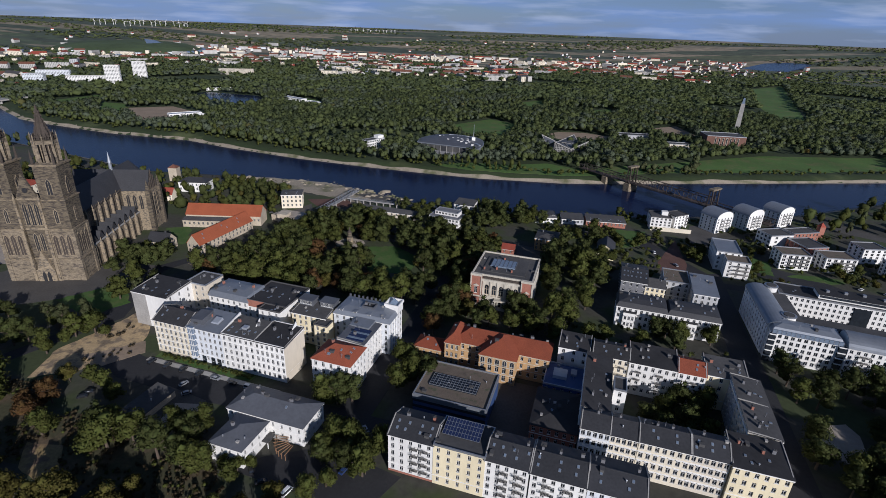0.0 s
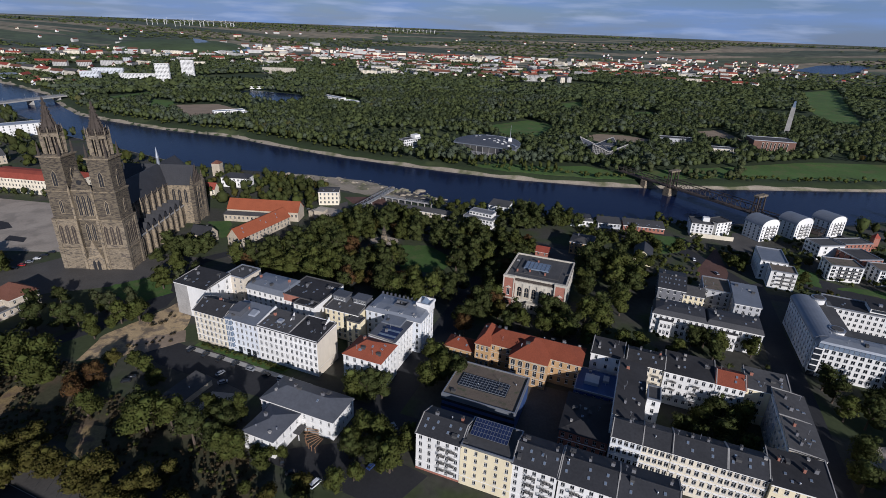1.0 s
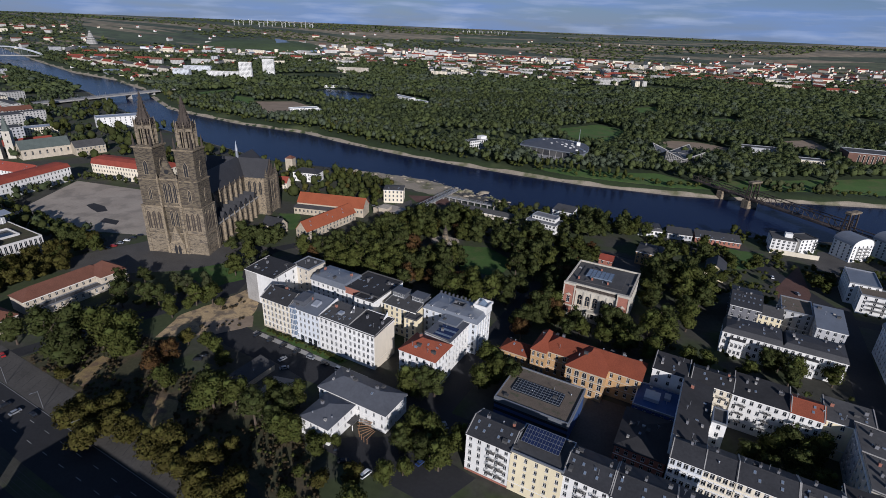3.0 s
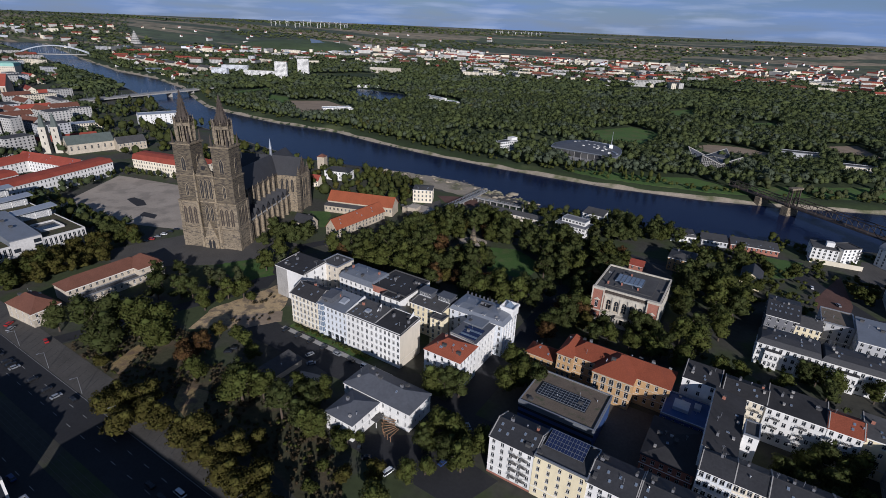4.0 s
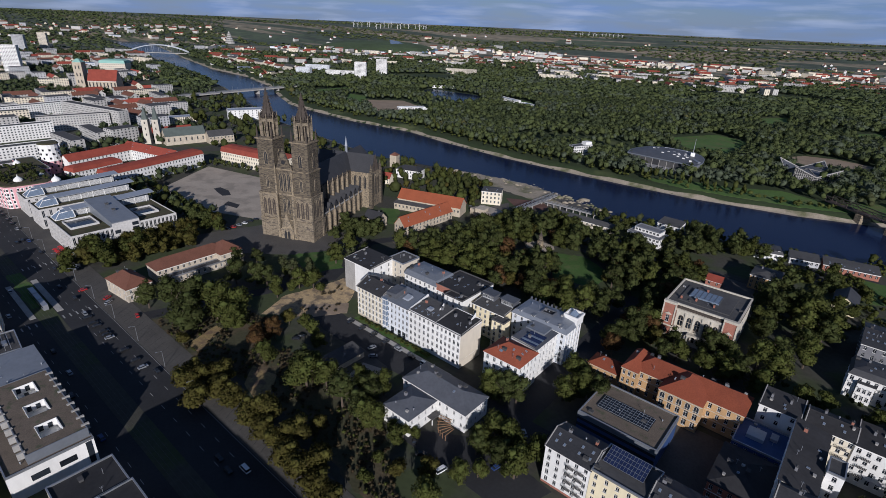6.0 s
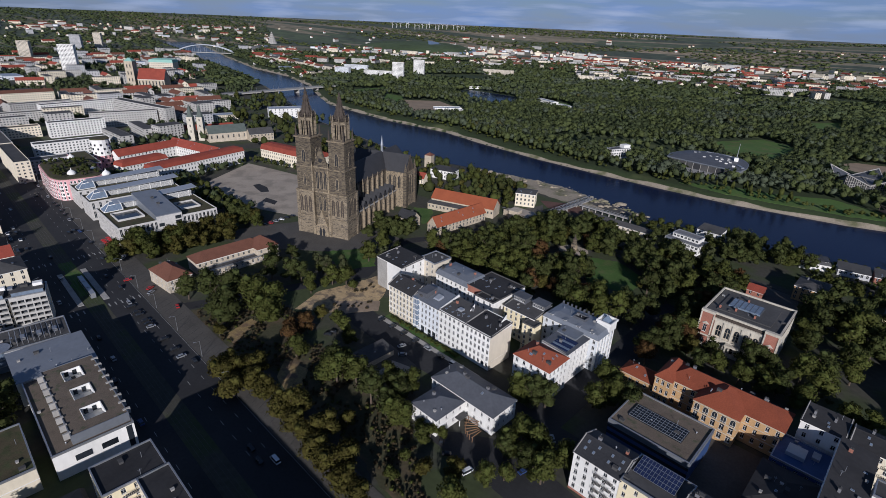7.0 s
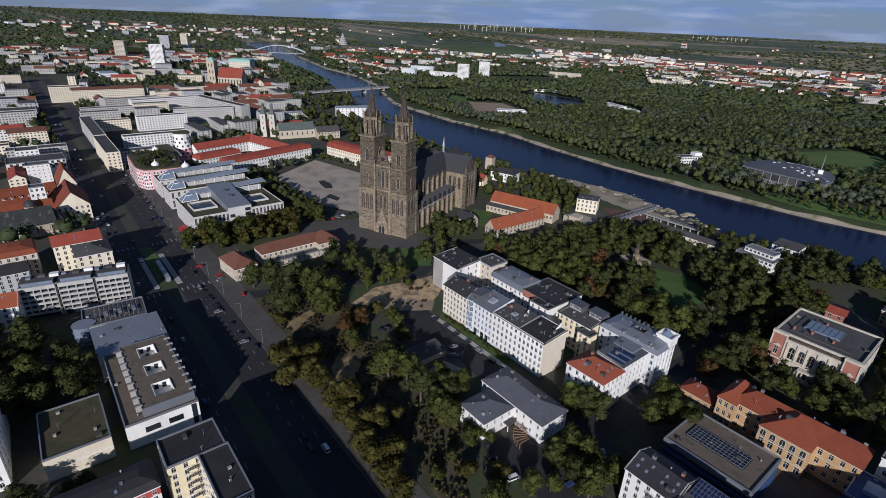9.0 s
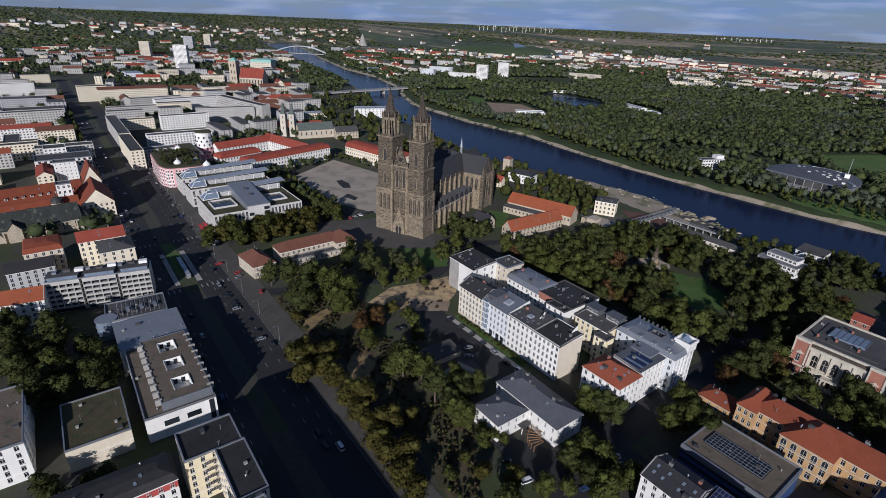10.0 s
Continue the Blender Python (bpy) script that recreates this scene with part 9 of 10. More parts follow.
# the farther ones, too small to tell apart, joined by kind
for i, k in enumerate(KINDS):
    spots = [m for d, j, m, _ in SETTLED[290:] if j == i]
    s = Shape()
    roof = k.children[0]
    for m in spots:
        plain_ = m.translation.length > 2600
        for ob, shift in ((k, 0), (roof, 2)):
            o = len(s.v)
            s.v += [tuple(m @ v.co) for v in ob.data.vertices]
            for p in ob.data.polygons:
                if plain_ and shift == 0 and p.material_index == 1:
                    continue
                s.f.append(tuple(o + v for v in p.vertices))
                s.k.append(p.material_index + shift)
    if spots:
        tagged(new("far_houses", s.mesh("far_houses", [k.data.materials[0], k.data.materials[1], roof.data.materials[0]])), k["label"] + ", many of them far off", "houses", kind="stuff")
for k in KINDS:
    for c in (*k.children_recursive, k):
        bpy.data.objects.remove(c)


# ---- trees ----
def ico(sub):
    bm = bmesh.new()
    bmesh.ops.create_icosphere(bm, subdivisions=sub, radius=1.0)
    v = np.array([p.co[:] for p in bm.verts])
    f = np.array([[q.index for q in p.verts] for p in bm.faces])
    bm.free()
    return v, f


ICO1, ICO2 = ico(1), ico(2)


def mesh_from(name, v, f, m, normals=None):
    """A mesh of triangles or quads from arrays; with normals, every face turns outwards and is shaded softly."""
    if normals is not None:
        a, b, c = v[f[:, 0]], v[f[:, 1]], v[f[:, 2]]
        back = (np.cross(b - a, c - a) * normals[f].sum(1)).sum(1) < 0
        f = np.where(back[:, None], f[:, ::-1], f)
    me = bpy.data.meshes.new(name)
    k = f.shape[1]
    me.vertices.add(len(v))
    me.vertices.foreach_set("co", v.astype(np.float32).ravel())
    me.loops.add(f.size)
    me.loops.foreach_set("vertex_index", f.astype(np.int32).ravel())
    me.polygons.add(len(f))
    me.polygons.foreach_set("loop_start", np.arange(0, f.size, k, dtype=np.int32))
    me.materials.append(m)
    me.update(calc_edges=True)
    me.validate()
    if normals is not None and len(me.vertices) == len(normals):
        me.polygons.foreach_set("use_smooth", np.ones(len(me.polygons), bool))
        me.normals_split_custom_set_from_vertices(normals / np.linalg.norm(normals, axis=1)[:, None])
    return me


def leaf_cards(g, centres, radii, count, size, flat=0.8):
    """Small leaf clumps, each a bent pair of triangles, over a few rounded masses."""
    which = g.choice(len(centres), count, p=radii ** 2 / (radii ** 2).sum())
    d = g.normal(size=(count, 3))
    d[:, 2] = np.abs(d[:, 2]) * 0.75 + d[:, 2] * 0.35
    d /= np.linalg.norm(d, axis=1)[:, None]
    c = centres[which] + d * (radii[which] * g.uniform(0.72, 1.12, count))[:, None] * np.array([1, 1, flat])
    nrm = d + g.normal(size=(count, 3)) * 0.55
    nrm /= np.linalg.norm(nrm, axis=1)[:, None]
    t = np.cross(nrm, g.normal(size=(count, 3)))
    t /= np.linalg.norm(t, axis=1)[:, None]
    b = np.cross(nrm, t)
    s = (size * g.uniform(0.6, 1.4, count))[:, None]
    v = np.stack([c - t * s, c + b * s * 0.6 + nrm * s * 0.3, c + t * s, c - b * s * 0.6 + nrm * s * 0.2], 1).reshape(-1, 3)
    f = np.arange(count * 4).reshape(-1, 4)
    soft = np.repeat(d + g.normal(size=(count, 3)) * 0.22, 4, 0)
    return v, np.concatenate([f[:, [0, 1, 2]], f[:, [0, 2, 3]]]), soft


RAW = {}       # the corners, faces and normals of each crown
PARK_REST = {mk: [] for mk in ("leaf", "leaf_dark", "leaf_gold", "leaf_brown", "leaf_grey")}


def crown_mesh(seed, height, radius, mkey, cards, size, lean=1.0):
    g = np.random.default_rng(seed)
    n = 11
    a = g.uniform(0, 2 * np.pi, n)
    rr = radius * 0.62 * np.sqrt(g.uniform(0.05, 1, n))
    zz = height * np.linspace(0.26, 0.84, n)
    taper = np.clip(1.25 - (zz / height) ** 2 * 0.75 * lean, 0.35, 1.1)
    centres = np.stack([rr * np.cos(a) * taper, rr * np.sin(a) * taper, zz], -1)
    radii = radius * g.uniform(0.38, 0.62, n) * taper
    centres = np.concatenate([centres, [[0, 0, height * 0.62]]])
    radii = np.append(radii, radius * 0.66)
    lv, lf, ln = leaf_cards(g, centres, radii, cards, size)
    vs, fs, ns, o = [lv], [lf], [ln], len(lv)
    for c, r in zip(centres, radii):
        v = ICO1[0] * (1 + g.uniform(-0.30, 0.12, (len(ICO1[0]), 1))) * r * 0.78 * np.array([1, 1, 0.82]) + c
        vs.append(v)
        fs.append(ICO1[1] + o)
        ns.append(ICO1[0] + g.normal(size=ICO1[0].shape) * 0.35)
        o += len(v)
    me = mesh_from("crown", np.concatenate(vs), np.concatenate(fs), M[mkey], np.concatenate(ns))
    RAW[me.name] = (np.concatenate(vs), np.concatenate(fs), np.concatenate(ns))
    return me


def trunk_mesh(seed, height, radius):
    r = random.Random(seed)
    s = Shape()
    w = 0.026 * height
    pts = [Vector((0, 0, -0.3)), Vector((r.uniform(-.2, .2), r.uniform(-.2, .2), height * 0.25)), Vector((r.uniform(-.4, .4), r.uniform(-.4, .4), height * 0.55))]
    for i, (p, q) in enumerate(zip(pts, pts[1:])):
        k = 6
        r0, r1 = w * (1.25 - 0.4 * i), w * (0.85 - 0.4 * i)
        s.solid([(p.x + r0 * math.cos(2 * math.pi * j / k), p.y + r0 * math.sin(2 * math.pi * j / k), p.z) for j in range(k)], [(q.x + r1 * math.cos(2 * math.pi * j / k), q.y + r1 * math.sin(2 * math.pi * j / k), q.z) for j in range(k)])
    for i in range(5):
        a = 2 * math.pi * i / 5 + r.uniform(-0.3, 0.3)
        b = pts[1].lerp(pts[2], r.uniform(0, 0.8))
        s.beam(b, b + Vector((math.cos(a) * radius * 0.6, math.sin(a) * radius * 0.6, height * r.uniform(0.15, 0.3))), w * 0.5)
    return s.mesh("trunk", M["bark"])


SPECIES = {"green": ("leaf", "broad tree with a full green crown", 16.0, 6.6, 1.0), "dark": ("leaf_dark", "tall tree with a dense dark green crown", 18.0, 6.8, 1.0),
           "gold": ("leaf_gold", "rounded tree with yellowing leaves", 10.5, 5.0, 0.8), "brown": ("leaf_brown", "tree with reddish brown autumn leaves", 14.0, 5.2, 1.0),
           "poplar": ("leaf_grey", "slender tree with grey-green leaves", 16.0, 3.9, 0.6), "small": ("leaf", "small bushy green tree", 7.5, 3.6, 0.8)}
KEPT = {}
for sp, (mk, lab, hh, rr, lean) in SPECIES.items():
    for v in range(3):
        KEPT[sp, v] = (trunk_mesh(v * 7 + len(sp), hh, rr), crown_mesh(31 * v + len(sp) * 5, hh * (0.92 + 0.1 * v), rr * (1.06 - 0.07 * v), mk, 1200 if rr > 4 else 700, 0.48 if rr > 5.5 else 0.38, lean))
        if sp != "small":
            KEPT["far " + sp, v] = (KEPT[sp, v][0], crown_mesh(77 + 31 * v + len(sp) * 5, hh * (0.92 + 0.1 * v), rr * (1.06 - 0.07 * v), mk, 560, 0.62 if rr > 5.5 else 0.5, lean))
tree_rng = random.Random(99)
TREES = []
FAR_TREES = []


def tree(sp, x, y, scale=1.0, group="park trees"):
    d = math.hypot(x, y)
    if d > 430 or d > 300 and sp == "small":
        FAR_TREES.append((SPECIES[sp][0], x, y, SPECIES[sp][2] * scale, SPECIES[sp][3] * scale))
        TREES.append((x, y))
        return
    v = tree_rng.randrange(3)
    k = scale * tree_rng.uniform(0.86, 1.14)
    root = thing("tree", SPECIES[sp][1], "tree", pose(x, y, float(ground_z(x, y)), 0, 0, tree_rng.uniform(0, 360)) @ Matrix.Diagonal((k, k, k * tree_rng.uniform(0.9, 1.1), 1)), group)
    kept = KEPT[("far " if d > 300 else "") + sp, v]
    if d > 335:
        PARK_REST[SPECIES[sp][0]].append((kept, root.matrix_basis.copy()))
        bpy.data.objects.remove(root)
        TREES.append((x, y))
        return
    part("trunk", kept[0], None, root)
    part("crown", kept[1], None, root)
    TREES.append((x, y))


def blocked(x, y, room):
    for fx, fy, a, hx, hy in FOOT:
        dx, dy = x - fx, y - fy
        if abs(dx) + abs(dy) > 190:
            continue
        u, v = rot2(-a, dx, dy)
        if abs(u) < hx + room and abs(v) < hy + room:
            return True
    for poly in PAVED:
        if inside(np.array(x), np.array(y), poly):
            return True
    return False


def grove(poly, count, kinds, gap=6.5, room=2.5, scale=1.0, group="park trees"):
    xs, ys = [p[0] for p in poly], [p[1] for p in poly]
    made = tries = 0
    while made < count and tries < count * 25:
        tries += 1
        x, y = tree_rng.uniform(min(xs), max(xs)), tree_rng.uniform(min(ys), max(ys))
        if not inside(np.array(x), np.array(y), poly) or blocked(x, y, room) or any((x - u) ** 2 + (y - v) ** 2 < gap * gap for u, v in TREES):
            continue
        tree(tree_rng.choice(kinds), x, y, scale, group)
        made += 1


for x, y in ((-313, 172), (-316, 186), (-312, 198), (-313, 211), (-314, 224), (-306, 238), (-303, 250), (-295, 262), (-322, 178), (-303, 204), (-301, 190), (-302, 222), (-294, 246), (-283, 262)):
    tree("gold" if (x + y) % 3 else "green", x, y, 1.3 if (x + y) % 3 else 0.8, "trees by the bank")
for x, y in ((-170, 132), (-161, 131), (-150, 127), (-141, 124), (-127, 119), (-118, 117), (-109, 113), (-101, 110), (-92, 106), (-84, 103), (-76, 101), (-155, 135), (-122, 124), (-104, 118), (-88, 112)):
    tree("gold", x, y, 1.15, "yellowing row by the parking bays")
for sp, x, y, k in (("dark", -238, 166, 0.95), ("dark", -222, 168, 1.25), ("dark", -212, 174, 1.25), ("green", -197, 174, 1.5), ("green", -188, 180, 1.25), ("dark", -216, 208, 1.0), ("dark", -204, 212, 0.9),
                    ("dark", -226, 222, 0.9), ("poplar", -202, 234, 0.9), ("poplar", -190, 228, 0.95), ("poplar", -178, 230, 1.0), ("poplar", -170, 262, 0.95), ("brown", -165, 168, 0.95), ("brown", -158, 172, 0.8),
                    ("small", -150, 186, 1.1), ("small", -142, 182, 1.1), ("gold", -160, 186, 0.8), ("small", -134, 176, 1.2), ("green", -124, 158, 0.9), ("green", -112, 150, 1.0), ("dark", -100, 144, 1.0),
                    ("dark", -92, 152, 0.9), ("green", -86, 138, 0.8), ("small", -70, 134, 1.0), ("gold", -62, 122, 0.8), ("green", -30, 150, 0.9), ("green", -24, 138, 0.9), ("dark", -40, 143, 0.7),
                    ("green", -18, 150, 0.75), ("green", -46, 178, 1.0), ("dark", -40, 176, 0.95), ("dark", -34, 178, 1.0), ("green", -8, 196, 1.15), ("dark", -2, 190, 1.0), ("green", -16, 188, 0.9), ("green", -14, 204, 1.0),
                    ("brown", 0, 232, 1.0), ("green", -99, 156, 0.95), ("dark", -89, 149, 0.90), ("green", -88, 158, 0.80), ("dark", -90, 140, 0.85), ("green", -81, 139, 0.70), ("small", -74, 140, 0.90), ("small", -69, 139, 0.80), ("small", -65, 142, 0.70), ("green", -40, 147, 0.75), ("green", -36, 153, 0.80), ("dark", -31, 143, 0.75), ("small", -36, 133, 1.00), ("green", -28, 149, 0.70), ("small", -23, 139, 1.00), ("small", -21, 150, 0.90), ("green", -41, 128, 0.60), ("gold", -52, 126, 0.75), ("green", -180, 276, 1.00), ("dark", -184, 297, 1.00), ("dark", -202, 293, 0.80), ("green", -180, 260, 0.95), ("dark", -164, 271, 0.90), ("dark", -212, 321, 0.70), ("dark", -199, 215, 0.95), ("green", -184, 206, 0.90), ("dark", -224, 235, 0.80), ("small", -182, 218, 1.00), ("small", -179, 228, 1.10), ("small", -166, 222, 0.90), ("green", -195, 231, 0.70), ("dark", -182, 300, 1.0), ("dark", -176, 306, 1.0), ("green", -186, 318, 0.8), ("brown", -194, 312, 0.8)):
    tree(sp, x, y, k)
for i in range(13):
    u = i / 12
    tree("dark", -425 + 128 * u, 305 - 38 * u + tree_rng.uniform(-2, 2), 0.75, "trees round the square")
    tree("green", -416 + 118 * u, 316 - 40 * u + tree_rng.uniform(-2, 2), 0.7, "trees round the square")
for i in range(11):
    u = i / 10
    tree("dark", -432 + tree_rng.uniform(-2, 2), 326 + 78 * u, 0.42, "trees round the square")
for i in range(8):
    tree("dark", -425 + 9 * i, 404 + tree_rng.uniform(-2, 2), 0.5, "trees round the square")
grove([(-332, 172), (-316, 164), (-304, 168), (-290, 200), (-278, 235), (-272, 262), (-292, 272), (-312, 240), (-326, 210)], 24, ["gold", "green", "gold"], 5.6, room=2.0, scale=1.05, group="trees by the bank")
PARK = [(-142, 302), (-118, 335), (-112, 380), (-100, 380), (-71, 405), (-14, 374), (42, 362), (52, 350), (30, 312), (22, 262), (16, 240), (-8, 236), (-14, 262), (-60, 262), (-100, 278), (-160, 296)]
PAVED += [[(-52, 282), (-6, 282), (-12, 306), (-43, 306)], [(-76, 322), (-55, 322), (-52, 352), (-77, 352)]]
PAVED += [[(92, 352), (106, 342), (120, 338), (126, 362), (98, 376)]]
grove(PARK, 165, ["dark", "dark", "green", "green", "dark", "gold", "brown", "dark", "green", "dark"], 6.4)
grove([(86, 355), (126, 385), (112, 300), (88, 262), (67, 228), (56, 250), (70, 300)], 24, ["dark", "green", "dark"], 7.6)
grove([(16, 236), (90, 222), (86, 240), (56, 262), (24, 256)], 12, ["dark", "green"], 6.5, scale=0.8)
grove([(-230, 146), (-205, 190), (-168, 184), (-156, 163), (-118, 166), (-80, 140), (-58, 122), (-40, 108), (-73, 112), (-112, 130), (-150, 142)], 7, ["green", "dark", "small", "small", "gold"], 7.5, scale=0.75)
grove([(148, 214), (230, 190), (250, 150), (200, 110), (142, 118), (150, 165)], 46, ["dark", "green", "dark"], 7.5, scale=0.9)
grove([(-60, 434), (-10, 438), (60, 440), (74, 424), (62, 385), (-20, 386), (-70, 402)], 40, ["dark", "green", "green", "poplar", "small"], 6.5, room=1.5, scale=0.72)
grove([(160, 436), (178, 438), (178, 420), (164, 420)], 5, ["green", "small"], 5.0, room=1.5, scale=0.7)
grove([(80, 425), (160, 425), (160, 434), (80, 436)], 16, ["small"], 5.0, room=0.8, scale=0.45)
grove([(300, 430), (350, 450), (480, 498), (720, 590), (800, 600), (640, 470), (440, 380), (350, 395)], 90, ["green", "dark", "poplar", "green"], 9.0)
grove([(170, 380), (250, 370), (340, 330), (330, 300), (230, 300), (190, 320)], 62, ["small", "small", "green", "gold"], 5.0, room=1.2, scale=0.6)
grove([(80, 395), (165, 390), (150, 320), (100, 330)], 24, ["small", "small", "green", "small"], 6.0, room=2.0, scale=0.65)
grove([(30, 386), (88, 402), (84, 428), (34, 448), (44, 420)], 30, ["dark", "green", "dark", "poplar"], 5.6, room=1.2, scale=0.85)
grove([(104, 376), (160, 372), (166, 402), (108, 402)], 26, ["small"], 4.0, room=0.8, scale=0.42, group="garden bushes")
for sp, x, y, k in (("dark", -201, 158, 1.25), ("green", -185, 170, 1.35), ("brown", -159, 160, 1.2), ("gold", -153, 119, 1.3), ("gold", -165, 124, 1.25), ("green", -180, 221, 1.0), ("green", -172, 224, 0.9), ("green", -121, 148, 1.2), ("dark", -127, 154, 1.0)):
    tree(sp, x, y, k, "trees on the waste ground")
tree("dark", 92, 318, 1.35)
tree("green", 97, 311, 1.3)
grove([(-290, 30), (-215, 40), (-205, 68), (-222, 74), (-262, 66), (-290, 52)], 24, ["dark", "green", "dark"], 7.5)
grove([(-182, 30), (-160, 44), (-150, 30), (-170, 18)], 5, ["dark", "small"], 6.0, scale=0.7)
grove([(84, 160), (112, 152), (120, 178), (92, 186)], 9, ["dark", "green"], 6.0, scale=0.75)
grove([(105, 225), (150, 212), (152, 230), (110, 240)], 6, ["green", "dark"], 6.0, scale=0.75)
grove([(-250, 400), (-180, 400), (-135, 405), (-140, 470), (-165, 488), (-250, 505)], 85, ["green", "dark", "small", "gold", "dark", "green"], 6.2, room=1.5, scale=0.8)
grove([(-330, 440), (-260, 420), (-270, 500), (-330, 530), (-420, 560), (-430, 460)], 80, ["green", "dark", "green", "gold"], 7.2, scale=0.8)
grove([(-470, 440), (-440, 450), (-500, 640), (-620, 690), (-760, 780), (-820, 740), (-640, 560), (-560, 520)], 70, ["green", "dark", "poplar"], 11.0)
grove([(-205, 318), (-184, 334), (-178, 322), (-188, 300), (-205, 300)], 12, ["green", "dark", "small"], 4.5, room=0.8, scale=0.7)
for u_ in range(14):
    for v_ in (-24.5, 25.0):
        tree("dark", *blvd(430 + 34 * u_ + tree_rng.uniform(-6, 6), v_), 0.62, "boulevard trees")

# ---- woods: uncounted trees in one mesh a colour ----
def wood(name, label, pts, mkey, seed, lumps, cards, rad, hgt):
    """Many small crowns at pts: lumpy masses and loose leaf clumps."""
    g = np.random.default_rng(seed)
    n = len(pts)
    if n == 0:
        return
    k = g.gamma(9.0, 1 / 9.0, n).clip(0.55, 1.8)
    R = np.asarray(rad) * (0.35 + 0.65 * k)
    Hh = np.asarray(hgt) * (0.65 + 0.35 * k) * g.uniform(0.92, 1.1, n)
    vs, fs, ns, o = [], [], [], 0
    base = np.asarray(pts)
    mids, sizes = [], []
    for i in range(lumps):
        off = g.normal(size=(n, 3)) * np.array([0.42, 0.42, 0.12]) * (i > 0)
        c = base + np.stack([off[:, 0] * R, off[:, 1] * R, Hh * (0.60 + off[:, 2] - 0.06 * i)], -1)
        k = len(ICO1[0])
        sc = np.stack([R, R, Hh * 0.42], -1) * (0.80 if i == 0 else 0.50)
        mids.append(c)
        sizes.append(sc)
        v = c[:, None, :] + ICO1[0][None] * sc[:, None, :] * g.uniform(0.55, 1.2, (n, k, 1))
        vs.append(v.reshape(-1, 3))
        ns.append(np.tile(ICO1[0], (n, 1)) + g.normal(size=(n * k, 3)) * 0.15)
        fs.append((ICO1[1][None] + (o + np.arange(n) * k)[:, None, None]).reshape(-1, 3))
        o += n * k
    d = g.normal(size=(n, cards, 3))
    d[..., 2] = np.abs(d[..., 2])
    d /= np.linalg.norm(d, axis=2)[..., None]
    mids, sizes = np.stack(mids, 1), np.stack(sizes, 1)
    pick = g.integers(0, lumps, (n, cards))
    who = np.arange(n)[:, None]
    c = mids[who, pick] + d * sizes[who, pick] * g.uniform(0.86, 1.1, (n, cards, 1))
    t = g.normal(size=(n, cards, 3, 3)) * (R * (0.22 if cards < 20 else 0.16 if cards < 60 else 0.11))[:, None, None, None]
    v = (c[:, :, None, :] + t).reshape(-1, 3)
    vs.append(v)
    ns.append(np.repeat((d + g.normal(size=d.shape) * 0.25).reshape(-1, 3), 3, 0))
    fs.append(np.arange(len(v)).reshape(-1, 3) + o)
    # woods take the leaves tinted blue for haze, other planting the plain ones
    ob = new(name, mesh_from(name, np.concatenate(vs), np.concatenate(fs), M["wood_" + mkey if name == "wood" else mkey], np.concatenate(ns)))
    tagged(ob, label, "woodland", kind="stuff")


g = np.random.default_rng(77)


def scatter(az0, az1, d0, d1, n):
    az = np.radians(g.uniform(az0, az1, n))
    d = np.sqrt(g.uniform(d0 ** 2, d1 ** 2, n))
    return -d * np.sin(az), d * np.cos(az)


OPEN = [p for p in PAVED if max(q[1] for q in p) > 540]


def thin(x, y, cell):
    """Keeps one point in each cell of a jittered grid."""
    key = np.floor(x / cell).astype(int) * 100003 + np.floor(y / cell).astype(int)
    _, i = np.unique(key, return_index=True)
    return x[i], y[i]


def clear_of(x, y, margin=16.0, near=18.0):
    sd, far = river_distance(x, y)
    ok = sd > near
    r = np.hypot(x, y)
    for p in OPEN:
        for step in (0.0, 22.0, 44.0):
            ok &= ~inside(x + x / r * step, y + y / r * step, p)
    for fx, fy, a, hx, hy in FOOT:
        if fy > 420 or fx < -450:
            ok &= np.hypot(x - fx, y - fy) > 0.75 * max(hx, hy) + 5
            if (fx, fy) == (172, 711):
                ok &= np.hypot(x + x / r * 40 - fx, y + y / r * 40 - fy) > 27
            if fy > 560 and fx > -200:
                ok &= np.hypot(x + x / r * 26 - fx, y + y / r * 26 - fy) > 0.7 * max(hx, hy)
    for u, v, w in TAKEN:
        ok &= (x - u) ** 2 + (y - v) ** 2 > (w * 0.7 + 4) ** 2
    u, v = x - BX, y - BY
    across = -u * math.sin(radians(BA)) + v * math.cos(radians(BA))
    ok &= ~((np.abs(across) < 30) & (x < -250) & (x > -1240))
    return ok, far


noise_v = lambda x, y, s: np.array([noise.noise((a * s, b * s, 0.3)) for a, b in zip(x, y)])
x, y = thin(*scatter(-50, 48, 560, 1250, 90000), 8.2)
ok, far = clear_of(x, y)
ok &= far | (y > 900)
dens = noise_v(x, y, 0.006)
ok &= (dens > -0.33) | (np.random.default_rng(5).random(len(x)) < 0.3)
x, y = x[ok], y[ok]
tone = noise_v(x, y, 0.012) * 0.9 + np.random.default_rng(6).normal(size=len(x)) * 0.28
Zt = ground_z(x, y)
P3 = np.stack([x, y, Zt], -1)
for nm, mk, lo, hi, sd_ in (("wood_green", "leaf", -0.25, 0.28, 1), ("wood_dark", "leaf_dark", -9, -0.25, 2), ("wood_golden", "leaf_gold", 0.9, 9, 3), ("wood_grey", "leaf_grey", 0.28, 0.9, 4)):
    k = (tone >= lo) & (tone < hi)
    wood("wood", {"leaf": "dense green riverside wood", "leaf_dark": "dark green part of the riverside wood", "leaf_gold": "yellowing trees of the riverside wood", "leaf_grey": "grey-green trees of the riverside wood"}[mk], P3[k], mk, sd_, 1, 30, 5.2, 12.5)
x, y = thin(*scatter(-52, 50, 1250, 2350, 60000), 13.5)
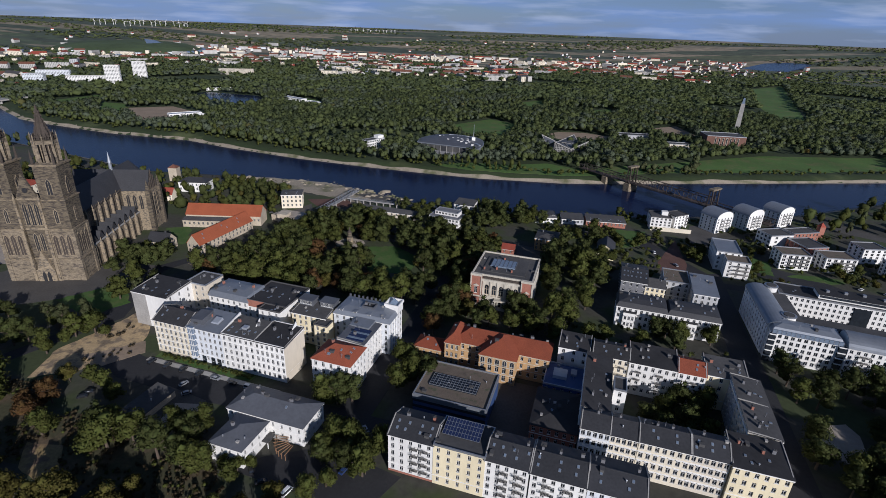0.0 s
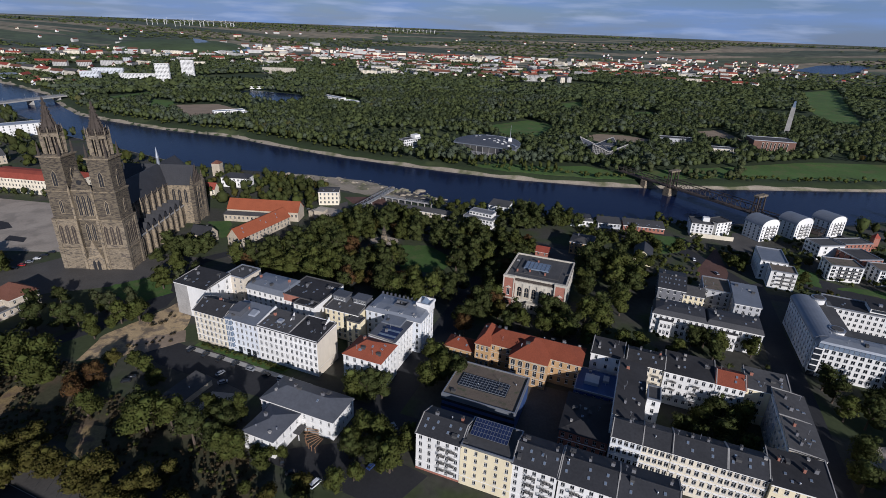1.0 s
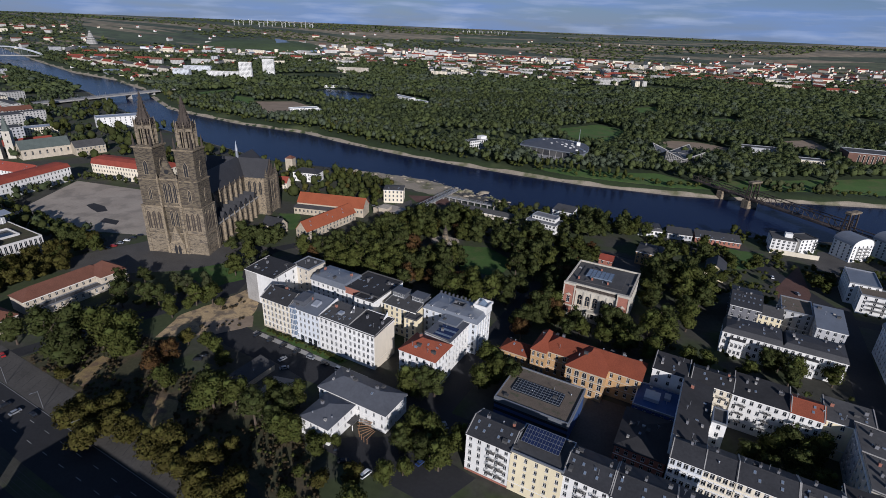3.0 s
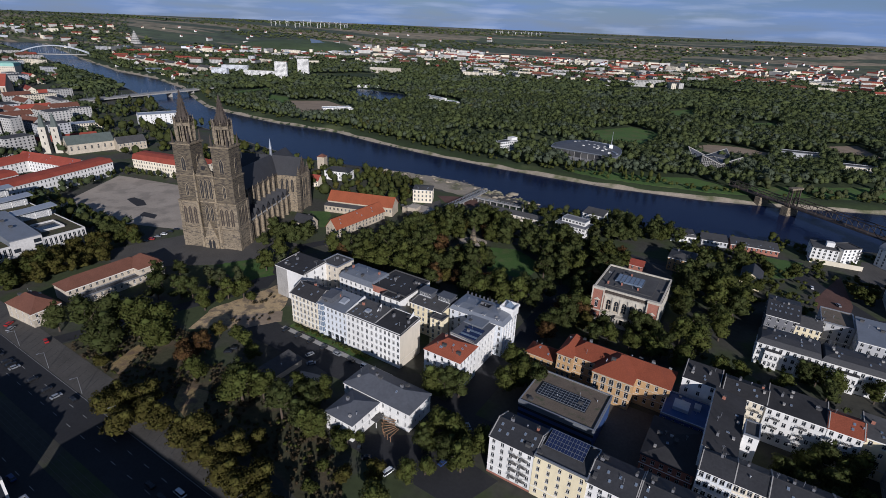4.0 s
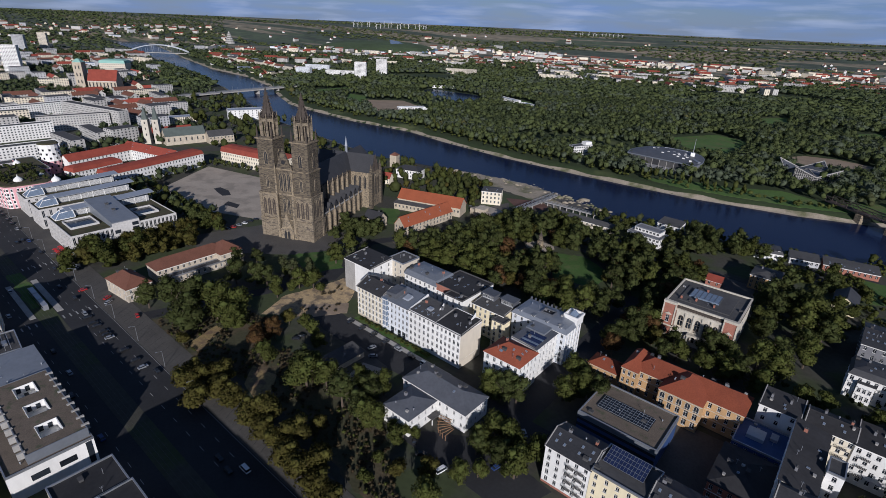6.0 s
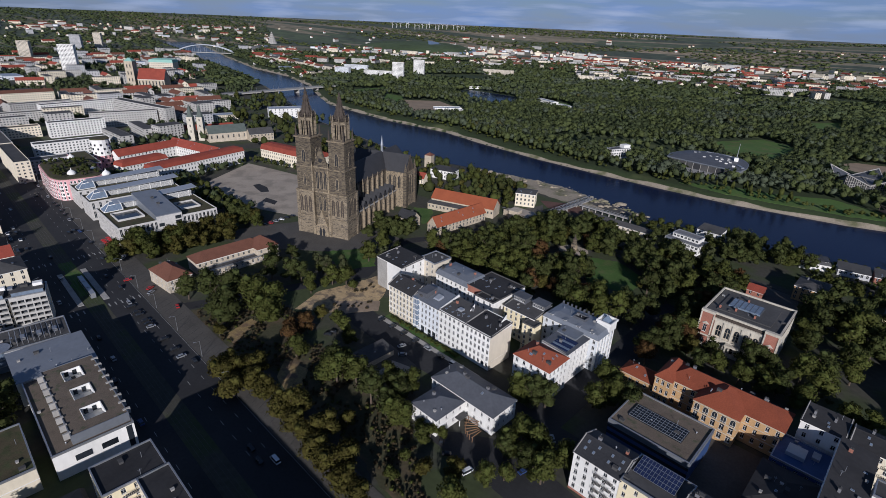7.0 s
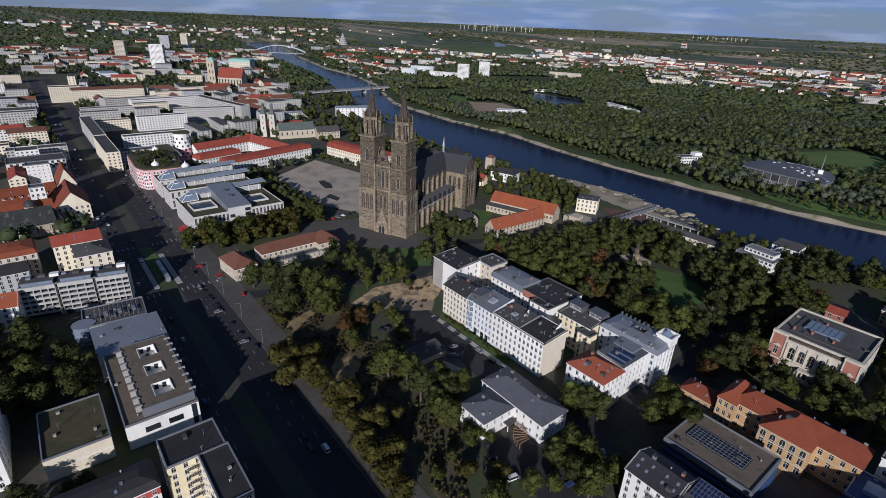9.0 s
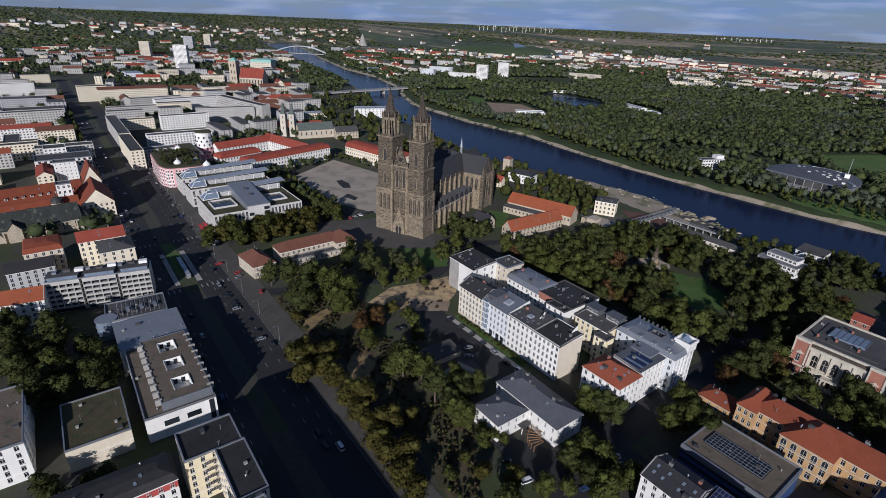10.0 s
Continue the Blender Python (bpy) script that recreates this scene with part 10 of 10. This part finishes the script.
ok, far = clear_of(x, y)
ok &= noise_v(x, y, 0.004) > -0.38
x, y = x[ok], y[ok]
tone = noise_v(x, y, 0.01) + np.random.default_rng(8).normal(size=len(x)) * 0.3
P3 = np.stack([x, y, ground_z(x, y)], -1)
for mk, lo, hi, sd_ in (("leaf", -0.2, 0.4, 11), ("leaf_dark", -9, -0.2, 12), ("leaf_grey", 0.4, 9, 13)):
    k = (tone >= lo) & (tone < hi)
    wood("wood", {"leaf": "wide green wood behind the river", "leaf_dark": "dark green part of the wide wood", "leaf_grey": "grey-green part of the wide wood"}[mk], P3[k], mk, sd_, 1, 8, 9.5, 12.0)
x, y = thin(*scatter(-52, 88, 2350, 4700, 26000), 38)
ok, far = clear_of(x, y)
ok &= noise_v(x * 0.6, y * 1.7, 0.0022) > 0.02
x, y = x[ok], y[ok]
P3 = np.stack([x, y, ground_z(x, y)], -1)
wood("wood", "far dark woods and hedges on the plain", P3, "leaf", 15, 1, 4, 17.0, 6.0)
x, y = thin(*scatter(46, 88, 420, 2350, 24000), 11)
ok, far = clear_of(x, y)
ok &= (noise_v(x, y, 0.012) > -0.10)
x, y = x[ok], y[ok]
keep = np.array([not blocked(a, b, 3) for a, b in zip(x, y)])
P3 = np.stack([x[keep], y[keep], ground_z(x[keep], y[keep])], -1)
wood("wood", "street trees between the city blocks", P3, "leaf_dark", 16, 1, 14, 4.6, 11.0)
x, y = thin(*scatter(44, 88, 2350, 4700, 30000), 44)
ok, far = clear_of(x, y)
x, y = x[ok], y[ok]
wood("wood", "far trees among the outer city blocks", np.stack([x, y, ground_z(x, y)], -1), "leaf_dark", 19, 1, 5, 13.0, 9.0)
# trees of the park past the single ones, joined by colour
for mk, lot in ((k, q) for k, q in PARK_REST.items() if q):
    vs, fs, ns, o = [], [], [], 0
    for (trunk_, crown_), m in lot:
        v, f, n_ = RAW[crown_.name]
        a = np.array(m)
        vs.append(v @ a[:3, :3].T + a[:3, 3])
        ns.append(n_ @ a[:3, :3].T)
        fs.append(f + o)
        o += len(v)
    tagged(new("grove", mesh_from("grove", np.concatenate(vs), np.concatenate(fs), M[mk], np.concatenate(ns))),
           {"leaf": "full green crowns of park trees", "leaf_dark": "dense dark green crowns of park trees", "leaf_gold": "yellowing crowns of park trees", "leaf_brown": "reddish brown crowns of park trees", "leaf_grey": "grey-green crowns of park trees"}[mk], "trees", kind="stuff")
# the farther trees of the groves
for i, mk in enumerate(("leaf", "leaf_dark", "leaf_gold", "leaf_brown", "leaf_grey")):
    sel = [t for t in FAR_TREES if t[0] == mk]
    if sel:
        xy = np.array([t[1:3] for t in sel])
        wood("grove", {"leaf": "green trees behind the park and houses", "leaf_dark": "dark green trees behind the park and houses", "leaf_gold": "yellowing trees round the square", "leaf_brown": "brown autumn trees in the park", "leaf_grey": "grey-green trees by the river"}[mk],
             np.stack([xy[:, 0], xy[:, 1], ground_z(xy[:, 0], xy[:, 1])], -1), mk, 40 + i, 5, 130, np.array([t[4] for t in sel]) * 0.82, np.array([t[3] for t in sel]) * 0.95)
# bushes along the far bank
t = np.random.default_rng(9)
seg = []
for (x0, y0), (x1, y1) in zip(FAR_BANK[3:], FAR_BANK[4:]):
    L = math.hypot(x1 - x0, y1 - y0)
    for _ in range(int(L / 5)):
        u = t.random()
        nx, ny = -(y1 - y0) / L, (x1 - x0) / L
        o = t.uniform(14, 30)
        seg.append((x0 + (x1 - x0) * u + nx * o, y0 + (y1 - y0) * u + ny * o))
seg = np.array(seg)
seg = seg[~inside(seg[:, 0], seg[:, 1], OPEN[0])] if OPEN else seg
row = []
for (x0, y0), (x1, y1) in zip(FAR_BANK[9:16], FAR_BANK[10:17]):
    L = math.hypot(x1 - x0, y1 - y0)
    for i in range(int(L / 8)):
        u, o = (i + t.uniform(0.2, 0.8)) * 8 / L, t.uniform(22, 34)
        row.append((x0 + (x1 - x0) * u - (y1 - y0) / L * o, y0 + (y1 - y0) * u + (x1 - x0) / L * o))
row = np.array([p for p in row if p[0] < 95])
wood("poplar_row", "row of upright poplars along the far bank", np.stack([row[:, 0], row[:, 1], ground_z(row[:, 0], row[:, 1])], -1), "leaf", 18, 4, 60, 2.7, 13.5)
wood("bushes", "bushes along the far river bank", np.stack([seg[:, 0], seg[:, 1], ground_z(seg[:, 0], seg[:, 1])], -1), "leaf", 17, 2, 14, 2.6, 5.0)
# loose stones of the quay, down to the water
gr = np.random.default_rng(61)
rv, rf, o = [], [], 0
for (x0, y0), (x1, y1), n_, w_ in (((-214, 520), (-150, 519), 170, 13), ((-150, 519), (-105, 508), 190, 16), ((-105, 508), (-57, 483), 260, 18), ((-57, 484), (-27, 460), 200, 16), ((-27, 459), (30, 450), 90, 8)):
    for _ in range(n_):
        u_, o_ = gr.random(), gr.normal() * 0.38 * w_ - 2.0
        L_ = math.hypot(x1 - x0, y1 - y0)
        rx_, ry_ = x0 + (x1 - x0) * u_ - (y1 - y0) / L_ * o_, y0 + (y1 - y0) * u_ + (x1 - x0) / L_ * o_
        r_ = gr.gamma(3.0, 0.42)
        q_ = ICO1[0] * gr.uniform(0.6, 1.25, (len(ICO1[0]), 1)) * r_ * np.array([1.3, 1.0, 0.55])
        rv.append(q_ + np.array([rx_, ry_, max(float(ground_z(rx_, ry_)), WATER_Z) + 0.15]))
        rf.append(ICO1[1] + o)
        o += len(q_)
tagged(new("quay_stones", mesh_from("quay_stones", np.concatenate(rv), np.concatenate(rf), M["bank"])), "loose pale stones along the quay and in the water", "stones", kind="stuff")
# shrubs in the gardens between the riverside houses
gp = np.random.default_rng(33)
for nm_, poly_, n_, mk_, sd_ in (("garden_shrubs", [(60, 440), (170, 430), (180, 380), (150, 310), (112, 300), (90, 340)], 420, "leaf", 71), ("garden_shrubs", [(172, 430), (340, 424), (352, 300), (222, 280), (172, 330)], 520, "leaf_dark", 72),
                                 ("yard_shrubs", [(84, 262), (150, 240), (150, 214), (110, 214), (60, 228)], 120, "leaf_dark", 73)):
    bx_, by_ = gp.uniform(60, 352, n_ * 8), gp.uniform(210, 440, n_ * 8)
    keep = inside(bx_, by_, poly_) & (np.array([noise.noise((a * 0.045, b * 0.045, 7.0)) for a, b in zip(bx_, by_)]) > -0.05)
    bx_, by_ = bx_[keep][:n_], by_[keep][:n_]
    keep = np.array([not blocked(a, b, 1.6) for a, b in zip(bx_, by_)])
    wood(nm_, "loose green shrubs in the gardens between houses", np.stack([bx_[keep], by_[keep], np.full(keep.sum(), 0.05)], -1), mk_, sd_, 2, 46, 1.7, 3.6)
bt = np.array([(231, 596), (252, 591), (266, 590), (290, 592), (302, 597), (318, 628), (205, 610), (330, 650), (244, 602), (276, 600)], float)
wood("bank_trees", "loose grey-green trees on the far river meadow", np.stack([bt[:, 0], bt[:, 1], ground_z(bt[:, 0], bt[:, 1])], -1), "leaf_grey", 74, 7, 130, 5.0, 12.0)

# planting on the roof of the pink house
g2 = np.random.default_rng(23)
rx, ry = g2.uniform(-34, 34, 70), g2.uniform(-16, 16, 70)
spot = np.array([pk.matrix_basis @ Vector((a, b, 18.0)) for a, b in zip(rx, ry)])
wood("roof_trees", "small trees and shrubs on the pink house's roof", spot, "leaf_dark", 24, 2, 40, 1.8, 4.2)
# overgrown ground: dry scrub among the young trees
gs = np.random.default_rng(12)
WASTE = [(-232, 148), (-205, 190), (-168, 184), (-156, 166), (-121, 168), (-96, 158), (-78, 140), (-60, 116), (-40, 100), (-73, 110), (-112, 128), (-150, 140)]
sx, sy = gs.uniform(-235, -35, 4600), gs.uniform(98, 192, 4600)
keep = inside(sx, sy, WASTE) & (np.array([noise.noise((a * 0.05, b * 0.05, 2.0)) for a, b in zip(sx, sy)]) > -0.25)
keep &= np.array([not blocked(a, b, 1.0) for a, b in zip(sx, sy)])
sx, sy = sx[keep], sy[keep]
for mk, sel in (("scrub", np.arange(len(sx)) % 5 > 0), ("leaf", np.arange(len(sx)) % 5 == 0)):
    wood("scrub", {"scrub": "dry brown scrub on waste ground", "leaf": "green scrub on waste ground"}[mk], np.stack([sx[sel], sy[sel], np.zeros(sel.sum())], -1), mk, 51, 1, 30, 0.85, 1.6)

# clipped bushes in the front gardens
hu, hv = gs.uniform(-190, -137, 90), gs.uniform(155.4, 158.2, 90)
hx_, hy_ = hu * math.cos(radians(18)) + hv * math.sin(radians(18)), -hu * math.sin(radians(18)) + hv * math.cos(radians(18))
wood("hedge", "low clipped bushes before the white houses", np.stack([hx_, hy_, np.full(90, 0.1)], -1), "leaf", 57, 1, 60, 0.8, 1.5)
# weeds on the building site
gx, gy = gs.uniform(-184, -142, 260), gs.uniform(186, 247, 260)
site = [(-180, 188), (-182, 210), (-171, 228), (-162, 246), (-147, 229), (-143, 209), (-160, 195)]
keep = inside(gx, gy, site) & (np.array([noise.noise((a * 0.09, b * 0.09, 5.0)) for a, b in zip(gx, gy)]) > 0.28)
wood("scrub", "dry weeds on the building site", np.stack([gx[keep], gy[keep], np.full(keep.sum(), 0.1)], -1), "scrub", 53, 1, 22, 1.1, 1.5)
patch("waste_ground", WASTE, "earth", "rough dry grass and bare earth on waste ground", "waste ground", 0.03)


# ---- cars, tram and small things ----
def car_kind(mkey, label, van=False):
    L, W, Hh = (4.9, 1.9, 1.95) if van else (4.3, 1.75, 1.45)
    root = thing("car" if not van else "van", label, "car" if not van else "van", pose(0, -900, 0))
    s = Shape()
    a = [(-L / 2, -W / 2), (L / 2, -W / 2), (L / 2, W / 2), (-L / 2, W / 2)]
    s.solid([(x * 0.96, y * 0.94, 0.25) for x, y in a], [(x, y, 0.55) for x, y in a])
    s.solid([(x, y, 0.55) for x, y in a], [(x * 0.97, y * 0.95, 0.88) for x, y in a])
    part("body", s, M[mkey], root)
    x0, x1 = (-L * 0.47, L * 0.30) if van else (-L * 0.40, L * 0.20)
    s = Shape()
    s.solid([(x0, -W * 0.46, 0.88), (x1 + 0.55, -W * 0.46, 0.88), (x1 + 0.55, W * 0.46, 0.88), (x0, W * 0.46, 0.88)],
            [(x0 + (0.1 if van else 0.5), -W * 0.38, Hh - 0.07), (x1, -W * 0.38, Hh - 0.07), (x1, W * 0.38, Hh - 0.07), (x0 + (0.1 if van else 0.5), W * 0.38, Hh - 0.07)])
    part("cabin_glass", s, M["glass"], root)
    s = Shape()
    s.solid([(x0 + (0.1 if van else 0.5), -W * 0.39, Hh - 0.07), (x1, -W * 0.39, Hh - 0.07), (x1, W * 0.39, Hh - 0.07), (x0 + (0.1 if van else 0.5), W * 0.39, Hh - 0.07)],
            [(x0 + (0.2 if van else 0.6), -W * 0.34, Hh), (x1 - 0.1, -W * 0.34, Hh), (x1 - 0.1, W * 0.34, Hh), (x0 + (0.2 if van else 0.6), W * 0.34, Hh)])
    part("roof", s, M[mkey], root)
    for sx_ in (-1, 1):
        for sy_ in (-1, 1):
            s = Shape()
            s.ring(0, 0, 0.32, -0.1, 0.32, 0.1, 10)
            part("wheel", s, M["tyre"], root, m=pose(sx_ * L * 0.31, sy_ * W * 0.45, 0.32, 90, 0, 0))
    return root


CARS = {k: car_kind("car_" + k, {"white": "white parked car with dark windows", "black": "black parked car with dark windows", "silver": "silver parked car with dark windows", "red": "bright red parked car", "blue": "dark blue parked car"}[k]) for k in ("white", "black", "silver", "red", "blue")}
CARS["van"] = car_kind("car_white", "white delivery van with dark windows", True)


def park(k, x, y, a):
    tagged(copy_thing(CARS[k], pose(x, y, 0.14, 0, 0, a)), group="parked cars")


car_rng = random.Random(4)
for i in range(8):
    u = i / 7
    park(["black", "black", "black", "black", "silver", "black", "van", "blue"][i], -132 + 60 * u, 201.5 - 19.5 * u, 72 if i < 4 else -18)
for i, k in enumerate(("black", "red", "silver", "white", "black", "black")):
    park(k, -284 + 0.8 * i, 272 + 5.2 * i, 15)
for k, x, y, a in (("van", -113, 101, 162), ("van", -49, 130, 60), ("black", -59, 134, 20), ("black", -64, 139, 110), ("red", -30, 149, 30), ("silver", -26, 161, 120), ("blue", -31, 140, 60), ("black", -148, 176, 20), ("black", -147, 179, 20),
                   ("red", -236, 157, 150), ("red", -267, 163, 100), ("silver", -262, 160, 100), ("black", -282, 155, 162), ("red", -287, 163, 70), ("silver", -110, 186, 60), ("silver", -106, 180, 30), ("black", -118, 98, 162),
                   ("black", -125, 101, 162), ("blue", -172, 90, 162), ("black", -205, 101, 162), ("silver", -320, 144, 162), ("black", -356, 158, 162), ("white", 280, 300, 30), ("silver", 292, 294, 30), ("black", 160, 268, 72),
                   ("silver", 170, 330, 100), ("white", 158, 372, 10), ("white", 163, 352, 80), ("black", -140, 412, 20), ("white", -132, 416, 80), ("black", -146, 420, 60)):
    park(k, x, y, a)
for i in range(22):
    u = 120 + 14 * i + car_rng.uniform(-2, 2)
    park(car_rng.choice(["black", "black", "silver", "white", "blue"]), *blvd(u, car_rng.choice((20.0, -17.8))), 162)
for i in range(14):
    park(car_rng.choice(["black", "silver", "white", "red", "black"]), *blvd(90 + car_rng.uniform(-12, 14), -26 - 3 * (i % 4) + car_rng.uniform(-1, 1)), 100 + car_rng.uniform(-10, 10)) if i < 7 else park(
        car_rng.choice(["black", "silver", "white"]), *blvd(-60 + 24 * (i - 7) + car_rng.uniform(-3, 3), car_rng.choice((-11.5, -16.5, 10, 16))), 162)
for i in range(22):
    u = i / 21
    if car_rng.random() < 0.45:
        park(car_rng.choice(["black", "black", "silver", "black", "blue", "black"]), -268 + 80 * u + car_rng.uniform(-0.3, 0.3), 147.5 - 22.5 * u, 72 + car_rng.uniform(-3, 3))
for k in CARS.values():
    for c in (*k.children_recursive, k):
        bpy.data.objects.remove(c)

# cars far along the boulevard, a few strokes each
def far_car(k, x, y, a):
    c = thing("car", {"white": "white car on the far boulevard", "black": "black car on the far boulevard", "silver": "silver car on the far boulevard"}[k], "car", pose(x, y, 0.1, 0, 0, a), "cars on the boulevard")
    for nm in ("body", "cabin"):
        if ("far_car", nm, k) not in CACHE:
            q = Shape()
            if nm == "body":
                q.box(-2.1, 2.1, -0.86, 0.86, 0.2, 0.85)
            else:
                q.solid([(-1.6, -0.8, 0.85), (1.2, -0.8, 0.85), (1.2, 0.8, 0.85), (-1.6, 0.8, 0.85)], [(-1.1, -0.66, 1.4), (0.6, -0.66, 1.4), (0.6, 0.66, 1.4), (-1.1, 0.66, 1.4)])
            CACHE["far_car", nm, k] = q.mesh(nm, M["car_" + k] if nm == "body" else M["glass"])
        part(nm, CACHE["far_car", nm, k], None, c)


for i in range(46):
    u, v = car_rng.uniform(110, 620), car_rng.choice((20.0, -17.8, -11.5, 10.0, 15.5, -15.0))
    far_car(car_rng.choice(["black", "black", "silver", "white"]), *blvd(u, v), 162)

# tram on the boulevard
tm = thing("tram", "pale low-floor tram with dark windows", "tram", pose(*blvd(47, 1.0), 0.12, 0, 0, 162))
for i in range(3):
    s = Shape()
    s.box(-14 + 9.6 * i, -5 + 9.6 * i, -1.2, 1.2, 0.3, 3.3)
    part("car_body", s, M["car_silver"], tm)
    s = Shape()
    s.box(-13.6 + 9.6 * i, -5.4 + 9.6 * i, -1.23, 1.23, 1.3, 2.6)
    part("window_band", s, M["glass"], tm)
# low hut in the yard
hut = house("hut", "low stone hut with a lean-to felt roof", -117.0, 170.5, 72, 19.0, 9.0, 3.2, 1, {}, "rubble", "mono", 1.6, "felt", cornice=False, band=False, over=0.3)
# timber pergola by the villa
pg = thing("pergola", "curved brown timber pergola on posts", "pergola", pose(-51.5, 149.0, 0, 0, 0, -18))
for i in range(9):
    t = radians(180 + 11 * i)
    s = Shape()
    s.beam((4 * math.cos(t), 4 * math.sin(t) + 4, 2.8), (9.5 * math.cos(t), 9.5 * math.sin(t) + 4, 2.8), 0.22)
    part("rafter", s, M["wood"], pg)
    s = Shape()
    s.beam((9 * math.cos(t), 9 * math.sin(t) + 4, 0), (9 * math.cos(t), 9 * math.sin(t) + 4, 2.8), 0.2)
    part("post", s, M["wood"], pg)
# villa entrance porch
pc = thing("porch", "glazed entrance porch with a flat canopy", "porch", pose(-62.5, 152.5, 0, 0, 0, -18))
s = Shape()
s.box(-2.2, 2.2, -2.4, 2.4, 3.0, 3.4)
part("canopy", s, M["felt"], pc)
for x_ in (-1.9, 1.7):
    s = Shape()
    s.box(x_, x_ + 0.25, -2.2, -1.95, 0, 3.0)
    part("column", s, M["trim"], pc)
# street lamps along the boulevard
lamp_mast = Shape()
lamp_mast.ring(0, 0, 0.12, 0, 0.07, 8.5, 6)
lamp_mast = lamp_mast.mesh("mast", M["metal"])
lamp_arm = Shape()
lamp_arm.beam((0, 0, 8.4), (2.2, 0, 8.9), 0.1)
lamp_arm.box(1.8, 2.8, -0.16, 0.16, 8.84, 9.0)
lamp_arm = lamp_arm.mesh("arm", M["metal"])
for i in range(22):
    for v, a in ((-20.6, 162 + 90), (22.6, 162 - 90)):
        x_, y_ = blvd(-90 + 30 * i, v)
        lp = thing("street_lamp", "grey street lamp with a curved arm", "street lamp", pose(x_, y_, 0.12, 0, 0, a), "boulevard lamps")
        part("mast", lamp_mast, None, lp)
        part("arm", lamp_arm, None, lp)
# red cafe umbrellas before the bank
for i in range(10):
    x_, y_ = -352 + 3.6 * (i % 5) - 1.2 * (i // 5), 190 + 4.0 * (i // 5) - 1.2 * (i % 5)
    um = thing("umbrella", "red cafe umbrella with a pole", "umbrella", pose(x_, y_, 0), "cafe umbrellas")
    s = Shape()
    s.ring(0, 0, 1.7, 2.3, 0.1, 3.0, 8)
    part("canopy", s, M["car_red"], um)
    s = Shape()
    s.ring(0, 0, 0.05, 0, 0.05, 2.4, 6)
    part("pole", s, M["metal"], um)
